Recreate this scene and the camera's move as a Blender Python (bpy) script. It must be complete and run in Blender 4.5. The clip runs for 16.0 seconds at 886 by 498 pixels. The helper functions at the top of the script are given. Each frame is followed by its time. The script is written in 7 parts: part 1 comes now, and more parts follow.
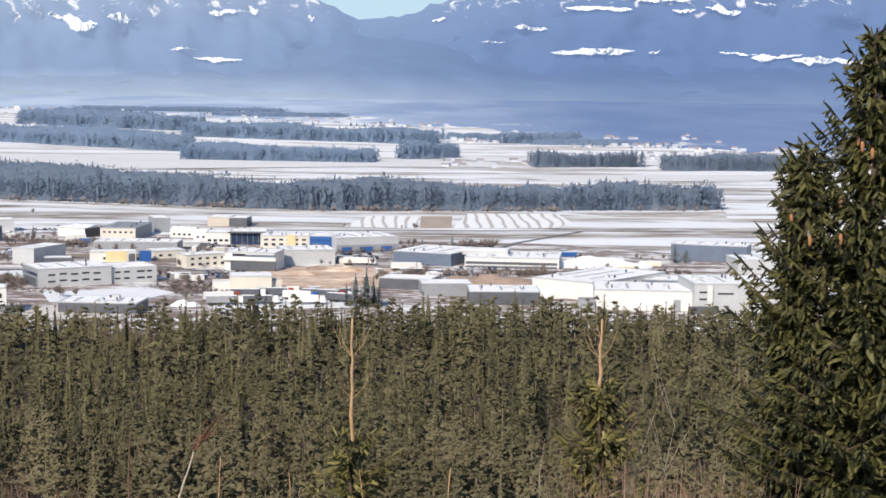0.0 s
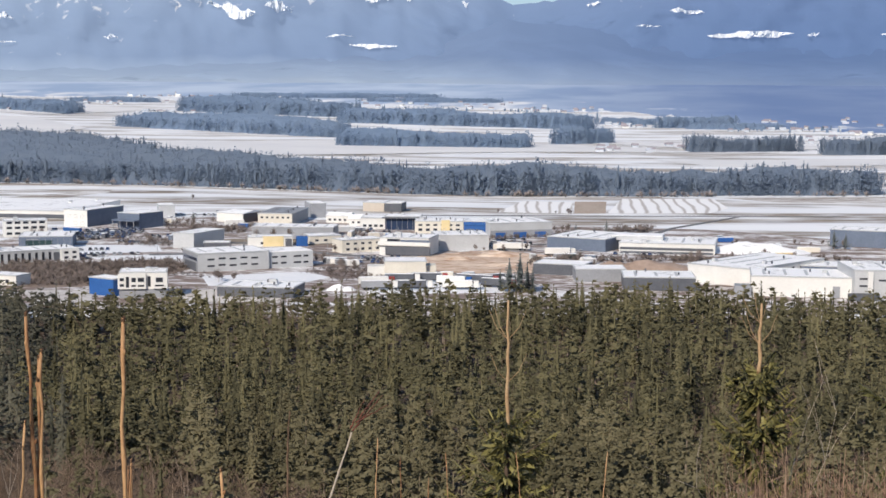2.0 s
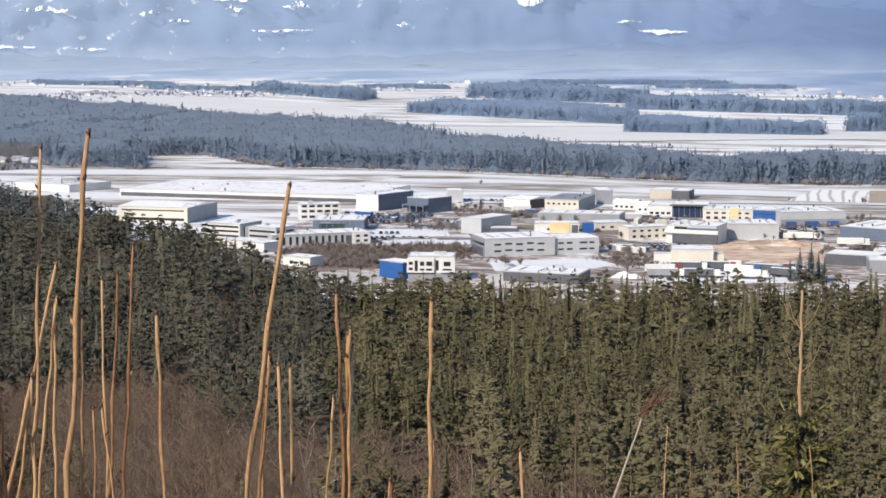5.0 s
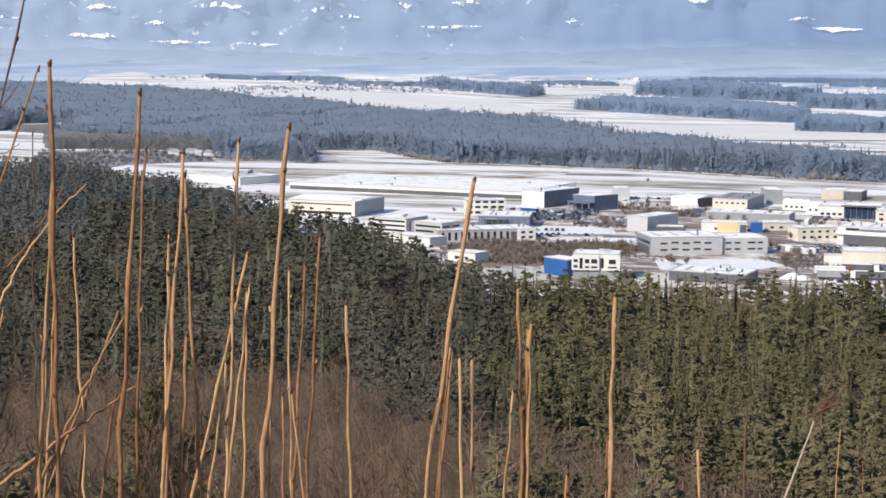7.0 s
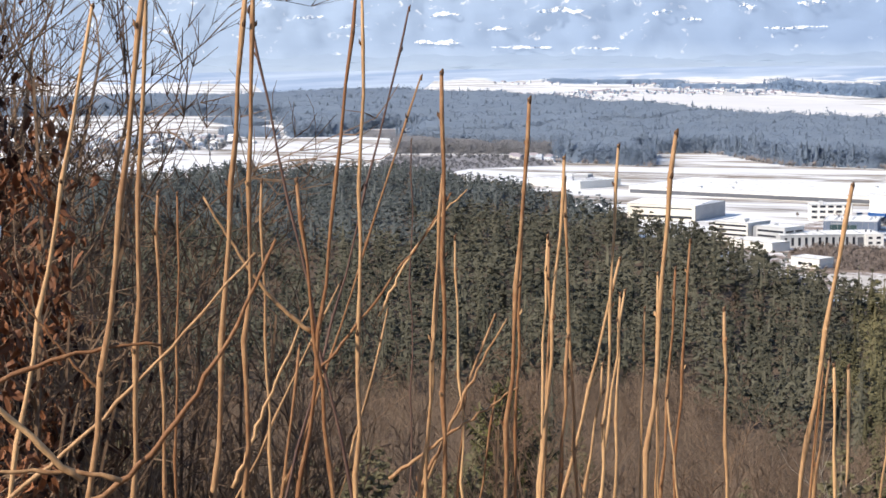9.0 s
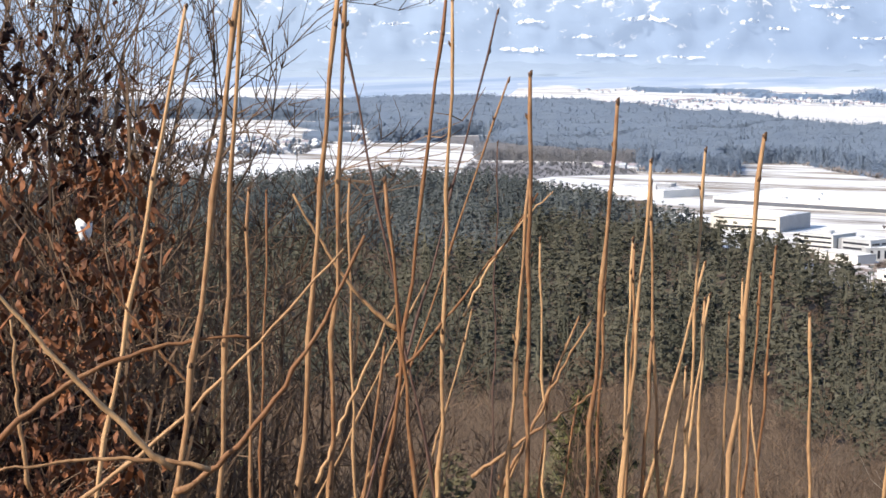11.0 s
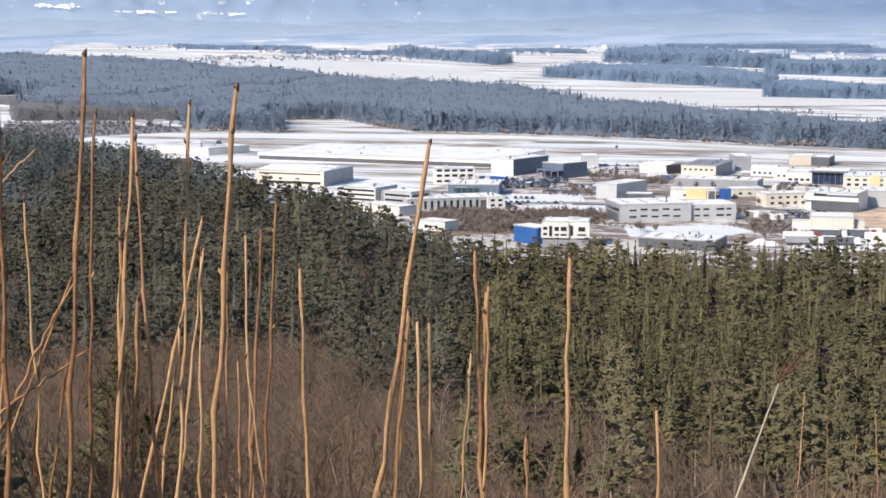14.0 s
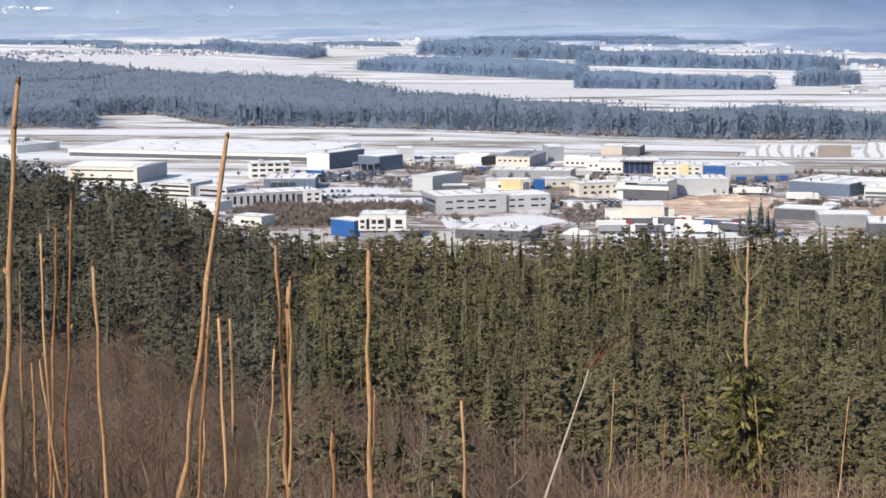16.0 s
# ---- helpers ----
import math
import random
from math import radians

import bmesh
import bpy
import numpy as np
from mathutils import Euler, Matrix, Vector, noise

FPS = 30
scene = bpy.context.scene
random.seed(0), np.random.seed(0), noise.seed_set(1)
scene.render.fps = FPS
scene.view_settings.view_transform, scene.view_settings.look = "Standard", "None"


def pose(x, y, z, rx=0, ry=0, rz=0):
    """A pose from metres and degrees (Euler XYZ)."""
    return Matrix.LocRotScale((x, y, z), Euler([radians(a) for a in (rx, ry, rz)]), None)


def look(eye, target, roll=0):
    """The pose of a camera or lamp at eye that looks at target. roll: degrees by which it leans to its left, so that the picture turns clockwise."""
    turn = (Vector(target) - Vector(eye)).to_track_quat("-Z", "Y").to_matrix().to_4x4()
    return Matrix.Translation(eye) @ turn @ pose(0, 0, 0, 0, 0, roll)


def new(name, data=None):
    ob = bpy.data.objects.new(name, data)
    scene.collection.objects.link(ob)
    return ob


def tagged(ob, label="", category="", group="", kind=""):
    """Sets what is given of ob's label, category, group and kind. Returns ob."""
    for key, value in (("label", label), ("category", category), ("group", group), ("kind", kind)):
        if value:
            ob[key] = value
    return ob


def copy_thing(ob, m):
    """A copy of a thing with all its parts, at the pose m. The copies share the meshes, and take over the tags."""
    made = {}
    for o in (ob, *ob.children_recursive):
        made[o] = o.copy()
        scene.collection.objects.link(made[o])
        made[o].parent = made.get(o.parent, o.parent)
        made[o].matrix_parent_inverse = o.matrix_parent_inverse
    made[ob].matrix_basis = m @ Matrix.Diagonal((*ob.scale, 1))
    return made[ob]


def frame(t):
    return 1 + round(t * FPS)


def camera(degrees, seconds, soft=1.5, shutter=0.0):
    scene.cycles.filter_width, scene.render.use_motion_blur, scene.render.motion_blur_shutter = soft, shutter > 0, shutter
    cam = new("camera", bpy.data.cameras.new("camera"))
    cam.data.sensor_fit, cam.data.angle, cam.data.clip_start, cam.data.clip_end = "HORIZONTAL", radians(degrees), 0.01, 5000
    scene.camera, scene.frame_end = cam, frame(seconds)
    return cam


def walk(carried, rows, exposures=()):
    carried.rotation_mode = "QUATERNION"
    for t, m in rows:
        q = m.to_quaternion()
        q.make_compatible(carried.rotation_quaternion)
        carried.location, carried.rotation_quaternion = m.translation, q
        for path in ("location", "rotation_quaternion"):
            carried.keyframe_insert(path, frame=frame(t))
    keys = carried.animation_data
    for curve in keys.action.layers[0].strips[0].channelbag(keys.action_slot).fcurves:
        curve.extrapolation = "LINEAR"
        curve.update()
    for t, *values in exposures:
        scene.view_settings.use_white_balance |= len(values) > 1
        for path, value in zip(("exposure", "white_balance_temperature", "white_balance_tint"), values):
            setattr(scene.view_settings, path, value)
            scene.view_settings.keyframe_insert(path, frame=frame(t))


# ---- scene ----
# ---------------------------------------------------------------- camera and walk
cam = camera(30.18, 16.0, soft=1.6)
walk(cam, [
    (0.0, pose(0.048, 0.049, 95.023, 84.358, -0.723, 0.046)),
    (0.5, pose(0.043, 0.046, 95.022, 84.153, -0.634, 1.850)),
    (1.0, pose(0.040, 0.050, 95.016, 84.002, -0.461, 3.226)),
    (1.5, pose(0.040, 0.060, 94.980, 83.936, -0.350, 4.408)),
    (2.0, pose(0.027, 0.078, 94.997, 83.803, -0.261, 5.384)),
    (2.5, pose(0.021, 0.078, 94.997, 83.590, -0.145, 6.506)),
    (3.0, pose(0.012, 0.083, 94.993, 83.457, -0.068, 7.810)),
    (3.5, pose(0.005, 0.081, 94.991, 83.397, 0.109, 9.769)),
    (4.0, pose(0.002, 0.067, 94.991, 83.337, 0.204, 12.063)),
    (4.5, pose(-0.002, 0.057, 94.993, 83.297, 0.197, 13.678)),
    (4.7, pose(-0.004, 0.053, 94.993, 83.306, 0.136, 14.423)),
    (6.8, pose(-0.019, -0.019, 94.996, 83.190, -0.298, 20.049)),
    (7.0, pose(-0.030, -0.019, 94.996, 83.179, -0.250, 21.179)),
    (7.5, pose(-0.049, -0.046, 95.002, 83.199, 0.117, 25.604)),
    (8.0, pose(-0.069, -0.054, 95.000, 83.212, 0.522, 28.833)),
    (8.5, pose(-0.082, -0.069, 95.001, 83.331, 0.652, 31.350)),
    (9.0, pose(-0.093, -0.073, 95.001, 83.353, 0.623, 32.937)),
    (9.2, pose(-0.096, -0.078, 95.000, 83.411, 0.526, 33.592)),
    (11.3, pose(-0.081, -0.098, 94.989, 83.605, 0.037, 35.872)),
    (11.5, pose(-0.072, -0.092, 94.988, 83.529, -0.150, 35.533)),
    (12.0, pose(-0.052, -0.069, 94.986, 83.350, -0.477, 31.262)),
    (12.5, pose(-0.035, -0.043, 94.982, 83.074, -0.493, 27.360)),
    (13.0, pose(-0.021, -0.015, 94.980, 82.714, -0.231, 24.461)),
    (13.5, pose(-0.012, -0.002, 94.979, 82.365, 0.009, 22.250)),
    (14.0, pose(-0.005, 0.007, 94.979, 82.094, 0.120, 20.069)),
    (14.5, pose(0.003, -0.001, 94.979, 82.065, 0.278, 18.369)),
    (15.0, pose(0.006, 0.014, 94.972, 81.995, 0.348, 17.112)),
    (15.5, pose(0.017, 0.023, 94.975, 81.943, 0.457, 15.764)),
    (16.0, pose(0.028, 0.036, 94.975, 81.836, 0.329, 13.627)),
], exposures=((0.0, 0.17, 6900, 12), (0.5, 0.06, 6900, 12), (1.0, 0.00, 6900, 12), (3.0, 0.01, 6900, 12), (4.0, 0.09, 6900, 12), (7.0, 0.17, 6900, 12), (9.0, 0.49, 7000, 12), (11.5, 0.58, 7000, 12), (13.0, 0.35, 6900, 12), (14.0, 0.28, 6900, 12), (15.0, 0.18, 6900, 12), (16.0, 0.17, 6900, 12)))

# ---------------------------------------------------------------- world, sun, exposure
SUN_AZ, SUN_EL = 157.0, 33.0          # degrees to the left of +y, degrees over the horizon
world = bpy.data.worlds.new("sky")
scene.world = world
world.use_nodes = True
wn = world.node_tree.nodes
sky = wn.new("ShaderNodeTexSky")
sky.sky_type = "NISHITA"
sky.sun_disc = False
sky.sun_elevation = radians(SUN_EL)
sky.sun_rotation = radians(-SUN_AZ)
sky.air_density, sky.dust_density, sky.ozone_density, sky.altitude = 1.0, 0.2, 1.0, 2500.0
wn["Background"].inputs["Strength"].default_value = 0.15
world.node_tree.links.new(sky.outputs["Color"], wn["Background"].inputs["Color"])

sun_data = bpy.data.lights.new("sun", "SUN")
sun_data.energy, sun_data.angle, sun_data.color = 4.3, radians(0.55), (1.0, 0.94, 0.85)
sun = new("sun", sun_data)
sun_way = Vector((-math.sin(radians(SUN_AZ)) * math.cos(radians(SUN_EL)), math.cos(radians(SUN_AZ)) * math.cos(radians(SUN_EL)), math.sin(radians(SUN_EL))))
sun.matrix_world = look(sun_way * 200 + Vector((0, 0, 150)), (0, 0, 150))
scene.view_settings.exposure = 0.0

# ---------------------------------------------------------------- materials


def nodes_of(name):
    m = bpy.data.materials.new(name)
    m.use_nodes = True
    return m, m.node_tree.nodes, m.node_tree.links, m.node_tree.nodes["Principled BSDF"]


def coat(name, low, high, scale, rough=0.8, bump=0.0, metal=0.0, stretch=(1, 1, 1), fine=6.0, island=0.0, spec=0.3, each=0.0, tone=0.0, upward=0.0, edges=(0.3, 0.7), thin=0.0):
    """A surface whose colour goes from low to high with a coarse and a fine noise at real-world size."""
    m, n, l, bsdf = nodes_of(name)
    geo = n.new("ShaderNodeNewGeometry")
    mp = n.new("ShaderNodeMapping")
    mp.inputs["Scale"].default_value = stretch
    l.new(geo.outputs["Position"], mp.inputs["Vector"])
    a, b = n.new("ShaderNodeTexNoise"), n.new("ShaderNodeTexNoise")
    a.inputs["Scale"].default_value, b.inputs["Scale"].default_value = scale, scale * fine
    a.inputs["Detail"].default_value = b.inputs["Detail"].default_value = 5.0
    l.new(mp.outputs["Vector"], a.inputs["Vector"])
    l.new(mp.outputs["Vector"], b.inputs["Vector"])
    add = n.new("ShaderNodeMath")
    add.operation = "MULTIPLY_ADD"
    add.inputs[1].default_value = 0.5
    half = n.new("ShaderNodeMath")
    half.operation = "MULTIPLY"
    half.inputs[1].default_value = 0.5
    l.new(b.outputs["Fac"], half.inputs[0])
    l.new(a.outputs["Fac"], add.inputs[0])
    l.new(half.outputs[0], add.inputs[2])
    fac = add.outputs[0]
    for amount, kind in ((island, "island"), (each, "object"), (tone, "tree")):
        if amount:
            if kind == "island":
                socket = geo.outputs["Random Per Island"]
            elif kind == "object":
                socket = n.new("ShaderNodeObjectInfo").outputs["Random"]
            else:
                own = n.new("ShaderNodeAttribute")
                own.attribute_name = "tone"
                socket = own.outputs["Fac"]
            mix = n.new("ShaderNodeMix")
            mix.inputs["Factor"].default_value = amount
            l.new(fac, mix.inputs["A"])
            l.new(socket, mix.inputs["B"])
            fac = mix.outputs["Result"]
    ramp = n.new("ShaderNodeValToRGB")
    ramp.color_ramp.elements[0].position, ramp.color_ramp.elements[1].position = edges
    ramp.color_ramp.elements[0].color, ramp.color_ramp.elements[1].color = (*low, 1), (*high, 1)
    l.new(fac, ramp.inputs["Fac"])
    l.new(ramp.outputs["Color"], bsdf.inputs["Base Color"])
    bsdf.inputs["Roughness"].default_value = rough
    bsdf.inputs["Metallic"].default_value = metal
    bsdf.inputs["Specular IOR Level"].default_value = spec
    if upward:
        up = n.new("ShaderNodeMix")
        up.data_type = "VECTOR"
        up.inputs["Factor"].default_value = upward
        up.inputs[5].default_value = (-0.25, -0.55, 0.8)
        l.new(geo.outputs["Normal"], up.inputs[4])
        l.new(up.outputs[1], bsdf.inputs["Normal"])
    if thin:
        glow = n.new("ShaderNodeBsdfTranslucent")
        l.new(ramp.outputs["Color"], glow.inputs["Color"])
        both = n.new("ShaderNodeMixShader")
        both.inputs["Fac"].default_value = thin
        l.new(bsdf.outputs[0], both.inputs[1])
        l.new(glow.outputs[0], both.inputs[2])
        l.new(both.outputs[0], n["Material Output"].inputs["Surface"])
    if bump:
        bu = n.new("ShaderNodeBump")
        bu.inputs["Strength"].default_value = bump
        bu.inputs["Distance"].default_value = 0.3 / scale / fine
        l.new(b.outputs["Fac"], bu.inputs["Height"])
        l.new(bu.outputs["Normal"], bsdf.inputs["Normal"])
    return m


M_SNOW = coat("snow", (0.76, 0.78, 0.81), (0.90, 0.90, 0.90), 0.05, 0.7, 0.2)
M_ROOF_SNOW = coat("roof_snow", (0.50, 0.50, 0.50), (0.93, 0.93, 0.93), 0.07, 0.7, 0.2, edges=(0.34, 0.46), fine=5)
# render of far houses, paled and blued in colour for distance haze
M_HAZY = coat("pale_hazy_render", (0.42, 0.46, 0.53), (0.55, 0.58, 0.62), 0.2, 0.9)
M_WHITE = coat("white_render", (0.64, 0.63, 0.60), (0.74, 0.73, 0.70), 0.2, 0.7)
M_CREAM = coat("cream_render", (0.60, 0.56, 0.48), (0.69, 0.65, 0.57), 0.2, 0.75)
M_LIGHTGREY = coat("light_grey_cladding", (0.42, 0.43, 0.44), (0.52, 0.53, 0.54), 0.2, 0.5, 0, 0.0)
M_BEIGE = coat("dull_beige_cladding", (0.46, 0.40, 0.34), (0.56, 0.50, 0.43), 0.2, 0.7)
M_GREY = coat("grey_cladding", (0.24, 0.25, 0.27), (0.32, 0.33, 0.35), 0.2, 0.5)
M_DARK = coat("anthracite_cladding", (0.075, 0.082, 0.098), (0.125, 0.132, 0.15), 0.2, 0.5)
M_SLATE = coat("slate_blue_cladding", (0.10, 0.13, 0.185), (0.15, 0.185, 0.25), 0.2, 0.5)
M_NAVY = coat("navy_glass", (0.012, 0.025, 0.06), (0.03, 0.05, 0.10), 0.3, 0.15, spec=0.5)
M_BLUE = coat("blue_sheet", (0.018, 0.082, 0.26), (0.03, 0.12, 0.36), 0.3, 0.5)
M_TEAL = coat("green_glass", (0.02, 0.045, 0.05), (0.05, 0.085, 0.09), 0.3, 0.2, spec=0.5)
M_YELLOW = coat("yellow_render", (0.66, 0.52, 0.27), (0.74, 0.61, 0.37), 0.3, 0.7)
M_RED = coat("red_sheet", (0.25, 0.03, 0.03), (0.38, 0.06, 0.05), 0.5, 0.5)
M_GLASS = coat("window_glass", (0.015, 0.018, 0.025), (0.04, 0.045, 0.06), 0.8, 0.08, spec=0.6)
M_FRAME = coat("grey_frame", (0.25, 0.25, 0.26), (0.34, 0.34, 0.35), 1.0, 0.5)
M_TYRE = coat("rubber", (0.01, 0.01, 0.01), (0.03, 0.03, 0.03), 3.0, 0.8)
M_DIRT = coat("orange_earth", (0.40, 0.23, 0.14), (0.80, 0.66, 0.53), 0.07, 0.95, 0.3, fine=4, stretch=(0.6, 1.6, 1), edges=(0.36, 0.62))
M_HEAP = coat("brown_earth", (0.24, 0.17, 0.13), (0.46, 0.35, 0.28), 0.06, 0.95, 0.4)
M_BRUSH = coat("brown_brush_ground", (0.15, 0.11, 0.085), (0.34, 0.265, 0.215), 0.05, 0.95, 0.3)
M_ASPHALT = coat("asphalt", (0.10, 0.10, 0.105), (0.22, 0.22, 0.22), 0.02, 0.9, fine=9)
M_MEADOW = coat("dry_meadow", (0.20, 0.155, 0.11), (0.36, 0.29, 0.22), 0.01, 0.95, fine=9, stretch=(0.4, 1.6, 1))
M_STREAK = coat("stubble_showing_through_snow", (0.24, 0.19, 0.15), (0.80, 0.79, 0.78), 0.02, 0.95, fine=7, stretch=(0.35, 2.2, 1), edges=(0.44, 0.58))
M_FLOOR = coat("forest_floor", (0.07, 0.05, 0.035), (0.17, 0.125, 0.09), 0.08, 0.95, 0.3)
M_CONIFER = coat("conifer_needles", (0.085, 0.080, 0.048), (0.205, 0.184, 0.101), 0.13, 0.85, island=0.12, spec=0.1, fine=3, tone=0.5, upward=0.25, thin=0.22)
M_PINE = coat("olive_pine_needles", (0.104, 0.094, 0.055), (0.225, 0.198, 0.117), 0.13, 0.85, island=0.14, spec=0.1, fine=3, tone=0.45, upward=0.25, thin=0.22)
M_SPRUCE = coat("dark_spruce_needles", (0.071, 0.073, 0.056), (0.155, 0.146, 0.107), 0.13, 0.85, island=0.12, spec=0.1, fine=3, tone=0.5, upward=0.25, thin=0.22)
# distance haze is mixed into the next three tree colours
M_CONIFER_FAR = coat("hazed_conifer_needles", (0.095, 0.112, 0.117), (0.193, 0.213, 0.207), 0.1, 0.85, island=0.12, spec=0.1, tone=0.5, upward=0.25, thin=0.35)
M_BELT = coat("haze_blue_woods", (0.196, 0.256, 0.348), (0.262, 0.326, 0.416), 0.03, 0.9, spec=0.05, tone=0.16, island=0.03, fine=26, stretch=(1, 1, 0.3), edges=(0.34, 0.66), upward=0.96, thin=0.5)
M_WOODS = coat("pale_hazed_woods", (0.212, 0.299, 0.426), (0.300, 0.395, 0.534), 0.015, 0.9, spec=0.05, tone=0.25, island=0.1, fine=26, upward=0.8, thin=0.5)
M_PLAINTREE = coat("brown_bare_twigs", (0.095, 0.066, 0.047), (0.196, 0.143, 0.106), 0.05, 0.9, island=0.3, spec=0.1, tone=0.4, upward=0.3)
M_SCRUB = coat("pale_brown_twigs", (0.105, 0.086, 0.078), (0.215, 0.180, 0.166), 0.1, 0.9, island=0.3, spec=0.1, tone=0.4, upward=0.4)
M_TRUNK = coat("pine_bark", (0.17, 0.125, 0.09), (0.42, 0.34, 0.265), 0.5, 0.9, stretch=(1, 1, 0.2))


def plain_material():
    """Snow with strips of bare stubble, drawn out across the plain, and a patchwork of plots."""
    m, n, l, bsdf = nodes_of("snowy_plain")
    geo = n.new("ShaderNodeNewGeometry")

    def noise(sx, sy, detail, seed):
        mp = n.new("ShaderNodeMapping")
        mp.inputs["Scale"].default_value = (sx, sy, 0.0)
        mp.inputs["Location"].default_value = (seed, seed * 1.7, 0)
        mp.inputs["Rotation"].default_value = (0, 0, radians(-4))
        t = n.new("ShaderNodeTexNoise")
        t.inputs["Scale"].default_value = 1.0
        t.inputs["Detail"].default_value = detail
        l.new(geo.outputs["Position"], mp.inputs["Vector"])
        l.new(mp.outputs["Vector"], t.inputs["Vector"])
        return t.outputs["Fac"]

    def ramp(fac, stops):
        r = n.new("ShaderNodeValToRGB")
        while len(r.color_ramp.elements) < len(stops):
            r.color_ramp.elements.new(0.5)
        for e, (p, c) in zip(r.color_ramp.elements, stops):
            e.position, e.color = p, (*c, 1)
        l.new(fac, r.inputs["Fac"])
        return r.outputs["Color"]

    strip = ramp(noise(0.0045, 0.022, 4.0, 3.1), [(0.465, (0, 0, 0)), (0.575, (1, 1, 1))])
    grain = ramp(noise(0.03, 0.12, 6.0, 8.2), [(0.32, (0, 0, 0)), (0.56, (1, 1, 1))])
    cover = n.new("ShaderNodeMix")
    cover.data_type = "RGBA"
    cover.blend_type = "MULTIPLY"
    cover.inputs["Factor"].default_value = 0.75
    l.new(strip, cover.inputs["A"])
    l.new(grain, cover.inputs["B"])
    where = n.new("ShaderNodeSeparateXYZ")
    l.new(geo.outputs["Position"], where.inputs[0])
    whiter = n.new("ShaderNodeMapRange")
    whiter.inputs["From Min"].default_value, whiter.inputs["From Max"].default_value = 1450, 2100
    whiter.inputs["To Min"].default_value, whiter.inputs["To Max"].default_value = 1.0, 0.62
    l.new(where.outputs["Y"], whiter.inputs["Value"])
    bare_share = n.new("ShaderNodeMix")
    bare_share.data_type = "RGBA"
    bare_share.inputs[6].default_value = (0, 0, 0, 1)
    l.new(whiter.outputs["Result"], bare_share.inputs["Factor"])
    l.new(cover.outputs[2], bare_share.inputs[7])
    soil = ramp(noise(0.02, 0.05, 5.0, 1.4), [(0.35, (0.16, 0.125, 0.095)), (0.65, (0.34, 0.28, 0.22))])
    snow = ramp(noise(0.006, 0.02, 5.0, 5.5), [(0.3, (0.76, 0.78, 0.81)), (0.7, (0.90, 0.90, 0.90))])
    mix = n.new("ShaderNodeMix")
    mix.data_type = "RGBA"
    l.new(bare_share.outputs[2], mix.inputs["Factor"])
    l.new(snow, mix.inputs["A"])
    l.new(soil, mix.inputs["B"])
    l.new(mix.outputs["Result"], bsdf.inputs["Base Color"])
    bsdf.inputs["Roughness"].default_value = 0.85
    bsdf.inputs["Specular IOR Level"].default_value = 0.2
    return m


M_PLAIN = plain_material()


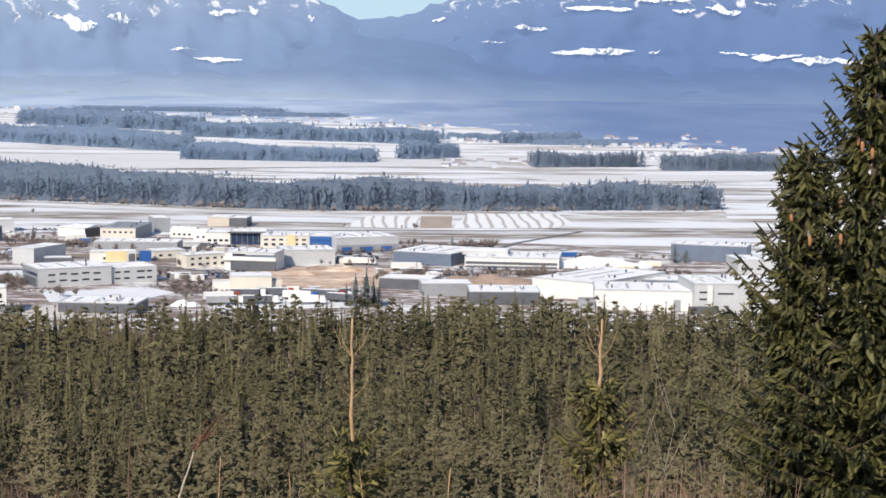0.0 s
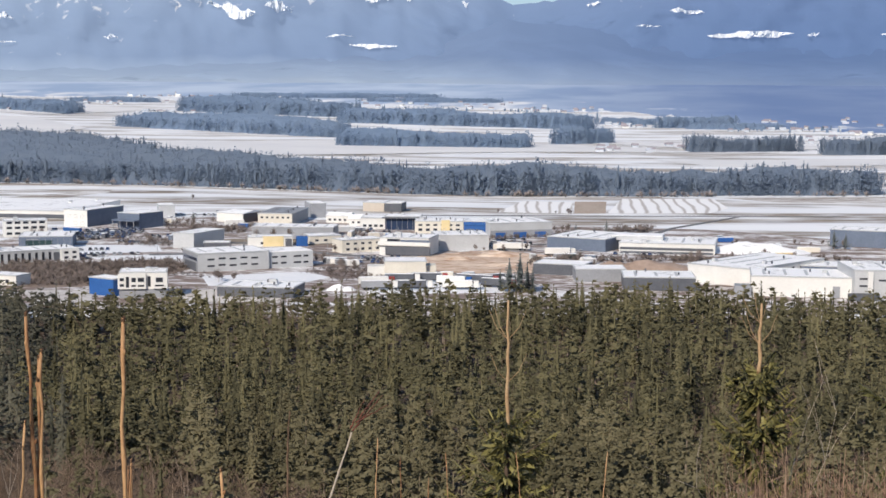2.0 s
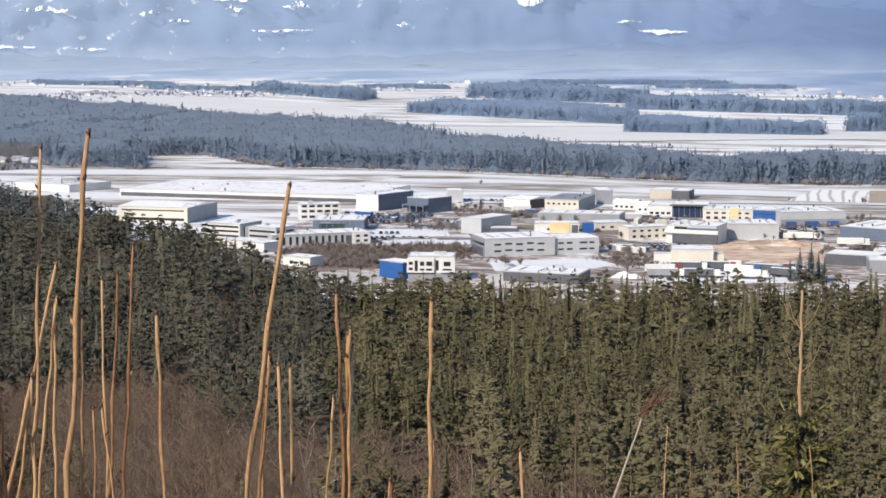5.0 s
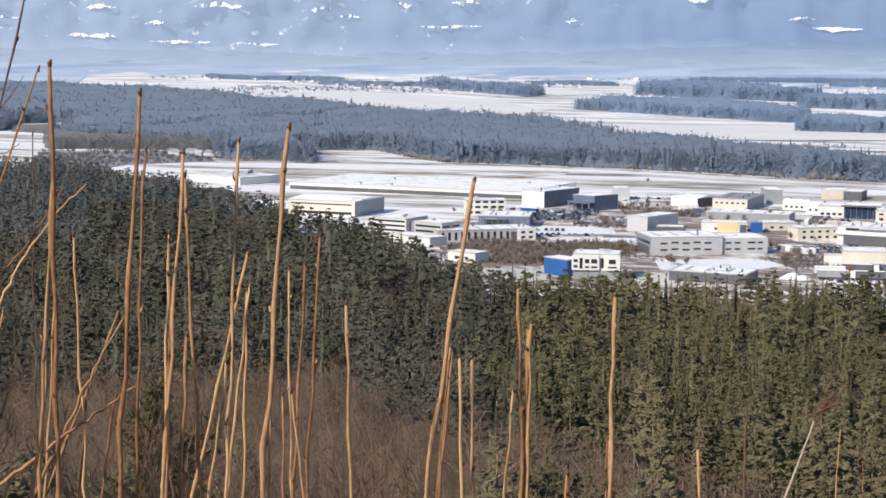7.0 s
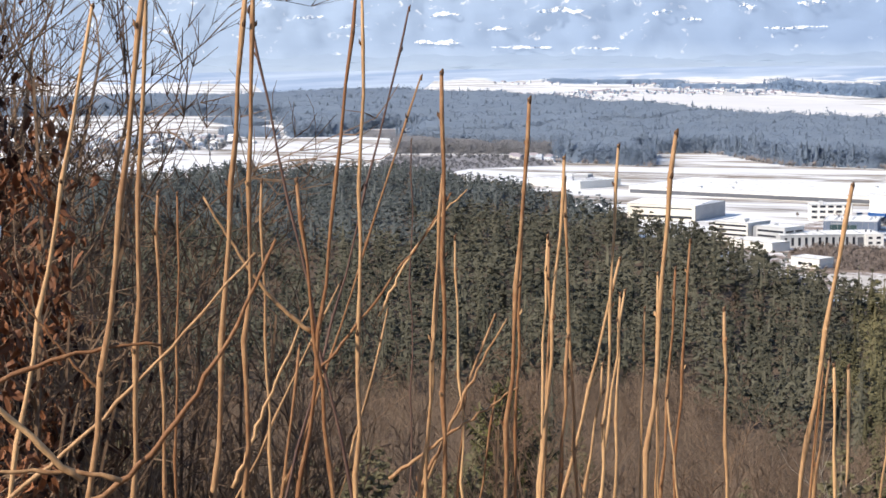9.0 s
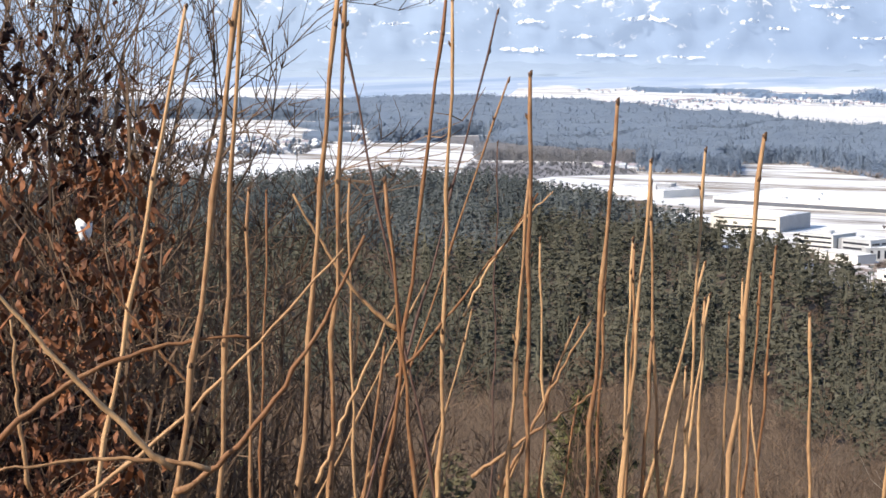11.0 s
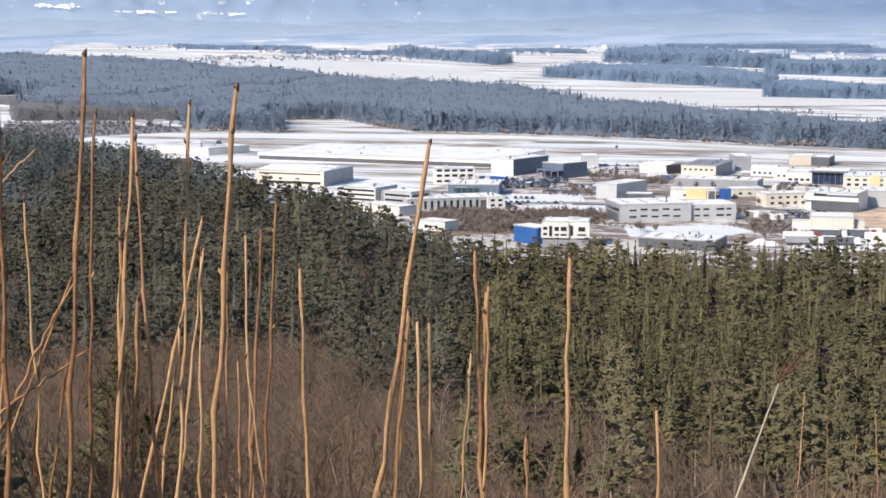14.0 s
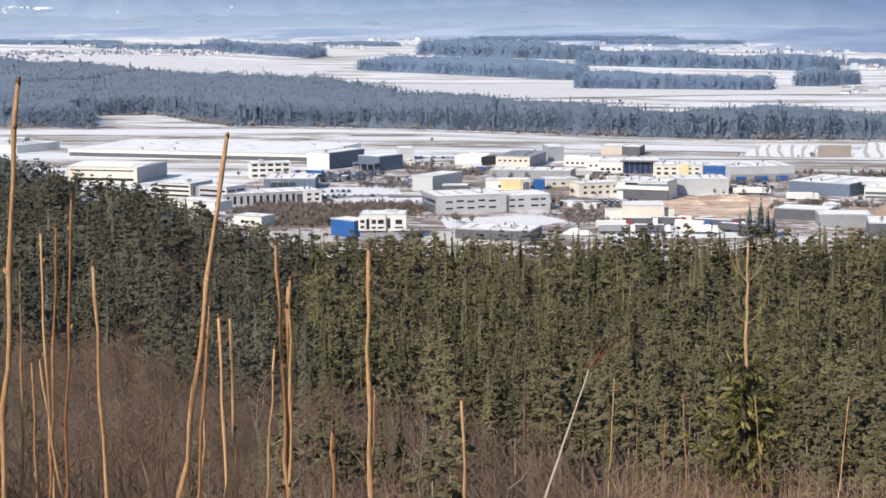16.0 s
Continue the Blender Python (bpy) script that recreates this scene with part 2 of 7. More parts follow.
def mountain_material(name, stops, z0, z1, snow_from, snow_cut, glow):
    """Distant slopes: woods and rock by height with blue haze painted into the colour, snow in the gullies higher up.
    """
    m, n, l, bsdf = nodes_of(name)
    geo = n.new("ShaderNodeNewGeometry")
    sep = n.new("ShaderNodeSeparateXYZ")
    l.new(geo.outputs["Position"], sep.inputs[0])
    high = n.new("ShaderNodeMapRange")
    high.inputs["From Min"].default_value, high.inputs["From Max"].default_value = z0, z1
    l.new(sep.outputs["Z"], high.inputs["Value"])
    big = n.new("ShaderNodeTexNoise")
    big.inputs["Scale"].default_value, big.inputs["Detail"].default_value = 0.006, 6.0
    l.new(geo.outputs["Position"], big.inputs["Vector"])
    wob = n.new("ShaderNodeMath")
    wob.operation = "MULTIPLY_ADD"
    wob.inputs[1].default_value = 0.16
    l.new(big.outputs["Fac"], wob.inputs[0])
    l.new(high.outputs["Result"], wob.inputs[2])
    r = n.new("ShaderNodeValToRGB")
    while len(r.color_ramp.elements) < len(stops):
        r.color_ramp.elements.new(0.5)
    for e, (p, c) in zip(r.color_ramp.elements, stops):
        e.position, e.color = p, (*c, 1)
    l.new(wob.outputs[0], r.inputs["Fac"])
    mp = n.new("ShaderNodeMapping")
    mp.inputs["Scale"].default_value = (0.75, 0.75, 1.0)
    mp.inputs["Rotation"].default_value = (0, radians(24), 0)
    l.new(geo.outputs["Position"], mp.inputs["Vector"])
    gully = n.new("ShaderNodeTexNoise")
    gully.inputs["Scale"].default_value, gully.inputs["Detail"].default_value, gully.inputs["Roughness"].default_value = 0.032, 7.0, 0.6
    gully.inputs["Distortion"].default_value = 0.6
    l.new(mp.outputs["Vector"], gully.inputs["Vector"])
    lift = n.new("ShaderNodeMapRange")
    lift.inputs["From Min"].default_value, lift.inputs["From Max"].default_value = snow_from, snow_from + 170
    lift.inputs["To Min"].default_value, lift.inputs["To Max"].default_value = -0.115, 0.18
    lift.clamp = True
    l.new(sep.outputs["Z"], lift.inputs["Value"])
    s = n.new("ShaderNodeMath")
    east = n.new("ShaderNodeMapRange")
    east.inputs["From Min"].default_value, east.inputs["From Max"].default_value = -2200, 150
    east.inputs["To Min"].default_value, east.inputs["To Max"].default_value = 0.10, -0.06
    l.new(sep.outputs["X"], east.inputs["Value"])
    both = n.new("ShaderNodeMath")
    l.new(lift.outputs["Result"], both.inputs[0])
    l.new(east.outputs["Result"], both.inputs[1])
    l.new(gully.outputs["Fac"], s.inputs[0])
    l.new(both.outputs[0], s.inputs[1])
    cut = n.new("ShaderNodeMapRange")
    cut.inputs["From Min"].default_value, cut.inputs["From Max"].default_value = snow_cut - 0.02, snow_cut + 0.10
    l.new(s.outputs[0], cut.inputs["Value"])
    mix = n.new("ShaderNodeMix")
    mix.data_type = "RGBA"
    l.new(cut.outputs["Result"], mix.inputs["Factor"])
    # haze painted in: paler towards the west, deeper blue towards the east
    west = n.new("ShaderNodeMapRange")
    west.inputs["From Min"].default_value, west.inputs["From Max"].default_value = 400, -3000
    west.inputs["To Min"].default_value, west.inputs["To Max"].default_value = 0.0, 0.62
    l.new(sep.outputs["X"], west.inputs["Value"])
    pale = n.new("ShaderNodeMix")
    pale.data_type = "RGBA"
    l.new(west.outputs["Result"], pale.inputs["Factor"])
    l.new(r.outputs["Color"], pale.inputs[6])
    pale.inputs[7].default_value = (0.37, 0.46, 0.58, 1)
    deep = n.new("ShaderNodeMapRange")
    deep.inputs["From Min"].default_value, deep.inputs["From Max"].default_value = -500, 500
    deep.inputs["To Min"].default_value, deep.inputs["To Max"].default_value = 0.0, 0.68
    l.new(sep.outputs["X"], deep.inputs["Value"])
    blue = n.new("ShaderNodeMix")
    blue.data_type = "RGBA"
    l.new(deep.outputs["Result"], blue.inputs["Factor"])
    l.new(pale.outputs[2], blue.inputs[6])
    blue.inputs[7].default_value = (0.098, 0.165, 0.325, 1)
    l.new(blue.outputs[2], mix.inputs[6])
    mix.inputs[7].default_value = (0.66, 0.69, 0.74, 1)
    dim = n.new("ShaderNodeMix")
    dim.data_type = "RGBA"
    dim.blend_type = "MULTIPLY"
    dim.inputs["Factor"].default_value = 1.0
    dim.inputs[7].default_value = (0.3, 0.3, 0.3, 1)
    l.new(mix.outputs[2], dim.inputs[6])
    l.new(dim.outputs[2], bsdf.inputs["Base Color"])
    # slopes glow with their own hazy colour, only a little is lit
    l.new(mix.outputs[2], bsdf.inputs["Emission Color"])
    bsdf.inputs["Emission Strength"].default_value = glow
    bsdf.inputs["Roughness"].default_value = 1.0
    bsdf.inputs["Specular IOR Level"].default_value = 0.0
    return m


# lowest stops are the pale haze at the mountains' foot
M_MOUNT = mountain_material("hazed_mountain_slope",
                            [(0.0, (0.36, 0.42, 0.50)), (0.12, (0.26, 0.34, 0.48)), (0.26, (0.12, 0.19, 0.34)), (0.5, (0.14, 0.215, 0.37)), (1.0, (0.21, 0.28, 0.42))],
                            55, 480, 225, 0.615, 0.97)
M_FOOT = mountain_material("hazed_foothill_slope",
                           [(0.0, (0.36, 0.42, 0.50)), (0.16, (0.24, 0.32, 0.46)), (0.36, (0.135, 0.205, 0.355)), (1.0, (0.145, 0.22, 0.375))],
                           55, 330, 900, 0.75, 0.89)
M_PATCH = coat("far_snow_clearing", (0.66, 0.70, 0.76), (0.82, 0.84, 0.86), 0.03, 0.9)

# ---------------------------------------------------------------- helpers


def solid(name, verts, faces, material, parent=None, label="", smooth=False):
    me = bpy.data.meshes.new(name)
    me.from_pydata([tuple(v) for v in verts], [], [tuple(f) for f in faces])
    me.materials.append(material)
    if smooth:
        me.polygons.foreach_set("use_smooth", [True] * len(me.polygons))
    ob = new(name, me)
    if parent:
        ob.parent = parent
    if label:
        tagged(ob, label)
    return ob


def part(name, bm, material, parent, label=""):
    me = bpy.data.meshes.new(name)
    bm.to_mesh(me)
    bm.free()
    me.materials.append(material)
    ob = new(name, me)
    ob.parent = parent
    if label:
        tagged(ob, label)
    return ob


def thing(name, m, label, category, group="", kind=""):
    ob = new(name)
    ob.matrix_world = m
    ob.empty_display_size = 0.5
    return tagged(ob, label, category, group, kind)


def box(bm, x0, y0, z0, x1, y1, z1, bevel=0.0):
    r = bmesh.ops.create_cube(bm, size=1.0, matrix=Matrix.Translation(((x0 + x1) / 2, (y0 + y1) / 2, (z0 + z1) / 2)) @ Matrix.Diagonal((x1 - x0, y1 - y0, z1 - z0, 1)))
    if bevel:
        edges = {e for v in r["verts"] for e in v.link_edges}
        bmesh.ops.bevel(bm, geom=list(edges), offset=bevel, segments=1, affect="EDGES")
    return bm


def boxes(*rows, bevel=0.0):
    bm = bmesh.new()
    for r in rows:
        box(bm, *r, bevel=bevel)
    return bm


def far_rise(d):
    """The plain climbs gently towards the mountains."""
    return 66.0 * max(0.0, (d - 1700.0) / 2900.0) ** 1.25


HILL_D = (0, 3, 8, 15, 30, 60, 100, 150, 200, 300, 400, 500, 600, 1e5)
HILL_Z = (93.4, 92.8, 91.0, 88.4, 81.0, 66.0, 50.0, 36.0, 26.0, 12.5, 4.5, 1.0, 0.0, 0.0)


def ground_z(x, y):
    d = math.hypot(x, y)
    az = math.degrees(math.atan2(-x, y))
    front = float(np.interp(d, HILL_D, HILL_Z)) + far_rise(d)
    back = 93.4 + 0.22 * min(d, 500.0)
    a = abs((az - 18 + 180) % 360 - 180)
    k = min(1.0, max(0.0, (a - 70) / 50))
    k = k * k * (3 - 2 * k)
    bump = 0.0 if d > 620 else 1.5 * noise.noise((x * 0.02, y * 0.02, 0)) * min(1, d / 60)
    return front * (1 - k) + back * k + bump


# ---------------------------------------------------------------- the ground: one sheet to the horizon


def forest_edge(az):
    """How far the woods on the near slope reach, by bearing (degrees to the left of +y)."""
    return float(np.interp(az, (-40, -8, 0, 8, 15.5, 19.5, 21.4, 24, 26.8, 30, 34.6, 40.5, 45, 60), (618, 618, 620, 606, 606, 614, 672, 785, 880, 1050, 1262, 1275, 1230, 1180)))


def build_ground():
    rings = [0.6 * 1.16 ** k for k in range(62) if 0.6 * 1.16 ** k < 4850] + [4850]
    steps = 288
    verts, faces = [(0, 0, ground_z(0, 0))], []
    for r in rings:
        for k in range(steps):
            a = 2 * math.pi * k / steps
            x, y = -r * math.sin(a), r * math.cos(a)
            verts.append((x, y, ground_z(x, y)))
    slots = []
    for k in range(steps):
        faces.append((0, 1 + k, 1 + (k + 1) % steps))
        slots.append(0)
    for i in range(len(rings) - 1):
        for k in range(steps):
            a, b = 1 + i * steps + k, 1 + i * steps + (k + 1) % steps
            faces.append((a, a + steps, b + steps, b))
            az = (k + 0.5) * 360 / steps
            az = az - 360 if az > 180 else az
            wooded = abs(az - 18) > 75 or rings[i] < forest_edge(az) - 2
            slots.append(0 if wooded else 1)
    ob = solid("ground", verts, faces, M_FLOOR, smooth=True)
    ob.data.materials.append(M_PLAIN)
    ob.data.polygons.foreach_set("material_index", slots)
    return tagged(ob, "snowy farmland plain below a wooded brown hillside", "ground", kind="structure")


build_ground()


def sheet(name, label, category, material, z, *pts, kind="structure"):
    """A flat patch of ground with its own cover, from its outline in plan."""
    bm = bmesh.new()
    vs = [bm.verts.new((x, y, z + far_rise(math.hypot(x, y)))) for x, y in pts]
    f = bm.faces.new(vs)
    if f.normal.z < 0:
        f.normal_flip()
    bm.normal_update()
    r = bmesh.ops.extrude_face_region(bm, geom=[f])
    for g in r["geom"]:
        if isinstance(g, bmesh.types.BMVert):
            g.co.z -= 0.06
    bmesh.ops.recalc_face_normals(bm, faces=bm.faces)
    me = bpy.data.meshes.new(name)
    bm.to_mesh(me)
    bm.free()
    me.materials.append(material)
    return tagged(new(name, me), label, category, kind=kind)


# ---------------------------------------------------------------- mountains behind the plain


def slope_point(az, t, d, top, foot, rough, seed):
    """A point of a mountain side at that bearing, t of the way from its foot to its crest."""
    rel = noise.fractal((az * 0.55, t * 3.0, seed), 0.7, 2.1, 6)
    gul = 1 - abs(noise.noise((az * 0.9 + rel * 0.5, t * 0.8, seed + 7)))
    dist = d - 260 + 330 * t + rough * (70 * rel - 60 * gul * t) * math.sin(math.pi * t)
    a = radians(az)
    return Vector((-dist * math.sin(a), dist * math.cos(a), foot + (top - foot) * t))


def crest(az, d, profile, rough, seed):
    return 95 + d * math.tan(radians(float(np.interp(az, profile[0], profile[1])))) + rough * 14 * noise.fractal((az * 1.7, seed, 0), 0.8, 2.0, 5)


def ridge(name, label, material, d, az0, az1, profile, foot, rough, seed):
    """A relief of slopes: rows of height from the foot to the crest, leaning away with height."""
    na, nr = 420, 46
    verts, faces = [], []
    for i in range(na + 1):
        az = az0 + (az1 - az0) * i / na
        top = crest(az, d, profile, rough, seed)
        verts += [slope_point(az, j / nr, d, top, foot, rough, seed) for j in range(nr + 1)]
    for i in range(na):
        for j in range(nr):
            a = i * (nr + 1) + j
            faces.append((a, a + 1, a + nr + 2, a + nr + 1))
    return tagged(solid(name, verts, faces, material, smooth=True), label, "mountains", kind="structure")


RANGE = (4780, ((-40, -10, -2, -0.2, 0.55, 1.72, 3.04, 3.67, 4.44, 6.5, 9, 14, 22, 30, 40, 75), (5.5, 5.2, 4.0, 3.1, 2.82, 2.38, 2.29, 2.64, 2.9, 4.2, 5.5, 6.2, 6.0, 5.5, 5.2, 5)), 30, 1.0, 3.3)
HILLS = (4560, ((-40, -14, -8, -2.2, 0.53, 3.27, 5.2, 7.15, 9, 12, 18, 24, 30, 40, 75), (0.9, 1.0, 0.8, 0.88, 1.53, 1.78, 1.0, 0.5, 0.62, 0.45, 0.2, 0.1, 0.25, 0.3, 0.2)), 30, 0.5, 9.1)


def sky_sheet():
    """The pale sky over the saddle, behind the mountains."""
    m, n, l, bsdf = nodes_of("pale_winter_sky")
    bsdf.inputs["Base Color"].default_value = (0, 0, 0, 1)
    bsdf.inputs["Emission Color"].default_value = (0.47, 0.68, 0.84, 1)
    bsdf.inputs["Emission Strength"].default_value = 1.0
    bsdf.inputs["Specular IOR Level"].default_value = 0.0
    verts, faces = [], []
    for i in range(61):
        a = radians(-40 + 115 * i / 60)
        for z in (60, 700):
            verts.append((-4950 * math.sin(a), 4950 * math.cos(a), z))
    for i in range(60):
        faces.append((2 * i, 2 * i + 1, 2 * i + 3, 2 * i + 2))
    tagged(solid("backdrop_sky", verts, faces, m), "pale blue winter sky behind the mountains", "sky", kind="structure")


sky_sheet()
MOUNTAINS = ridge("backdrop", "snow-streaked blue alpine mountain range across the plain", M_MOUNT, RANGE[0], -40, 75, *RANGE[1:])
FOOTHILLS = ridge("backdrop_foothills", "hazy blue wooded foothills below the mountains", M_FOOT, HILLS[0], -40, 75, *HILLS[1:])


def bearing(x, y):
    """Degrees to the left of +y."""
    return math.degrees(math.atan2(-x, y))


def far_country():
    """The misty far end of the plain, below the mountains: strips of wood and snow, blue haze painted into their
    colour.
    """
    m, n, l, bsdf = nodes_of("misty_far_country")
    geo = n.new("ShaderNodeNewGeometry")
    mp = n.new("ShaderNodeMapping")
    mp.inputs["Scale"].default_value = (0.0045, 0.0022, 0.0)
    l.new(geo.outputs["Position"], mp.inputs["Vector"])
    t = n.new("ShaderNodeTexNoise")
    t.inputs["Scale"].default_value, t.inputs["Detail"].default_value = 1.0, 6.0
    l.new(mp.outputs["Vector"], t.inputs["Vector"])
    # haze colours of the two sides: pale in the west, deep blue in the east
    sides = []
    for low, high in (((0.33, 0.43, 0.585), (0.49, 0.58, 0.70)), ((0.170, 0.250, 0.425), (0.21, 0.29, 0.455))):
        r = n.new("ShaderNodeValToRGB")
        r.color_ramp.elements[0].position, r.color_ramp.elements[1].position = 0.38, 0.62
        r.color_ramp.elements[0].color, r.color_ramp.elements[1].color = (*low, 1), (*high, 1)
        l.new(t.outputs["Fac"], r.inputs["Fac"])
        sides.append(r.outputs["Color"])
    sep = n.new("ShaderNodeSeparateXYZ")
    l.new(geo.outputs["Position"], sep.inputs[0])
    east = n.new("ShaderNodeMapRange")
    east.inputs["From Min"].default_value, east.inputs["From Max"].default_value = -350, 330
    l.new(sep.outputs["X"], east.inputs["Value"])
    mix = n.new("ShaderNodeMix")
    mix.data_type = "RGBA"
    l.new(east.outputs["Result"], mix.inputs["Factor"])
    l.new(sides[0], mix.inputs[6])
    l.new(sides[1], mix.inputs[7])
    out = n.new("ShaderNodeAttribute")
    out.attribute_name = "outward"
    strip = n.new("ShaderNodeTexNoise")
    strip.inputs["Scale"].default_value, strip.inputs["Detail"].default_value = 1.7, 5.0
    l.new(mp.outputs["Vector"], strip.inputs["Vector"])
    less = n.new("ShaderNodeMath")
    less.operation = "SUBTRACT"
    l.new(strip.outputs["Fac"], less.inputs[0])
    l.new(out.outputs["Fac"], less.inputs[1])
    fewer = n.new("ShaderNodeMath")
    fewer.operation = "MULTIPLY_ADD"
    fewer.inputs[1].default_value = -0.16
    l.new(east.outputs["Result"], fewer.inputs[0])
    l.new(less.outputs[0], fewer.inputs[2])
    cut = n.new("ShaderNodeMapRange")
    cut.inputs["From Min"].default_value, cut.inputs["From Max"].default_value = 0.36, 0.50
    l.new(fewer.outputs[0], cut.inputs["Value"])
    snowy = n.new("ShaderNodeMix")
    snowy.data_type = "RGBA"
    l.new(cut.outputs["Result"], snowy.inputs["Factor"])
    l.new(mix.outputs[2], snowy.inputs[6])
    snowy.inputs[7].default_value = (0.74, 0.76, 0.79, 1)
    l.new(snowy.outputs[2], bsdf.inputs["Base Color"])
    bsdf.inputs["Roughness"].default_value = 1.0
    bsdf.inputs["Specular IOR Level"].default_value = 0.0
    verts, faces, na, nr = [], [], 460, 16
    for i in range(na + 1):
        az = -40 + 115 * i / na
        near_d = float(np.interp(az, (-40, -10, -6, -1, 5, 12, 18, 24, 33.2, 34.2, 38.6, 39.6, 45, 75), (2250, 2300, 2450, 2900, 3050, 3100, 3500, 3700, 3700, 2650, 2600, 3700, 3750, 3750)))
        near_d += 130 * noise.noise((az * 0.7, 1, 1)) + 110 * noise.noise((az * 2.6, 4, 1)) + 40 * noise.noise((az * 9.0, 7, 1))
        for j in range(nr + 1):
            d = near_d + (4700 - near_d) * j / nr
            a = radians(az)
            verts.append((-d * math.sin(a), d * math.cos(a), far_rise(d) + (1.2 if j else -0.6)))
    for i in range(na):
        for j in range(nr):
            a = i * (nr + 1) + j
            faces.append((a, a + nr + 1, a + nr + 2, a + 1))
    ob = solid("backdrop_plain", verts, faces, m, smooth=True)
    # outward also forces plain haze colour over one band of bearings
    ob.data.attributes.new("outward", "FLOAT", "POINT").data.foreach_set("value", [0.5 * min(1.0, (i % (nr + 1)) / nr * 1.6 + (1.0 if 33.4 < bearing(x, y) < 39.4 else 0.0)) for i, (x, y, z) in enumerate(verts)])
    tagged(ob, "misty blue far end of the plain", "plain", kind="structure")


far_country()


def clearing(az0, az1, el0, el1):
    """A ragged snow-covered clearing on the mountain side, between two bearings and two heights of view."""
    k = random.Random(int(abs(az0 * 977 + el0 * 131)))
    near_hill = None
    for d, profile, foot, rough, seed in (HILLS, RANGE):
        mid = (az0 + az1) / 2
        top = crest(mid, d, profile, rough, seed)
        if 95 + d * math.tan(radians(el1)) < top - 4:
            near_hill = (d, profile, foot, rough, seed)
            break
    if near_hill is None:
        return
    d, profile, foot, rough, seed = near_hill
    n = 90
    tilt = k.uniform(-0.35, 0.35)
    verts, faces = [], []
    for i in range(n + 1):
        u = i / n
        az = az0 + (az1 - az0) * u
        top = crest(az, d, profile, rough, seed)
        sway = 0.5 + tilt * (u - 0.5) + 0.34 * noise.noise((u * 2.2, el0 * 9, az0)) + 0.12 * noise.noise((u * 8, el0 * 9, az0))
        lobes = 0.38 + 0.5 * noise.noise((u * 3.4, az0 * 3, 2)) + 0.16 * noise.noise((u * 11, az0 * 3, 5))
        thick = max(0.14, lobes) * math.sin(math.pi * (0.01 + 0.98 * u)) ** 0.6
        for s in (-0.5, -0.17, 0.17, 0.5):
            el = el0 + (el1 - el0) * (sway + s * thick * (1 + 0.3 * noise.noise((u * 16, s * 5, az0))))
            z = 95 + d * math.tan(radians(el))
            p = slope_point(az, max(0.0, min(1.0, (z - foot) / (top - foot))), d, top, foot, rough, seed)
            q = Vector((0, 0, 95))
            verts.append(q + (p - q) * 0.9965)
    for i in range(n):
        for j in range(3):
            a = i * 4 + j
            faces.append((a, a + 4, a + 5, a + 1))
    solid("snow_clearing", verts, faces, M_PATCH, MOUNTAINS if near_hill is RANGE or d == RANGE[0] else FOOTHILLS)


clearing(-3.68, -6.58, 0.96, 1.45)
clearing(-7.03, -7.41, 1.13, 1.36)
clearing(-9.41, -10.69, 1.11, 1.32)
clearing(-10.51, -12.19, 0.93, 1.33)
clearing(-11.84, -14.42, 0.75, 1.29)
clearing(-4.13, -6.44, 2.53, 2.95)
clearing(-6.26, -8.55, 2.81, 3.21)
clearing(-2.39, -3.56, 1.81, 2.15)
clearing(-1.23, -2.14, 1.43, 1.58)
clearing(-7.80, -8.60, 2.52, 2.79)
clearing(-8.91, -10.11, 2.45, 2.91)
clearing(-10.36, -11.30, 2.76, 2.99)
clearing(13.48, 11.85, 1.57, 2.39)
clearing(11.52, 10.58, 1.79, 2.27)
clearing(8.11, 7.15, 2.16, 2.64)
clearing(6.76, 6.45, 2.26, 2.79)
clearing(4.73, 4.50, 2.11, 2.49)
clearing(0.44, -0.04, 2.17, 2.44)
clearing(9.42, 8.52, 1.05, 1.25)
clearing(8.63, 6.96, 0.70, 0.97)
clearing(16.96, 16.49, 0.95, 1.18)
clearing(21.97, 19.86, 0.75, 0.94)
clearing(24.73, 24.06, 1.09, 1.31)
clearing(23.43, 21.94, 1.76, 2.00)
clearing(33.94, 32.33, 0.33, 0.64)
clearing(31.28, 29.18, 0.21, 0.43)
clearing(28.07, 26.85, 0.17, 0.33)
clearing(25.74, 25.06, 1.28, 1.59)
clearing(31.40, 30.55, 0.82, 1.05)
clearing(29.69, 28.01, 1.33, 1.72)
clearing(33.37, 32.33, 1.26, 1.57)
clearing(22.82, 22.24, 1.41, 1.70)
clearing(20.87, 19.90, 1.42, 1.90)
clearing(37.97, 37.03, 1.24, 1.52)
clearing(36.52, 35.54, 0.93, 1.19)

# ---------------------------------------------------------------- woods


def frond(rng, verts, faces, root, tip, wide, rise):
    """One spray of foliage: a ragged, ridged wedge from root to tip, open below."""
    o = len(verts)
    d = tip - root
    side = Vector((-d.y, d.x, rng.uniform(-0.25, 0.25) * wide)).normalized() * wide
    m = root + d * rng.uniform(0.42, 0.68)
    verts.extend([root + Vector((0, 0, rise)), m + side * rng.uniform(0.7, 1.2) - Vector((0, 0, wide * rng.uniform(0.1, 0.8))), m - side * rng.uniform(0.7, 1.2) - Vector((0, 0, wide * rng.uniform(0.1, 0.8))), tip])
    faces.extend([(o, o + 1, o + 3), (o, o + 3, o + 2)])


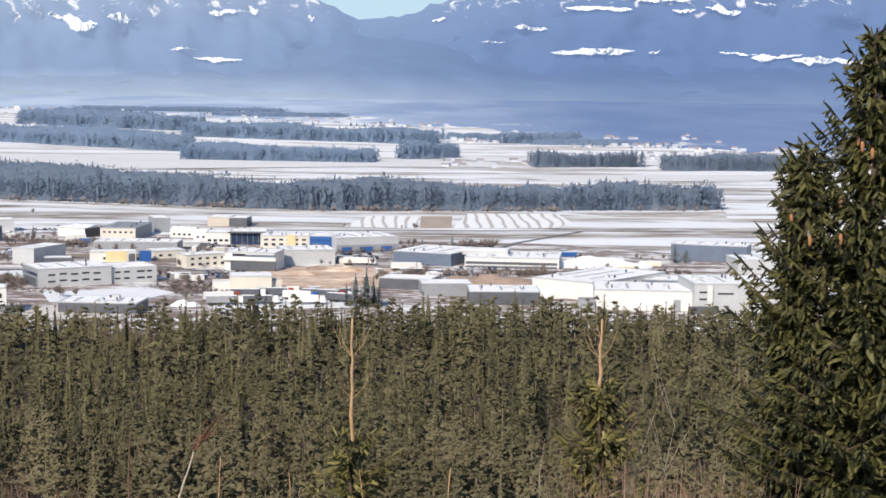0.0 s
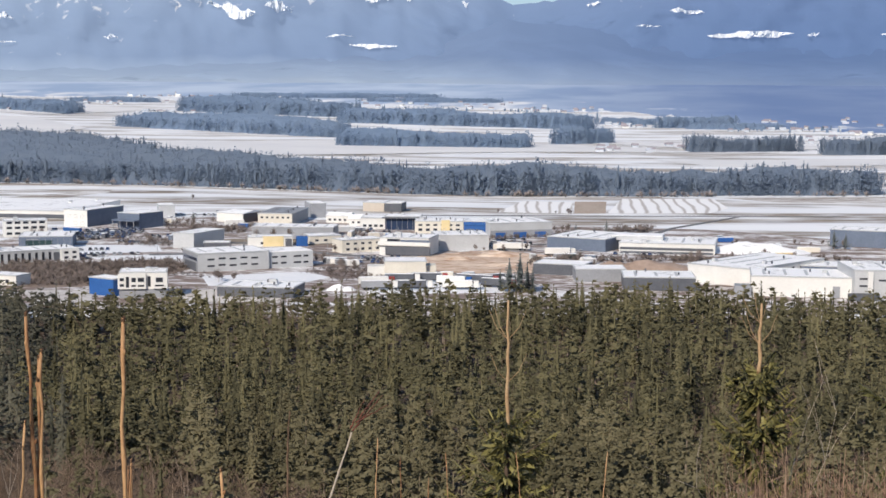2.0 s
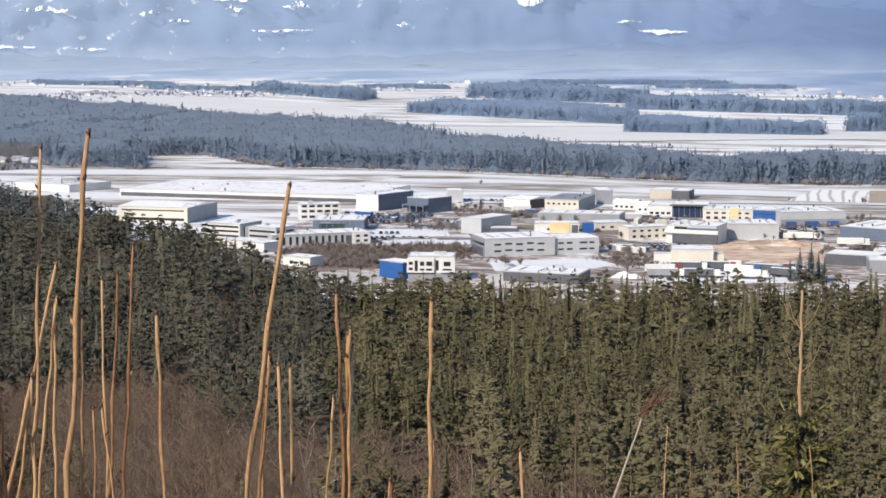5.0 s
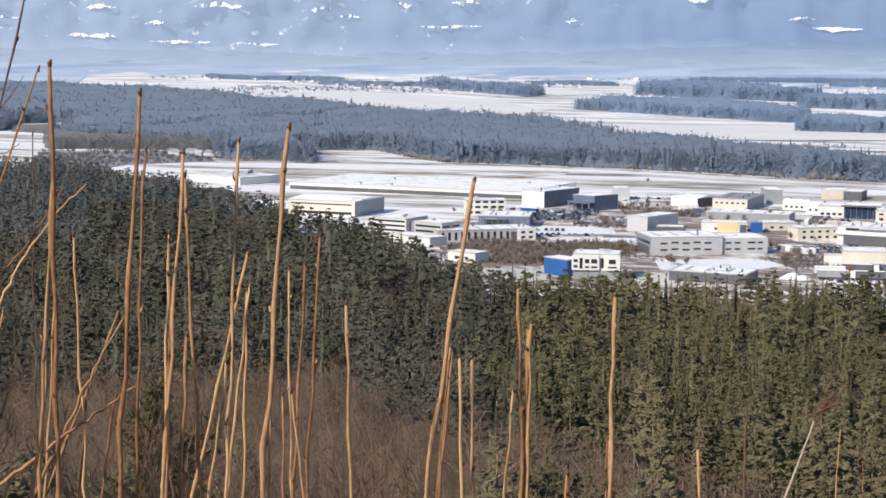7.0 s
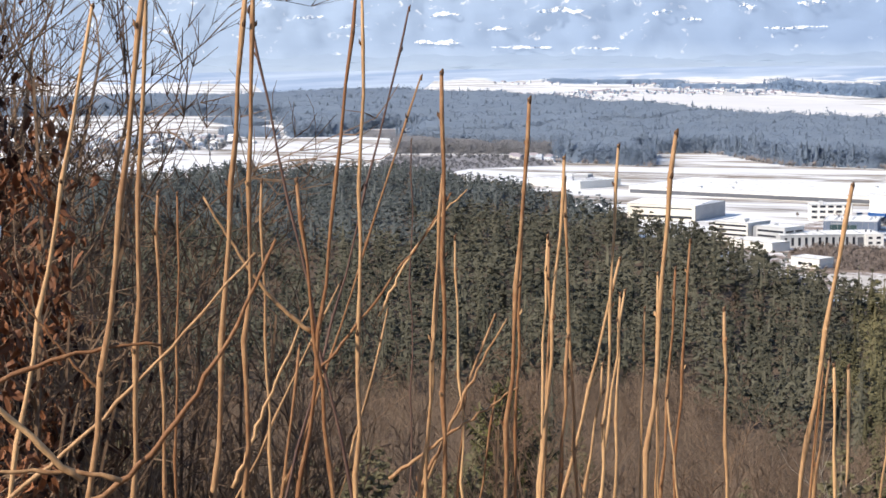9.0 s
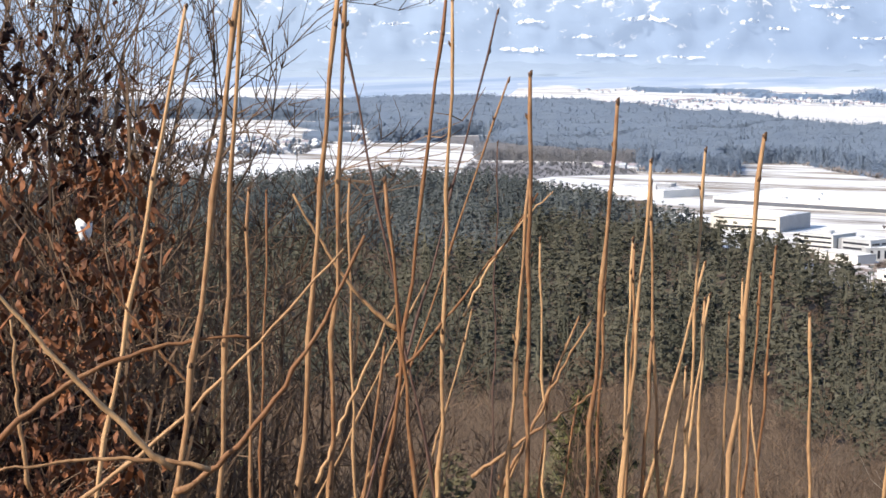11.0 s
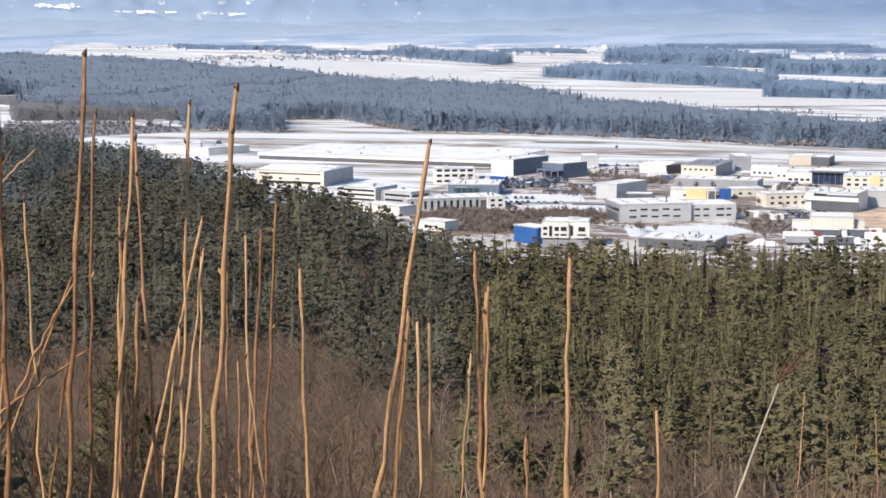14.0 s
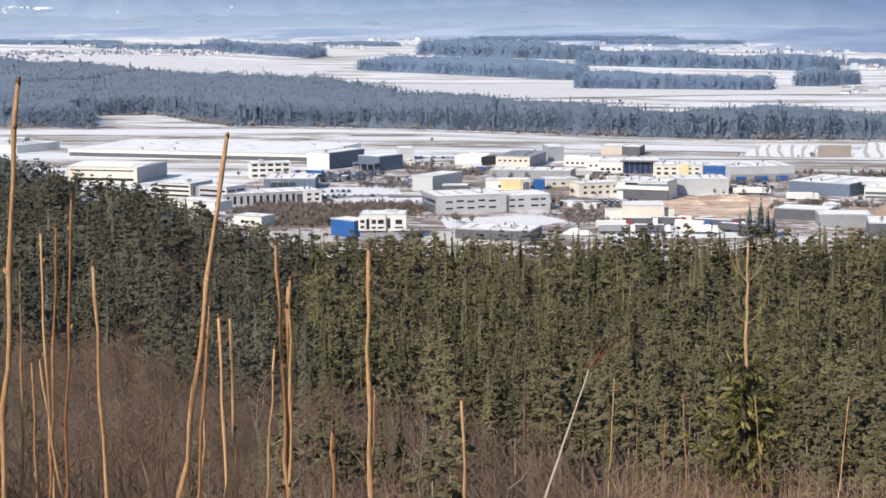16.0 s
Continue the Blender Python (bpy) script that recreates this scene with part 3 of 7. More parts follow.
def crown_points(rng, shape, count, size):
    """Crown of a tree one unit high, of many small sprays set round a rough core: a pine (domed, with a bare trunk
    below), a spruce (a spire clad to the ground)."""
    verts, faces = [], []
    low, fat = (rng.uniform(0.34, 0.52), rng.uniform(0.125, 0.17)) if shape == "pine" else (0.10, rng.uniform(0.10, 0.13))

    def reach(t):
        if shape == "pine":
            return 1.12 * fat * min(1.0, 0.45 + 2.0 * t) * max(0.0, 1 - t) ** 0.62 + 0.006
        return fat * (1 - t) ** 0.8 * min(1.0, 0.5 + 3 * t) + 0.005

    lobes = [(rng.uniform(0, 6.283), rng.uniform(0.05, 0.95), rng.uniform(0.6, 1.4)) for _ in range(9)]

    def bulge(t, a):
        q = 1.0
        for la, lt, lr in lobes:
            if abs(lt - t) < 0.13 and math.cos(a - la) > 0.3:
                q *= lr
        return min(1.45, max(0.55, q))

    levels = (0.03, 0.30, 0.58, 0.82) if count > 95 else (0.03, 0.45)
    rows = len(levels)
    verts.append((0, 0, low + (0.99 - low) * (0.90 if shape == "pine" else 0.97)))
    for t in levels[::-1]:
        for j in range(5):
            a = 1.2566 * j + t * 2
            r = (0.06 if shape == "pine" else 0.36) * reach(t) * bulge(t, a) * rng.uniform(0.8, 1.15)
            verts.append((r * math.cos(a), r * math.sin(a), low + (0.99 - low) * t + rng.uniform(-0.02, 0.02)))
    for j in range(5):
        n1 = (j + 1) % 5
        faces.append((0, 1 + j, 1 + n1))
        for i in range(rows - 1):
            p, q = 1 + 5 * i + j, 1 + 5 * i + n1
            faces.extend([(p, p + 5, q), (p + 5, q + 5, q)])
    clumps = max(9, count // 22) if shape == "pine" else 0
    for j in range(clumps):
        t = 1 - ((j + rng.uniform(0.2, 0.8)) / clumps) ** 0.85
        a = j * 2.39996 + rng.uniform(-0.4, 0.4)
        q = reach(t) * rng.uniform(0.5, 0.95) * (0.35 if j == 0 else 1.0)
        heart = Vector((q * math.cos(a), q * math.sin(a), low + (0.96 - low) * t))
        puff = fat * rng.uniform(0.34, 0.56) * (1.05 - 0.6 * t)
        for i in range(int(0.85 * count / clumps)):
            d = Vector((rng.gauss(0, 1) + 0.5 * math.cos(a), rng.gauss(0, 1) + 0.5 * math.sin(a), rng.gauss(0.35, 0.7))).normalized()
            d.z *= 0.62
            ln = size * rng.uniform(0.8, 1.35)
            tip = heart + d * puff * rng.uniform(0.85, 1.15)
            frond(rng, verts, faces, tip - d * ln, tip, ln * rng.uniform(0.36, 0.6), ln * rng.uniform(0.16, 0.34))
    for k in range(count if shape == "spruce" else count // 5):
        t = 1 - ((k + rng.uniform(0, 1)) / (count if shape == "spruce" else count // 5)) ** (0.85 if shape == "pine" else 0.62)
        a = k * 2.39996 + rng.uniform(-0.5, 0.5)
        out = reach(t) * bulge(t, a) * rng.uniform(0.6, 1.15)
        z = low + (0.99 - low) * t
        ln = size * rng.uniform(0.8, 1.25) * (1.1 - 0.55 * t)
        w = ln * rng.uniform(0.36, 0.6)
        climb = (rng.uniform(-0.3, 0.4) + 0.55 * t ** 3) if shape == "pine" else (rng.uniform(-0.55, 0.05) + 0.9 * t ** 3)
        inner = max(0.0, out - ln)
        c, n = math.cos(a), math.sin(a)
        root, tip = Vector((inner * c, inner * n, z - 0.3 * climb * ln)), Vector((out * c, out * n, z + 0.7 * climb * ln))
        frond(rng, verts, faces, root, tip, w, ln * rng.uniform(0.16, 0.34))
    for j in range(3 if shape == "spruce" else 0):
        a = 2.1 * j
        frond(rng, verts, faces, Vector((0, 0, 0.93)), Vector((0.012 * math.cos(a), 0.012 * math.sin(a), 0.985 + 0.012 * j)), 0.010, 0.004)
    return [tuple(v) for v in verts], faces


def spire_points(rng, ragged):
    """A far conifer one unit high: stacked uneven skirts under a pointed top."""
    verts, faces = [(rng.uniform(-0.015, 0.015), rng.uniform(-0.015, 0.015), 1.0)], []
    for z, r in ((0.80, 0.055), (0.56, 0.10), (0.30, 0.125), (0.0, 0.12)):
        a0 = rng.uniform(0, 6.283)
        for j in range(5):
            a = a0 + 1.2566 * j
            q = r * rng.uniform(1 - ragged, 1 + ragged)
            verts.append((q * math.cos(a), q * math.sin(a), z + rng.uniform(-0.06, 0.06)))
    for j in range(5):
        n1 = (j + 1) % 5
        faces.append((0, 1 + j, 1 + n1))
        for i in range(3):
            p, q = 1 + 5 * i + j, 1 + 5 * i + n1
            faces.extend([(p, p + 5, q), (p + 5, q + 5, q)])
    return verts, faces


def leafage(rng, count, pointed, fine):
    """The foliage of a far tree one unit high: loose sprays in the shape of a dome or a spire."""
    verts, faces = [], []
    for k in range(count):
        t = (k + rng.random()) / count
        z = 0.04 + 0.94 * t ** 0.9
        full = 0.15 * (1 - z) ** 0.7 + 0.012 if pointed else 0.155 * math.sqrt(max(0.02, 1 - (abs(z - 0.45) / 0.56) ** 2.4))
        a, q = rng.uniform(0, 6.283), full * rng.uniform(0.5, 1.1)
        c = Vector((q * math.cos(a), q * math.sin(a), z))
        s = fine * rng.uniform(0.7, 1.3) * (1.0 if not pointed else 1.1 - 0.6 * t)
        o = len(verts)
        for j in range(3):
            b = rng.uniform(0, 6.283)
            verts.append(tuple(c + Vector((s * math.cos(b), s * math.sin(b), 1.8 * s * rng.uniform(-1, 1)))))
        faces.append((o, o + 1, o + 2))
    return verts, faces


def trunk_points(r, top):
    v = [(r * math.cos(a), r * math.sin(a), 0) for a in (0, 1.57, 3.14, 4.71)] + [(0.25 * r * math.cos(a), 0.25 * r * math.sin(a), top) for a in (0, 1.57, 3.14, 4.71)]
    return v, [t for k in range(4) for t in ((k, (k + 1) % 4, 4 + (k + 1) % 4), (k, 4 + (k + 1) % 4, 4 + k))]


def bare_points(rng, twigs, thick=1.0):
    """A leafless tree one unit high: a thin trunk and rising slivers of branch."""
    verts, faces = [], []

    def sliver(p, q, w):
        o = len(verts)
        d = Vector(q) - Vector(p)
        s = d.cross(Vector((rng.uniform(-1, 1), rng.uniform(-1, 1), 0.1))).normalized() * w
        u = d.cross(s).normalized() * w
        verts.extend([Vector(p) + s, Vector(p) - s * 0.5 + u * 0.86, Vector(p) - s * 0.5 - u * 0.86, Vector(q)])
        faces.extend([(o, o + 1, o + 3), (o + 1, o + 2, o + 3), (o + 2, o, o + 3)])

    sliver((0, 0, 0), (rng.uniform(-0.03, 0.03), rng.uniform(-0.03, 0.03), 0.95), 0.009 * thick ** 0.5)
    for k in range(twigs):
        z = rng.uniform(0.25, 0.85)
        a, out = rng.uniform(0, 6.283), rng.uniform(0.05, 0.2)
        p = (rng.uniform(-0.08, 0.08), rng.uniform(-0.08, 0.08), z)
        sliver(p, (p[0] + out * math.cos(a), p[1] + out * math.sin(a), z + rng.uniform(0.08, 0.24)), rng.uniform(0.003, 0.007) * thick)
    return verts, faces


def bush_points(rng, twigs):
    """A leafless bush one unit high: slivers of twig fanning out from the ground into a dome."""
    verts, faces = [], []
    for k in range(twigs):
        a, u = rng.uniform(0, 6.283), rng.random() ** 0.6
        p = Vector((0.12 * rng.uniform(-1, 1), 0.12 * rng.uniform(-1, 1), 0.05))
        q = Vector((0.55 * u * math.cos(a), 0.55 * u * math.sin(a), math.sqrt(max(0.05, 1 - 0.8 * u * u)) * rng.uniform(0.65, 1.05)))
        m = p.lerp(q, 0.6) + Vector((0, 0, 0.1))
        s = (q - p).cross(Vector((rng.uniform(-1, 1), rng.uniform(-1, 1), 0.1))).normalized() * rng.uniform(0.018, 0.034)
        t = (q - p).cross(s).normalized() * 0.02
        o = len(verts)
        verts += [p, m + s, m - s * 0.6 + t, m - s * 0.6 - t, q]
        faces += [(o, o + 1, o + 2), (o, o + 2, o + 3), (o, o + 3, o + 1), (o + 4, o + 2, o + 1), (o + 4, o + 3, o + 2), (o + 4, o + 1, o + 3)]
    return verts, faces


def grown(name, label, category, material, templates, places, kind="stuff"):
    """One mesh of many trees: each place is x, y, z, height, width factor."""
    rng = np.random.default_rng(len(places) + 5)
    tv = [np.array([tuple(p) for p in v], dtype=np.float32) for v, _ in templates]
    tf = [np.array(f, dtype=np.int32) for _, f in templates]
    vs, fs, o, tones = [], [], 0, []
    for x, y, z, h, w in places:
        k = int(rng.integers(len(templates)))
        a = rng.uniform(0, 6.283)
        c, s = math.cos(a), math.sin(a)
        v = tv[k]
        q = np.empty_like(v)
        q[:, 0] = (v[:, 0] * c - v[:, 1] * s) * h * w + x
        q[:, 1] = (v[:, 0] * s + v[:, 1] * c) * h * w + y
        q[:, 2] = v[:, 2] * h + z
        vs.append(q)
        fs.append(tf[k] + o)
        o += len(v)
        tones.append(np.full(len(v), rng.uniform(0, 1), dtype=np.float32))
    V, F = np.concatenate(vs), np.concatenate(fs)
    me = bpy.data.meshes.new(name)
    me.vertices.add(len(V))
    me.vertices.foreach_set("co", V.ravel())
    me.loops.add(F.size)
    me.loops.foreach_set("vertex_index", F.ravel())
    me.polygons.add(len(F))
    me.polygons.foreach_set("loop_start", np.arange(0, F.size, 3, dtype=np.int32))
    me.polygons.foreach_set("loop_total", np.full(len(F), 3, dtype=np.int32))
    me.materials.append(material)
    me.update(calc_edges=True)
    me.attributes.new("tone", "FLOAT", "POINT").data.foreach_set("value", np.concatenate(tones))
    return tagged(new(name, me), label, category, kind=kind)


def inside(x, y, poly):
    hit, j = False, len(poly) - 1
    for i in range(len(poly)):
        (xi, yi), (xj, yj) = poly[i], poly[j]
        if (yi > y) != (yj > y) and x < (xj - xi) * (y - yi) / (yj - yi) + xi:
            hit = not hit
        j = i
    return hit


def spots(rng, x0, x1, y0, y1, step, keep):
    out = []
    for i in range(int((x1 - x0) / step)):
        for j in range(int((y1 - y0) / step)):
            x, y = x0 + (i + rng.uniform(0, 1)) * step, y0 + (j + rng.uniform(0, 1)) * step
            if keep(x, y):
                out.append((x, y))
    return out


rng = random.Random(11)
PINES_NEAR = [crown_points(rng, "pine", 400, 0.045) for _ in range(8)] + [crown_points(rng, "spruce", 380, 0.04) for _ in range(4)]
PINES_MID = [crown_points(rng, "pine", 215, 0.054) for _ in range(10)] + [crown_points(rng, "spruce", 205, 0.044) for _ in range(5)]
PINES_LOW = [crown_points(rng, "pine", 88, 0.07) for _ in range(10)] + [crown_points(rng, "spruce", 88, 0.056) for _ in range(6)]
PINES_FAR = [crown_points(rng, "pine", 58, 0.08) for _ in range(10)] + [crown_points(rng, "spruce", 56, 0.07) for _ in range(3)]
SPIRES = [spire_points(rng, 0.45) for _ in range(12)]
WOODLAND = [leafage(rng, 78, False, 0.037) for _ in range(12)] + [leafage(rng, 68, True, 0.038) for _ in range(8)]
ROOFING = [leafage(rng, 34, False, 0.040) for _ in range(12)] + [leafage(rng, 30, True, 0.042) for _ in range(6)]
BARE = [bare_points(rng, 36, 0.75) for _ in range(6)]
TRUNKS = [trunk_points(0.011, 0.85)]


def leafless(x, y):
    """Where leafless broadleaves take over from the conifers on the slope."""
    d, az = math.hypot(x, y), bearing(x, y)
    n1 = noise.noise((x * 0.012, y * 0.012, 4.0))
    low = float(np.interp(az, (-20, 0, 8, 14, 20, 26, 34, 50), (212, 215, 240, 268, 335, 395, 420, 420)))
    high = float(np.interp(az, (-20, 0, 8, 14, 20, 26, 34, 50), (180, 170, 160, 150, 150, 150, 150, 150)))
    if high < d < low + 45 * n1:
        return noise.noise((x * 0.035, y * 0.035, 7.0)) < (0.42 if d > 250 + 30 * n1 else 0.22)
    return n1 > 0.5 or noise.noise((x * 0.07, y * 0.07, 1.0)) > 0.46


near, mid, far, bare, dark = [], [], [], [], []
for x, y in spots(rng, -960, 330, 120, 1270, 6.7, lambda x, y: -18 < bearing(x, y) < 54 and 165 < math.hypot(x, y) < forest_edge(bearing(x, y)) - 4):
    d = math.hypot(x, y)
    z = ground_z(x, y) - 0.3
    if leafless(x, y):
        bare.append((x, y, z, rng.uniform(9, 16), rng.uniform(0.9, 1.5)))
        continue
    sparse = float(np.interp(d, (380, 560, 800), (0.0, 0.3, 0.48)))
    if rng.random() < sparse:
        continue
    edge = forest_edge(bearing(x, y)) - d
    h = rng.uniform(12.0, 24.0) if edge > 40 else rng.uniform(15.0, 20.0)
    place = (x, y, z, h, rng.uniform(0.85, 1.3) * (1 + 0.95 * sparse))
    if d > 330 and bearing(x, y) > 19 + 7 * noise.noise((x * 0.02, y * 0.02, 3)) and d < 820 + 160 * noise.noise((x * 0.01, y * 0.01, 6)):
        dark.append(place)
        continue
    (near if d < 310 - 40 * noise.noise((x * 0.01, y * 0.01, 9)) else mid if d < 640 else far).append(place)
for x, y in spots(rng, -960, 330, 120, 1270, 5.6, lambda x, y: -18 < bearing(x, y) < 54 and forest_edge(bearing(x, y)) - 26 < math.hypot(x, y) < forest_edge(bearing(x, y))):
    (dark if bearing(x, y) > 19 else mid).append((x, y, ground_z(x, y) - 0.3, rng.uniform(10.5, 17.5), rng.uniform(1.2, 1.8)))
near.sort(key=lambda p: math.hypot(p[0], p[1]))
for x, y in spots(rng, -330, 140, 120, 420, 4.8, lambda x, y: -18 < bearing(x, y) < 54 and 165 < math.hypot(x, y) < 430 and leafless(x, y)):
    bare.append((x, y, ground_z(x, y) - 0.3, rng.uniform(7, 14), rng.uniform(1.0, 1.7)))


TONES = [0.3]


def tree_kind(name, label, crown_data, crown_material, group):
    """A tree one unit high, to be copied and scaled."""
    t = thing(name, pose(0, 0, 0), label, "tree", group)
    v, f = trunk_points(0.014, 0.85)
    solid("trunk", v, f, M_TRUNK, t)
    crown = solid("crown", crown_data[0], crown_data[1], crown_material, t)
    TONES[0] = (TONES[0] + 0.382) % 1.0
    crown.data.attributes.new("tone", "FLOAT", "POINT").data.foreach_set("value", [0.2 + 0.7 * TONES[0]] * len(crown_data[0]))
    return t


NEAREST = [tree_kind("pine_tree", "olive-green pine on the wooded slope", PINES_NEAR[i], M_PINE, "nearest trees of the slope") for i in range(6)]
NEAREST += [tree_kind("spruce_tree", "dark green spruce on the wooded slope", PINES_NEAR[8 + i], M_CONIFER, "nearest trees of the slope") for i in range(2)]
for i, (x, y, z, h, w) in enumerate(near[:260]):
    m = pose(x, y, z, 0, 0, (i * 137.5) % 360)
    if i < 8:
        t = NEAREST[i]
        t.matrix_world = m
    else:
        t = copy_thing(NEAREST[(i * 5) % 8], m)
    t.scale = (h * w, h * w, h)
grown("conifer_forest_slope", "dense dark green pine and spruce forest on the slope", "forest", M_PINE, PINES_NEAR, near[260:])
grown("conifer_forest", "dense dark green pine forest on the lower slope", "forest", M_CONIFER, PINES_MID, [p for p in mid if math.hypot(p[0], p[1]) < 430])
grown("conifer_forest", "dense dark green pine forest at the foot of the hill", "forest", M_CONIFER, PINES_LOW, [p for p in mid if math.hypot(p[0], p[1]) >= 430])
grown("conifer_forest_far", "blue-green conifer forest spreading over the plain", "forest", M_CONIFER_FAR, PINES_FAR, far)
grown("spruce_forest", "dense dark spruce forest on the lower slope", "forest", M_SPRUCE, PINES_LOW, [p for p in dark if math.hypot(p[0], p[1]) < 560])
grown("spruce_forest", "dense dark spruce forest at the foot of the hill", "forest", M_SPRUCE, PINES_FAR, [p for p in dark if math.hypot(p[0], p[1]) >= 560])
grown("pine_trunks", "pale brown pine trunks among the forest crowns", "tree trunks", M_TRUNK, TRUNKS, near[260:] + [p for p in mid if rng.random() < 0.35])
grown("bare_woods", "leafless brown birch and alder woods among the conifers", "bare trees", M_PLAINTREE, BARE, bare)

# woods on the plain, by outline in plan


def wood(name, label, material, height, step, *poly, crowns=0.4, dome=0.0, spires=0.12):
    """A wood seen from afar: one closed canopy, sloping down at its margin, with tree tops standing out of it.
    dome: metres by which the ground swells under its middle."""
    xs, ys = [p[0] for p in poly], [p[1] for p in poly]
    r = random.Random(int(abs(xs[0] * 7 + ys[0])))
    P = np.array(poly, dtype=float)
    Q = np.roll(P, -1, axis=0)

    def inward(x, y):
        if not inside(x, y, poly):
            return 0.0
        d = Q - P
        w = np.array((x, y)) - P
        t = np.clip((w * d).sum(1) / (d * d).sum(1), 0, 1)
        e = float(np.sqrt(((w - d * t[:, None]) ** 2).sum(1).min()))
        return max(0.0, e - 0.45 * height * max(0.0, 0.4 + noise.noise((x * 0.022, y * 0.022, 8)) + 0.6 * noise.noise((x * 0.07, y * 0.07, 3))))

    def roof_z(x, y, e, back=0.0):
        swell = dome * min(1.0, e / 70.0) ** 0.8
        e = max(0.0, e - back) if back else e
        body = height * (0.90 - 0.2 * crowns) * min(1.0, e / (0.2 * height)) ** 0.45
        rough = 1 + 0.22 * noise.noise((x * 0.05, y * 0.05, 2)) + 0.34 * noise.noise((x * 0.010, y * 0.010, 5))
        return far_rise(math.hypot(x, y)) + (swell + body) * rough

    g = step * 0.8
    nx, ny = int((max(xs) - min(xs)) / g) + 2, int((max(ys) - min(ys)) / g) + 2
    verts, faces, index = [], [], {}
    deep = {}
    for i in range(nx + 1):
        for j in range(ny + 1):
            x, y = min(xs) + (i - 0.5) * g + r.uniform(-0.3, 0.3) * g, min(ys) + (j - 0.5) * g + r.uniform(-0.3, 0.3) * g
            deep[i, j] = (x, y, inward(x, y))

    def corner(i, j):
        if (i, j) not in index:
            x, y, e = deep[i, j]
            index[i, j] = len(verts)
            verts.append((x, y, roof_z(x, y, e, 4.0) - 0.05 * height + r.uniform(-0.06, 0.06) * height if e > 4.0 else far_rise(math.hypot(x, y)) - 0.5))
        return index[i, j]

    for i in range(nx):
        for j in range(ny):
            if any(deep[q][2] > 4.0 for q in ((i, j), (i + 1, j), (i, j + 1), (i + 1, j + 1))):
                a, b, c, d = corner(i, j), corner(i + 1, j), corner(i + 1, j + 1), corner(i, j + 1)
                faces += [(a, b, c), (a, c, d)]
    places, inner = [], []

    def facing(x, y):
        d = math.hypot(x, y)
        return inside(x, y, poly) and not inside(x * (1 - 16 / d), y * (1 - 16 / d), poly)

    for x, y in spots(r, min(xs), max(xs), min(ys), max(ys), step, lambda x, y: inside(x, y, poly)):
        e = inward(x, y)
        low = far_rise(math.hypot(x, y)) - 0.4
        top = roof_z(x, y, max(e, 0.3 * height)) + height * (0.02 + 0.10 * crowns) * r.uniform(-0.5, 1.4) + (height * 0.15 if r.random() < 0.08 else 0)
        foot = low if e < 12 else max(low, top - height * r.uniform(0.3, 0.45))
        wide = r.uniform(0.9, 1.3) * (1.0 if e < 12 else 1.7) * step / 6.5
        (places if e < 12 else inner).append((x, y, foot, top - foot, wide))
    for x, y in spots(r, min(xs), max(xs), min(ys), max(ys), 0.62 * step, facing):
        low = far_rise(math.hypot(x, y)) - 0.4
        places.append((x, y, low, height * r.uniform(0.62, 0.92), r.uniform(0.8, 1.2) * step / 6.5))
    forest = grown(name, label, "forest", material, WOODLAND, places)
    tops = [(x, y, z + 0.4 * h, 0.6 * h + height * r.uniform(0.05, 0.2), r.uniform(0.5, 0.8) * step / 6.5) for x, y, z, h, w in places + inner if h > 0.3 * height and r.random() < spires]
    if inner:
        grown("tree_crowns", "", "", material, ROOFING, inner).parent = forest
    if tops:
        grown("spruce_tops", "", "", material, SPIRES, tops).parent = forest
    cover = solid("canopy", verts, faces, material, forest, smooth=True)
    cover.data.attributes.new("tone", "FLOAT", "POINT").data.foreach_set("value", [0.5 + 0.5 * noise.noise((x * 0.09, y * 0.09, z * 0.2)) for x, y, z in verts])
    return forest


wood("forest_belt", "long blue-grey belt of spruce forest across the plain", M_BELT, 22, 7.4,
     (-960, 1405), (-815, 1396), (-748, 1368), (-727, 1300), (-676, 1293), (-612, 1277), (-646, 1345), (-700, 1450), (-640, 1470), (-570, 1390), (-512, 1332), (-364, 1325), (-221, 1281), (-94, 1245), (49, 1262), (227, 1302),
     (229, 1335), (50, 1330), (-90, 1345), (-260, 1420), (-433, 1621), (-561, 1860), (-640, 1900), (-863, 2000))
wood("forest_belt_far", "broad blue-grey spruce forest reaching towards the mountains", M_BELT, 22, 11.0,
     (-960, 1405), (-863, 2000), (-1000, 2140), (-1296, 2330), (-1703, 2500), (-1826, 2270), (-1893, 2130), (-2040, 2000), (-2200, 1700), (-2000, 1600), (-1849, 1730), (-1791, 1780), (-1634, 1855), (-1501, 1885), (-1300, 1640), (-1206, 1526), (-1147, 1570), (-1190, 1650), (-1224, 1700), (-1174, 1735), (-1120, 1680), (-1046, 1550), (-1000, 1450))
# twig colours of the far woods with blue-grey haze mixed in
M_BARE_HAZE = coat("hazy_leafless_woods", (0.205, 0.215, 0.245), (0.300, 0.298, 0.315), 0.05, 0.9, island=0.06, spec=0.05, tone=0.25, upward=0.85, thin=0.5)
M_FRINGE = coat("hazy_brown_twigs", (0.21, 0.185, 0.18), (0.36, 0.315, 0.30), 0.1, 0.9, island=0.3, spec=0.1, tone=0.4, upward=0.4)
kg = random.Random(44)
FRINGE = [bush_points(kg, 14) for _ in range(5)]
EDGE = ((-735, 1300), (-676, 1292), (-612, 1276), (-646, 1345), (-700, 1450), (-640, 1470), (-570, 1390), (-512, 1332), (-364, 1325), (-221, 1281), (-94, 1245), (49, 1262), (227, 1302))
margin = []
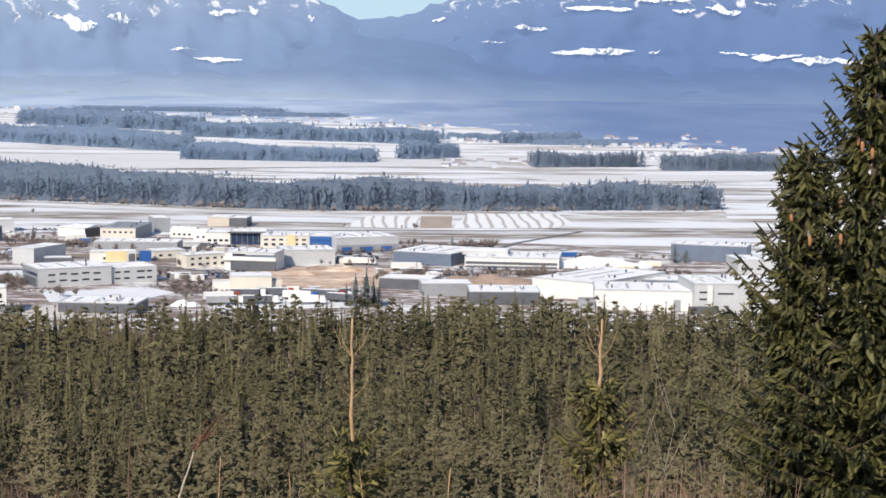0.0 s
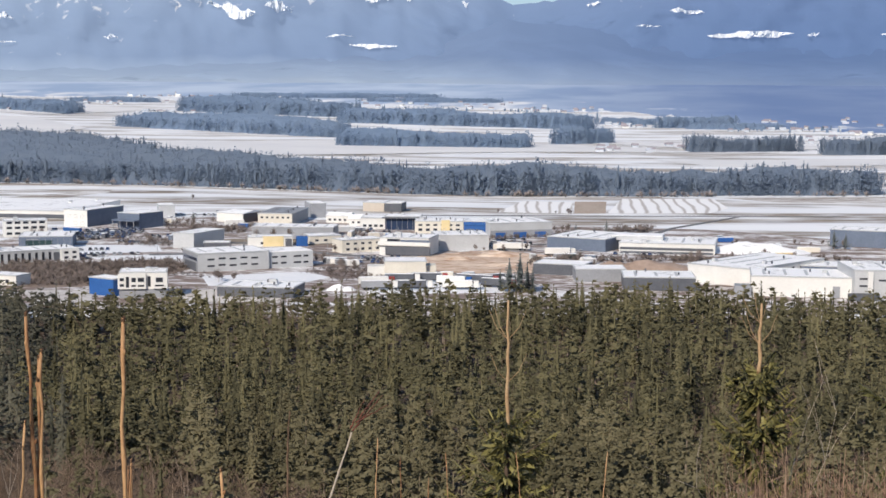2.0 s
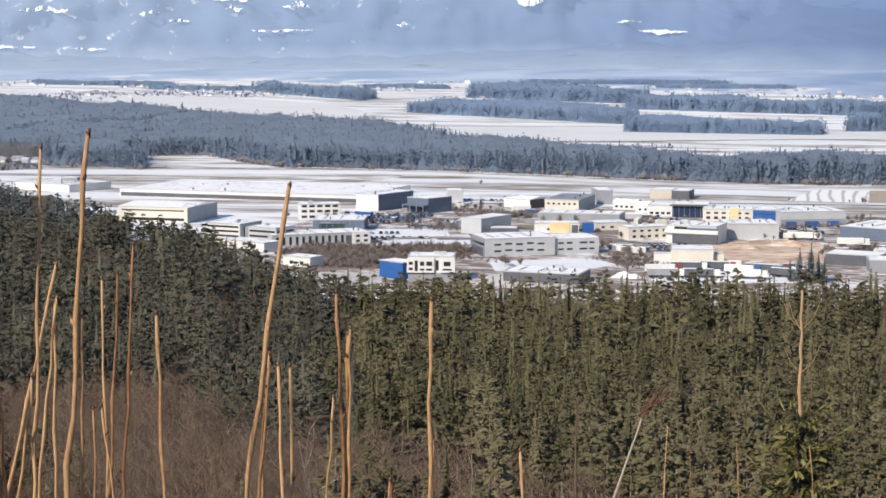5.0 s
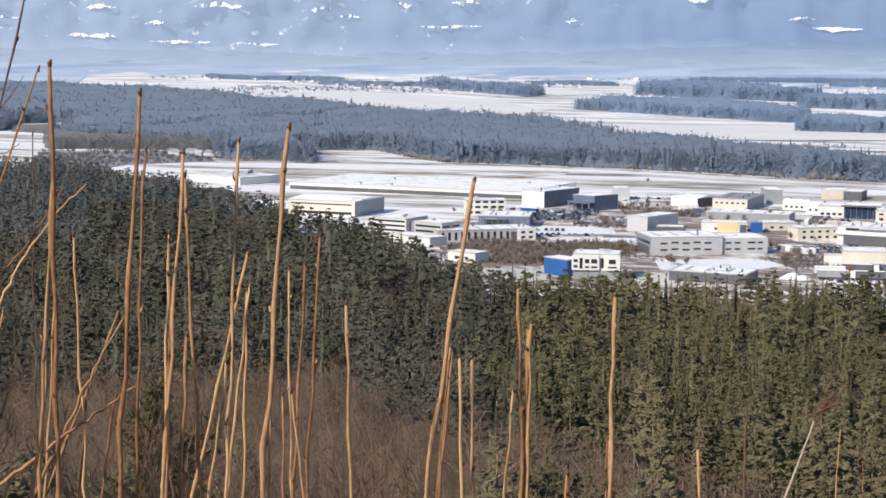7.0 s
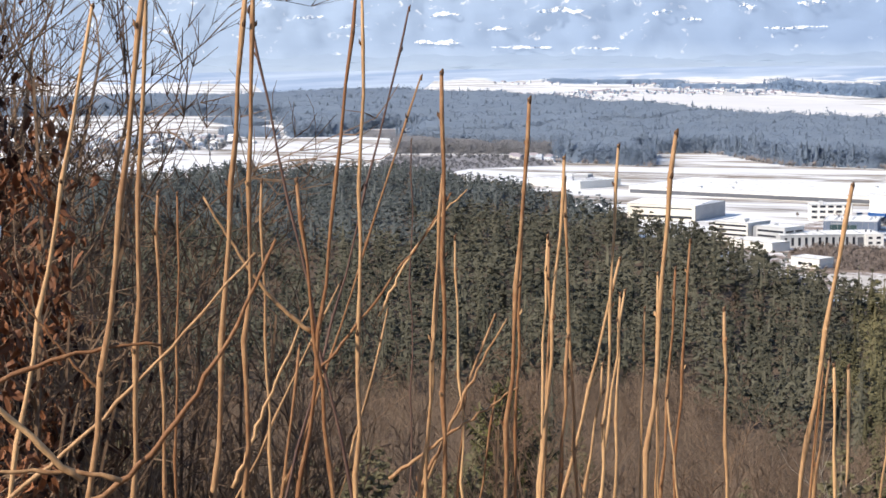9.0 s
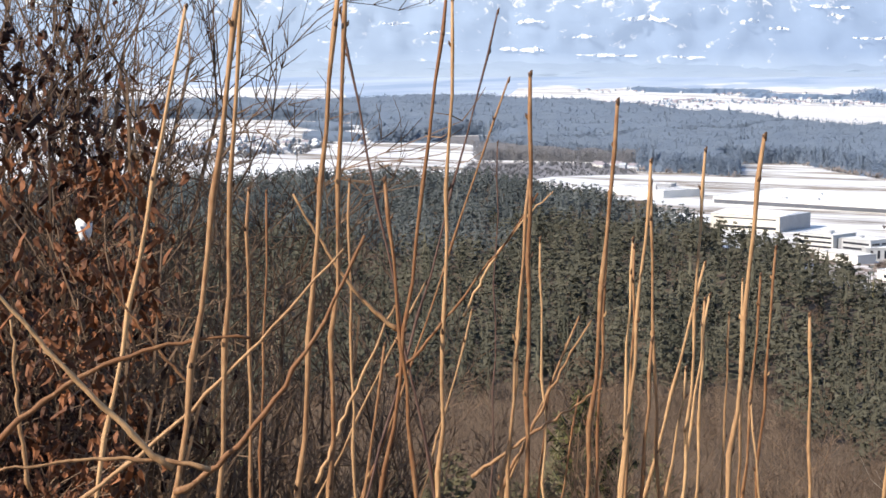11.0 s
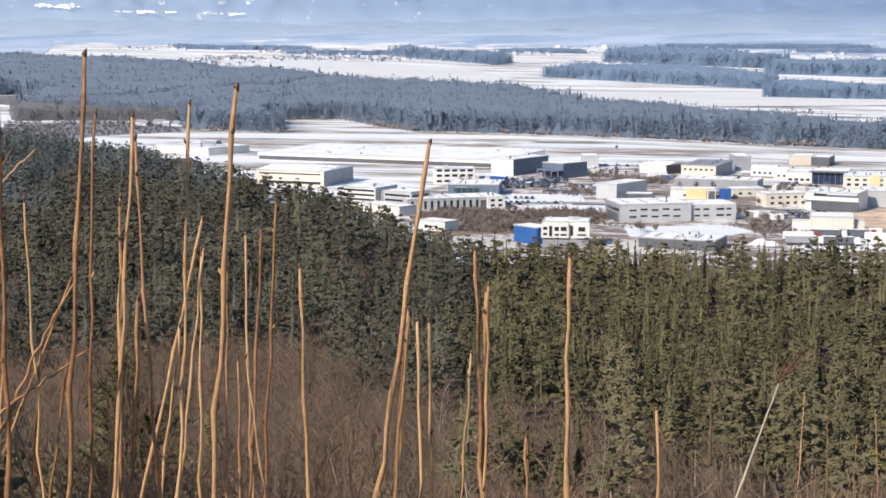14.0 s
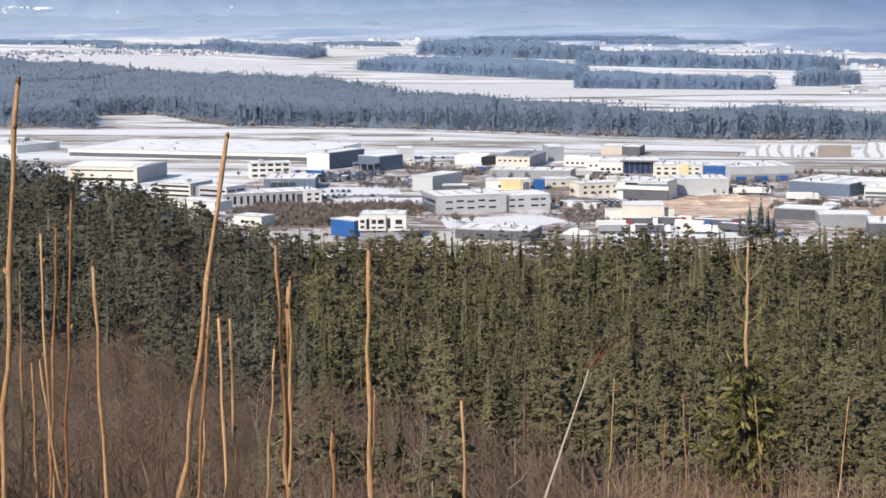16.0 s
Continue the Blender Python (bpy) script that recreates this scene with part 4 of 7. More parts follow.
for (xa, ya), (xb, yb) in zip(EDGE, EDGE[1:]):
    for i in range(int(math.hypot(xb - xa, yb - ya) / 2.2)):
        u = kg.random()
        if noise.noise((xa + (xb - xa) * u, 3.1, 0.5)) * 0.5 + noise.noise(((xa + (xb - xa) * u) * 0.012, 1.0, 0.0)) > -0.12:
            margin.append((xa + (xb - xa) * u + kg.uniform(-2, 2), ya + (yb - ya) * u - 2 - kg.uniform(0, 7), -0.2, kg.uniform(2, 7.5), kg.uniform(0.8, 1.4)))
grown("wood_margin", "leafless brown bushes along the foot of the forest belt", "bushes", M_FRINGE, FRINGE, margin)
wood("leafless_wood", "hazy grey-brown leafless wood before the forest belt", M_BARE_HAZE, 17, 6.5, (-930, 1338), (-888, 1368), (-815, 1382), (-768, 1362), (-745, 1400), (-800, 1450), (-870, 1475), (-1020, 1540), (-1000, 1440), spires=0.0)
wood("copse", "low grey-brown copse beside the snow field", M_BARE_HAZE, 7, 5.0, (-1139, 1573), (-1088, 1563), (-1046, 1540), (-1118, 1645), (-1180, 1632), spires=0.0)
wood("copse", "low blue-grey trees among the village gardens", M_BELT, 9, 5.5, (-1296, 1504), (-1222, 1527), (-1272, 1595), (-1371, 1634), (-1352, 1570))
wood("copse", "low blue-grey trees behind the village", M_BELT, 8, 5.5, (-1450, 1700), (-1380, 1660), (-1400, 1740), (-1480, 1800), (-1560, 1770))
OPEN_SCRUB = ((-924, 1327), (-903, 1290), (-800, 1125), (-760, 1120), (-737, 1139), (-745, 1190), (-700, 1262), (-728, 1296), (-745, 1318), (-806, 1372), (-888, 1366))
scrub = [(x, y, -0.2, kg.uniform(1.2, 4.5), kg.uniform(1.0, 1.9)) for x, y in spots(kg, -930, -690, 1120, 1385, 5.5, lambda x, y: inside(x, y, OPEN_SCRUB) and noise.noise((x * 0.03, y * 0.03, 2)) > -0.2)]
grown("leafless_scrub", "grey-brown leafless scrub between the woods and the snow fields", "bushes", M_BARE_HAZE, FRINGE, scrub)
VILLAGE = [(-1420, 1240), (-1440, 1420), (-1380, 1520), (-1240, 1500), (-1130, 1300), (-1180, 1080)]
kv = random.Random(12)
grown("village_trees", "dark trees between the houses of the village", "trees", M_BELT, SPIRES, [(x, y, -0.3, kv.uniform(5, 11), kv.uniform(1.2, 2.4)) for x, y in spots(kv, -1450, -1120, 1070, 1530, 21, lambda x, y: inside(x, y, VILLAGE))])
grown("garden_trees", "leafless grey-brown trees among the village houses", "bare trees", M_BARE_HAZE, FRINGE, [(x, y, -0.3, kv.uniform(4, 9), kv.uniform(2.0, 3.6)) for x, y in spots(kv, -1500, -1120, 1200, 1700, 15, lambda x, y: (inside(x, y, VILLAGE) or inside(x, y, ((-1380, 1440), (-1225, 1535), (-1300, 1640), (-1430, 1740), (-1510, 1640)))) and noise.noise((x * 0.02, y * 0.02, 6)) > -0.15)])
wood("hedgerow", "dark hedgerow trees along the snow field", M_BELT, 9, 7.0, (-1540, 1783), (-1461, 1835), (-1376, 1728), (-1380, 1715), (-1462, 1820), (-1536, 1770))
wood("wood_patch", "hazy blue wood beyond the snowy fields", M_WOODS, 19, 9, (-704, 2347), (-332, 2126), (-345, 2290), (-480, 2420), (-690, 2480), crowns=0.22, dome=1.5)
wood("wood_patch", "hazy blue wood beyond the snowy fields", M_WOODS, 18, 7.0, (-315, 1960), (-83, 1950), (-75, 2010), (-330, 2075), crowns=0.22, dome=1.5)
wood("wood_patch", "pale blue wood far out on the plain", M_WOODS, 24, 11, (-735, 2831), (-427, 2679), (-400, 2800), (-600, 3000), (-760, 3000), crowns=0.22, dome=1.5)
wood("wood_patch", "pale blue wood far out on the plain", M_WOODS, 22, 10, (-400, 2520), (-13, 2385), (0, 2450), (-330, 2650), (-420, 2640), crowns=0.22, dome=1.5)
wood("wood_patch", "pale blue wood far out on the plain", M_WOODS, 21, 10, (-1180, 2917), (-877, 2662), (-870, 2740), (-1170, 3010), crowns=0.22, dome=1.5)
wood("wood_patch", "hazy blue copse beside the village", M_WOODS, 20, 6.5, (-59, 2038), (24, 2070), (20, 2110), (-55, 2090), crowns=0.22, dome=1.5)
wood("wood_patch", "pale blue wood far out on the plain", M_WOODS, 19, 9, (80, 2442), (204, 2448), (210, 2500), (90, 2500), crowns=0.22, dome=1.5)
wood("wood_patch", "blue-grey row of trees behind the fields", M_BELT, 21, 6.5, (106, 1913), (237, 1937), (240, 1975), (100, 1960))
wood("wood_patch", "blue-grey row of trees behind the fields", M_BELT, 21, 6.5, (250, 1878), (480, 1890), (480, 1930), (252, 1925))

# ---------------------------------------------------------------- the industrial estate
SHARED = {}


def shared_box(key, x0, y0, z0, x1, y1, z1, material):
    if key not in SHARED:
        bm = boxes((x0, y0, z0, x1, y1, z1))
        me = bpy.data.meshes.new(key)
        bm.to_mesh(me)
        bm.free()
        me.materials.append(material)
        SHARED[key] = me
    return SHARED[key]


def window(parent, face, u, z, w, h, L, D, glass=None):
    """A window in one wall: a frame standing out a little with its glass set back in it."""
    glass = glass or M_GLASS
    key = "window_%.1f_%.1f" % (w, h)
    fkey = key + "_frame"
    if fkey not in SHARED:
        bm = boxes((0, -0.10, 0, w, 0.02, 0.12), (0, -0.10, h - 0.12, w, 0.02, h), (0, -0.10, 0.12, 0.12, 0.02, h - 0.12), (w - 0.12, -0.10, 0.12, w, 0.02, h - 0.12))
        me = bpy.data.meshes.new("window_frame")
        bm.to_mesh(me)
        bm.free()
        me.materials.append(M_FRAME)
        SHARED[fkey] = me
    frame_ob = new("window", SHARED[fkey])
    frame_ob.parent = parent
    pane = new("pane", shared_box(key + glass.name, 0.12, -0.05, 0.12, w - 0.12, -0.02, h - 0.12, glass))
    pane.parent = frame_ob
    if face == "front":
        frame_ob.matrix_local = pose(u, 0, z)
    elif face == "left":
        frame_ob.matrix_local = pose(0, D - u, z, 0, 0, -90)
    else:
        frame_ob.matrix_local = pose(L, u, z, 0, 0, 90)
    return frame_ob


def building(name, label, category, x, y, ang, L, D, h, walls, rows=(), front=None, left=None, right=None, roof="flat", plant=0, group="buildings of the industrial estate"):
    """A block with its front's left corner at x, y. rows: (face, how many, first z, width, height) of windows.
    front, left, right: another cladding on that wall, as a skin of panels; on some halls it paints in shade."""
    b = thing(name, pose(x, y, 0, 0, 0, ang), label, category, group)
    part("wall", boxes((0, 0, -0.5, L, D, h), bevel=0.05), walls, b)
    for face, m in (("front", front), ("left", left), ("right", right)):
        if m:
            if face == "front":
                part("cladding", boxes((0.05, -0.06, 0.1, L - 0.05, -0.004, h - 0.1)), m, b)
            elif face == "left":
                part("cladding", boxes((-0.06, 0.05, 0.1, -0.004, D - 0.05, h - 0.1)), m, b)
            else:
                part("cladding", boxes((L + 0.004, 0.05, 0.1, L + 0.06, D - 0.05, h - 0.1)), m, b)
    if roof == "flat":
        e, p = 0.25, 0.45
        part("parapet", boxes((-e, -e, h, L + e, e, h + p), (-e, D - e, h, L + e, D + e, h + p), (-e, e, h, e, D - e, h + p), (L - e, e, h, L + e, D - e, h + p)), M_LIGHTGREY, b)
        bm = boxes((e, e, h, L - e, D - e, h + 0.28))
        part("snow_cover", bm, M_ROOF_SNOW, b, "snow lying on the flat roof")
    else:
        rise = roof
        bm = bmesh.new()
        e = 0.5
        pts = [(-e, -e, h), (L + e, -e, h), (L + e, D + e, h), (-e, D + e, h), (-e, D / 2, h + rise), (L + e, D / 2, h + rise)]
        vs = [bm.verts.new(p) for p in pts]
        for f in ((0, 1, 5, 4), (2, 3, 4, 5), (0, 4, 3), (1, 2, 5), (3, 2, 1, 0)):
            bm.faces.new([vs[i] for i in f])
        part("roof", bm, M_ROOF_SNOW, b, "snow-covered low pitched roof")
    r = random.Random(int(abs(x * 13 + y)))
    for _ in range(plant):
        w, d2, hh = r.uniform(1.2, 3.5), r.uniform(1.2, 3), r.uniform(0.7, 1.6)
        px, py = r.uniform(1, max(1.5, L - 5)), r.uniform(1, max(1.5, D - 5))
        part("rooftop_unit", boxes((px, py, h + 0.2, px + w, py + d2, h + 0.3 + hh), bevel=0.08), M_LIGHTGREY, b)
    if roof == "flat" and 500 < L * D < 5000:
        for i in range(int(L / 9)):
            u = 5 + 9 * i
            if u + 3 < L:
                part("skylight", boxes((u, 0.2 * D, h + 0.2, u + 1.2, 0.8 * D, h + 0.5), bevel=0.06), M_LIGHTGREY, b)
        for i in range(3):
            px, py = r.uniform(2, L - 2), r.uniform(2, D - 2)
            part("vent", boxes((px, py, h + 0.2, px + 0.7, py + 0.7, h + 1.6), bevel=0.05), M_DARK, b)
    for face, count, z, w, hh in rows:
        span = L if face == "front" else D
        gap = (span - count * w) / (count + 1)
        for k in range(count):
            window(b, face, gap + k * (w + gap), z, w, hh, L, D)
    return b

b = building("white_office", "white office with dark square windows on a grey base", "office building", -197.4, 663.1, 12, 19.2, 14, 10.6, M_WHITE, (("left", 3, 7.2, 2.0, 2.0), ("left", 3, 4.4, 2.0, 1.4)), plant=4)
part("base_storey", boxes((-0.12, -0.12, -0.4, 19.32, 14.1, 3.7)), M_GREY, b, "grey recessed ground storey")
part("bay", boxes((-0.6, -1.3, 4.0, 11.0, -0.005, 10.2), bevel=0.06), M_WHITE, b)
part("bay", boxes((13.5, -1.3, 4.0, 19.8, -0.005, 10.5), bevel=0.06), M_WHITE, b)
for u, z, w, h in ((0.2, 7.3, 1.8, 1.4), (0.2, 5.0, 1.8, 1.2), (2.7, 4.6, 1.4, 4.6), (5.0, 6.9, 1.9, 1.9), (7.6, 6.9, 2.6, 1.9), (5.0, 4.9, 1.9, 0.9), (7.6, 4.9, 2.6, 0.9), (15.0, 6.8, 3.0, 2.0), (14.6, 5.0, 3.8, 0.8)):
    window(b, "front", u, z, w, h, 19.2, 14).location.y = -1.3
for u, w in ((3.0, 5.0), (10.0, 6.0)):
    window(b, "front", u, 0.8, w, 1.8, 19.2, 14)
window(b, "front", 11.6, 4.8, 1.3, 4.4, 19.2, 14)
building("blue_depot", "small bright blue sheet-metal depot with a snowy roof", "depot", -213.8, 674.1, -29.5, 14.5, 9, 7.2, M_BLUE)
b = building("storage_hall", "long low hall with tall grey panels and a white end", "hall", -298.9, 765.1, 36, 51.3, 20, 5.8, M_LIGHTGREY)
for i in range(11):
    window(b, "front", 2.0 + 3.4 * i, 0.8, 1.5, 4.2, 51.3, 20)
part("end_block", boxes((42.0, -1.5, 0, 51.3, -0.005, 6.1), bevel=0.06), M_WHITE, b)
part("doorway", boxes((38.6, -0.12, 0, 41.6, -0.004, 4.6)), M_DARK, b, "dark recessed doorway")
for u in (43.5, 47.6):
    for z in (1.2, 3.7):
        window(b, "front", u, z, 2.2, 1.3, 51.3, 20).location.y = -1.5
building("white_shed", "small white shed at the edge of the woods", "shed", -268.0, 699.2, -18.6, 15.9, 10, 4.4, M_WHITE, (("front", 2, 1.2, 2.0, 1.6),))
b = building("office_block", "white office block with long window bands", "office building", -341, 780, -12, 21, 20, 9.8, M_WHITE, plant=2)
for z in (0.9, 3.3, 5.7, 8.0):
    window(b, "front", 0.8, z, 19.4, 1.1, 21, 20)
    window(b, "left", 0.8, z, 18.0, 1.1, 21, 20)
b = building("office_block", "light grey office block with window bands", "office building", -316, 776, -17.8, 18, 15, 9.0, M_LIGHTGREY, plant=1)
for z in (1.2, 3.9, 6.5):
    window(b, "front", 0.8, z, 16.4, 1.2, 18, 15)
    window(b, "right", 1.0, z, 6.0, 1.2, 18, 15)
    window(b, "right", 8.2, z, 6.0, 1.2, 18, 15)
part("stair_tower", boxes((-4.0, 2, -0.3, -0.005, 9, 8.6), bevel=0.05), M_GREY, b)
building("low_annex", "low white annex with a snowy roof", "building", -322, 757, -23.5, 29, 12, 4.2, M_WHITE)
b = building("glass_office", "low dark office with green-tinted glass", "office building", -305.4, 843.2, 14, 28, 28, 6, M_SLATE, front=M_SLATE)
part("glazing", boxes((3.5, -0.12, 0.8, 17.5, -0.062, 4.2)), M_TEAL, b, "green-tinted glass front")
for i in range(9):
    part("mullion", boxes((1.0 + 3.2 * i, -0.16, 0.3, 1.12 + 3.2 * i, -0.065, 5.6)), M_FRAME, b)
part("sign", boxes((4.0, -0.2, 4.5, 10.0, -0.07, 5.1)), M_GREY, b, "pale band of unreadable lettering")
building("office_block", "white office with a dark stair tower", "office building", -334, 899, 24, 24, 14, 9, M_WHITE, (("front", 5, 1.2, 3.2, 1.5), ("front", 5, 4.4, 3.2, 1.5), ("front", 5, 7.4, 3.2, 1.4)), right=M_NAVY, plant=2)
building("blue_grey_hall", "long slate-blue hall with a white office front", "hall", -322.3, 969.2, -18, 17, 38, 10, M_SLATE, (("front", 3, 1.2, 2.6, 2.0), ("front", 3, 5.4, 2.6, 2.0)), front=M_WHITE)
b = building("blue_grey_hall", "blue and grey steel hall with a snowy roof", "hall", -287.3, 963.4, -25, 17, 22, 9, M_SLATE, front=M_SLATE)
part("canopy", boxes((-0.5, -5, 4.6, 17.5, -0.07, 5.4), bevel=0.05), M_SLATE, b)
for u in (0, 5.5, 11, 16.4):
    part("post", boxes((u, -4.8, -0.2, u + 0.4, -4.4, 4.6)), M_FRAME, b)
part("gate", boxes((3, -0.2, 0, 14, -0.065, 4.2)), M_NAVY, b)
building("grey_hall", "small light grey hall", "hall", -280.9, 1035, 20, 10, 20, 7.4, M_LIGHTGREY)
building("grey_hall", "pale grey windowless hall with a snowy roof", "hall", -224.8, 854.9, -19.4, 13.1, 30, 8.2, M_LIGHTGREY)
building("dark_shed", "small dark grey flat-roofed block", "shed", -206.6, 848, 8.7, 13.6, 8, 3.9, M_DARK)
b = building("office_hall", "grey office hall with two rows of slot windows", "hall", -186.4, 754, 30, 35, 26, 8.5, M_LIGHTGREY, left=M_GREY)
for i in range(5):
    window(b, "front", 4.5 + 5.4 * i, 5.3 + 0.35 * (i % 2), 3.6, 1.0, 35, 26)
    window(b, "front", 4.5 + 5.4 * i, 2.2 + 0.35 * (i % 2), 3.6, 1.0, 35, 26)
part("loading_recess", boxes((-0.3, 3, 0.0, -0.065, 22, 4.2)), M_DARK, b, "dark loading bay")
part("glass_band", boxes((-0.2, 2, 5.2, -0.064, 24, 6.6)), M_NAVY, b, "dark window band")
part("wing", boxes((35.005, 1.5, -0.3, 58, 20, 7.8), bevel=0.05), M_LIGHTGREY, b)
part("snow_cover", boxes((35.3, 1.8, 7.81, 57.7, 19.7, 8.1)), M_ROOF_SNOW, b, "snow lying on the flat roof")
for u, w in ((37, 3.0), (41.5, 3.0), (48, 4.0), (53, 2.6)):
    for z in (2.0, 5.0):
        window(b, "front", u, z, w, 1.0, 35, 26).location.y = 1.5
building("low_hall", "low dark grey hall with a snow-covered roof", "hall", -158.6, 674, -4.1, 32.9, 20, 4.2, M_DARK, plant=2)
b = building("white_workshop", "white workshop with a yellow wall", "workshop", -186.9, 868, 14, 24, 12, 5, M_WHITE, (("front", 2, 1.2, 2.0, 1.4),), plant=1)
part("yellow_front", boxes((8, -0.5, 0, 19, -0.005, 5.6), bevel=0.05), M_YELLOW, b, "yellow rendered front")
part("blue_store", boxes((26, -1, -0.2, 32, 5, 5.2), bevel=0.05), M_BLUE, b, "bright blue store")
part("dark_gate", boxes((20, -0.2, 0, 23.5, -0.005, 4.2)), M_DARK, b)
building("grey_hall", "long grey hall with a snow-covered roof", "hall", -196.8, 923.5, 0.3, 47.2, 20, 5.4, M_GREY)
# the right wall's shade is put in as a dark skin
building("white_hall", "white hall with a pitched snowy roof", "hall", -237.9, 1011.6, -22, 20, 22, 5.7, M_WHITE, right=M_DARK, roof=1.6)
# grey on the right wall stands for its shaded side
b = building("cream_hall", "cream hall with a grey side and a bare ribbed roof", "hall", -207.5, 992.3, -2.2, 21.5, 46.7, 7, M_CREAM, (("front", 6, 4.2, 1.6, 1.2),), right=M_GREY)
for i in range(6):
    part("roof_strip", boxes((0.4, 0.6 + 7.7 * i, 7.2, 21.1, 7.6 + 7.7 * i, 7.5)), M_GREY, b, "grey roof sheets free of snow")
building("grey_hall", "tall grey hall end", "hall", -183.7, 1045, 20, 10, 24, 9, M_GREY)
building("white_house", "white building with a low pitched snowy roof", "house", -168.5, 1013.6, -12, 15, 12, 4.5, M_WHITE, (("front", 4, 1.4, 1.8, 1.4),), roof=2.0)
building("beige_hall", "beige tall hall with a dark end", "hall", -157.6, 1099.5, -4, 14.6, 20, 5.8, M_BEIGE)
building("dark_hall", "dark glazed block beside the beige hall", "hall", -142.8, 1098.5, -4, 11.6, 18, 5.6, M_DARK)
b = building("glass_office", "dark blue glazed office under a white roof slab", "office building", -126, 972, 2, 21, 18, 7.8, M_NAVY, plant=1)
part("roof_slab", boxes((-1.5, -2.2, 7.0, 24, 0.6, 7.79), bevel=0.05), M_DARK, b)
for i in range(7):
    part("mullion", boxes((0.6 + 3.2 * i, -0.14, 0.2, 0.74 + 3.2 * i, -0.004, 6.9)), M_FRAME, b)
building("white_office", "white wing of the glazed office", "office building", -141, 975, 2, 14.6, 18, 6.6, M_WHITE, (("front", 4, 1.4, 2.2, 1.5),))
b = building("round_office", "white office with a dark glazed ground floor", "office building", -111.4, 838, -8, 26, 22, 9, M_WHITE, plant=2)
part("glass_front", boxes((3.2, -0.9, 0.2, 27.0, -0.005, 5.0), bevel=0.3), M_DARK, b, "dark glazed ground storey")
part("upper_storey", boxes((-0.8, -1.6, 5.0, 27.2, -0.006, 7.2), bevel=0.4), M_WHITE, b)
window(b, "front", 4.0, 7.25, 7.0, 1.4, 26, 22)
part("balustrade", boxes((11.5, -1.4, 7.3, 27, -1.2, 8.4)), M_SLATE, b)
window(b, "left", 15, 4.0, 1.5, 3.0, 26, 22)
building("grey_hall", "light grey hall with a snowy roof", "hall", -84, 862, 14, 28, 24, 7.9, M_LIGHTGREY)
b = building("cream_hall", "long cream hall with a yellow gable", "hall", -106, 953.8, 4, 28.4, 20, 7, M_CREAM, (("front", 6, 1.4, 2.4, 1.6), ("front", 6, 4.4, 2.4, 1.2)), plant=1)
part("yellow_gable", boxes((15.5, -0.6, 0.0, 20.5, -0.11, 7.9), bevel=0.05), M_YELLOW, b, "orange-yellow rendered bay")
b = building("blue_hall", "bright blue hall front", "hall", -76, 938.7, -5, 15, 20, 8.6, M_BLUE)
for z in (2.0, 4.2, 6.4):
    part("panel_joint", boxes((0.2, -0.09, z, 14.8, -0.004, z + 0.16)), M_NAVY, b)
part("gate", boxes((1.5, -0.14, 0, 6, -0.004, 4.6)), M_SLATE, b)
part("annex", boxes((15.005, -3.0, -0.2, 18, 8, 5.4), bevel=0.05), M_BLUE, b)
b = building("grey_hall", "long grey hall with blue doors", "hall", -60, 930, 24, 38, 34, 8.4, M_LIGHTGREY, front=M_LIGHTGREY)
part("lower_band", boxes((0.1, -0.12, 0.1, 37.9, -0.062, 4.4)), M_GREY, b, "darker grey lower wall")
for u, w in ((3, 6), (14, 8), (27, 7)):
    part("blue_door", boxes((u, -0.24, 0.1, u + w, -0.125, 3.2)), M_BLUE, b, "blue roller door")
building("dark_hall", "long anthracite hall with a snow-covered roof", "hall", -26.3, 880.8, -24, 34, 40, 6.5, M_SLATE, right=M_SLATE)
b = building("white_hall", "wide low white hall with a dark glass band", "hall", 12, 866, -6, 50, 35, 5.2, M_WHITE, plant=2)
part("glass_band", boxes((0.5, -0.35, 1.9, 49, -0.004, 3.2)), M_DARK, b, "dark window band")
part("undercroft", boxes((0.5, -0.3, 0.0, 49, -0.004, 1.1)), M_DARK, b)
part("upper_block", boxes((-6, 14, 5.21, 22, 30, 7.6), bevel=0.1), M_LIGHTGREY, b)
part("snow_cover", boxes((-5.7, 14.3, 7.61, 21.7, 29.7, 7.85)), M_ROOF_SNOW, b, "snow lying on the flat roof")
building("dark_hall", "low dark grey hall with a snowy roof", "hall", -29.3, 768.4, -14, 24.6, 16, 5.0, M_DARK)
building("grey_hall", "low grey block with a snowy roof", "hall", -9, 741.6, 6, 22.8, 16, 5.6, M_GREY)
building("low_hall", "low hall with a wide snow-covered roof", "hall", 12.2, 715, 1.7, 31.2, 24, 5.6, M_DARK)
building("white_hall", "large cream-white production hall", "hall", 41.8, 752, -38, 34, 62, 8, M_WHITE, (("right", 8, 5.4, 2.2, 1.3),), plant=2)
b = building("white_hall", "large white windowless hall at the edge of the woods", "hall", 66, 704, -4, 43, 30, 8.5, M_WHITE, plant=1)
part("gate", boxes((34, -0.3, 0.1, 37, -0.004, 5)), M_GREY, b)
part("annex", boxes((-7, -3, -0.2, -0.005, 6, 4.6), bevel=0.05), M_GREY, b)
b = building("grey_hall", "large light grey hall with horizontal window slots", "hall", 108, 696, 4, 46, 34, 12.4, M_LIGHTGREY, plant=3)
for u, z, w in ((2, 8.6, 5), (2, 5.6, 5), (10, 8.0, 7), (22, 9.0, 16), (24, 6.2, 16), (26, 3.4, 15)):
    window(b, "front", u, z, w, 0.9, 46, 34)
part("tower", boxes((5.5, -1.2, -0.2, 7.6, -0.005, 12.2), bevel=0.05), M_WHITE, b)
part("dark_base", boxes((-3, -3, -0.2, 10, -1.3, 3.2), bevel=0.05), M_DARK, b)
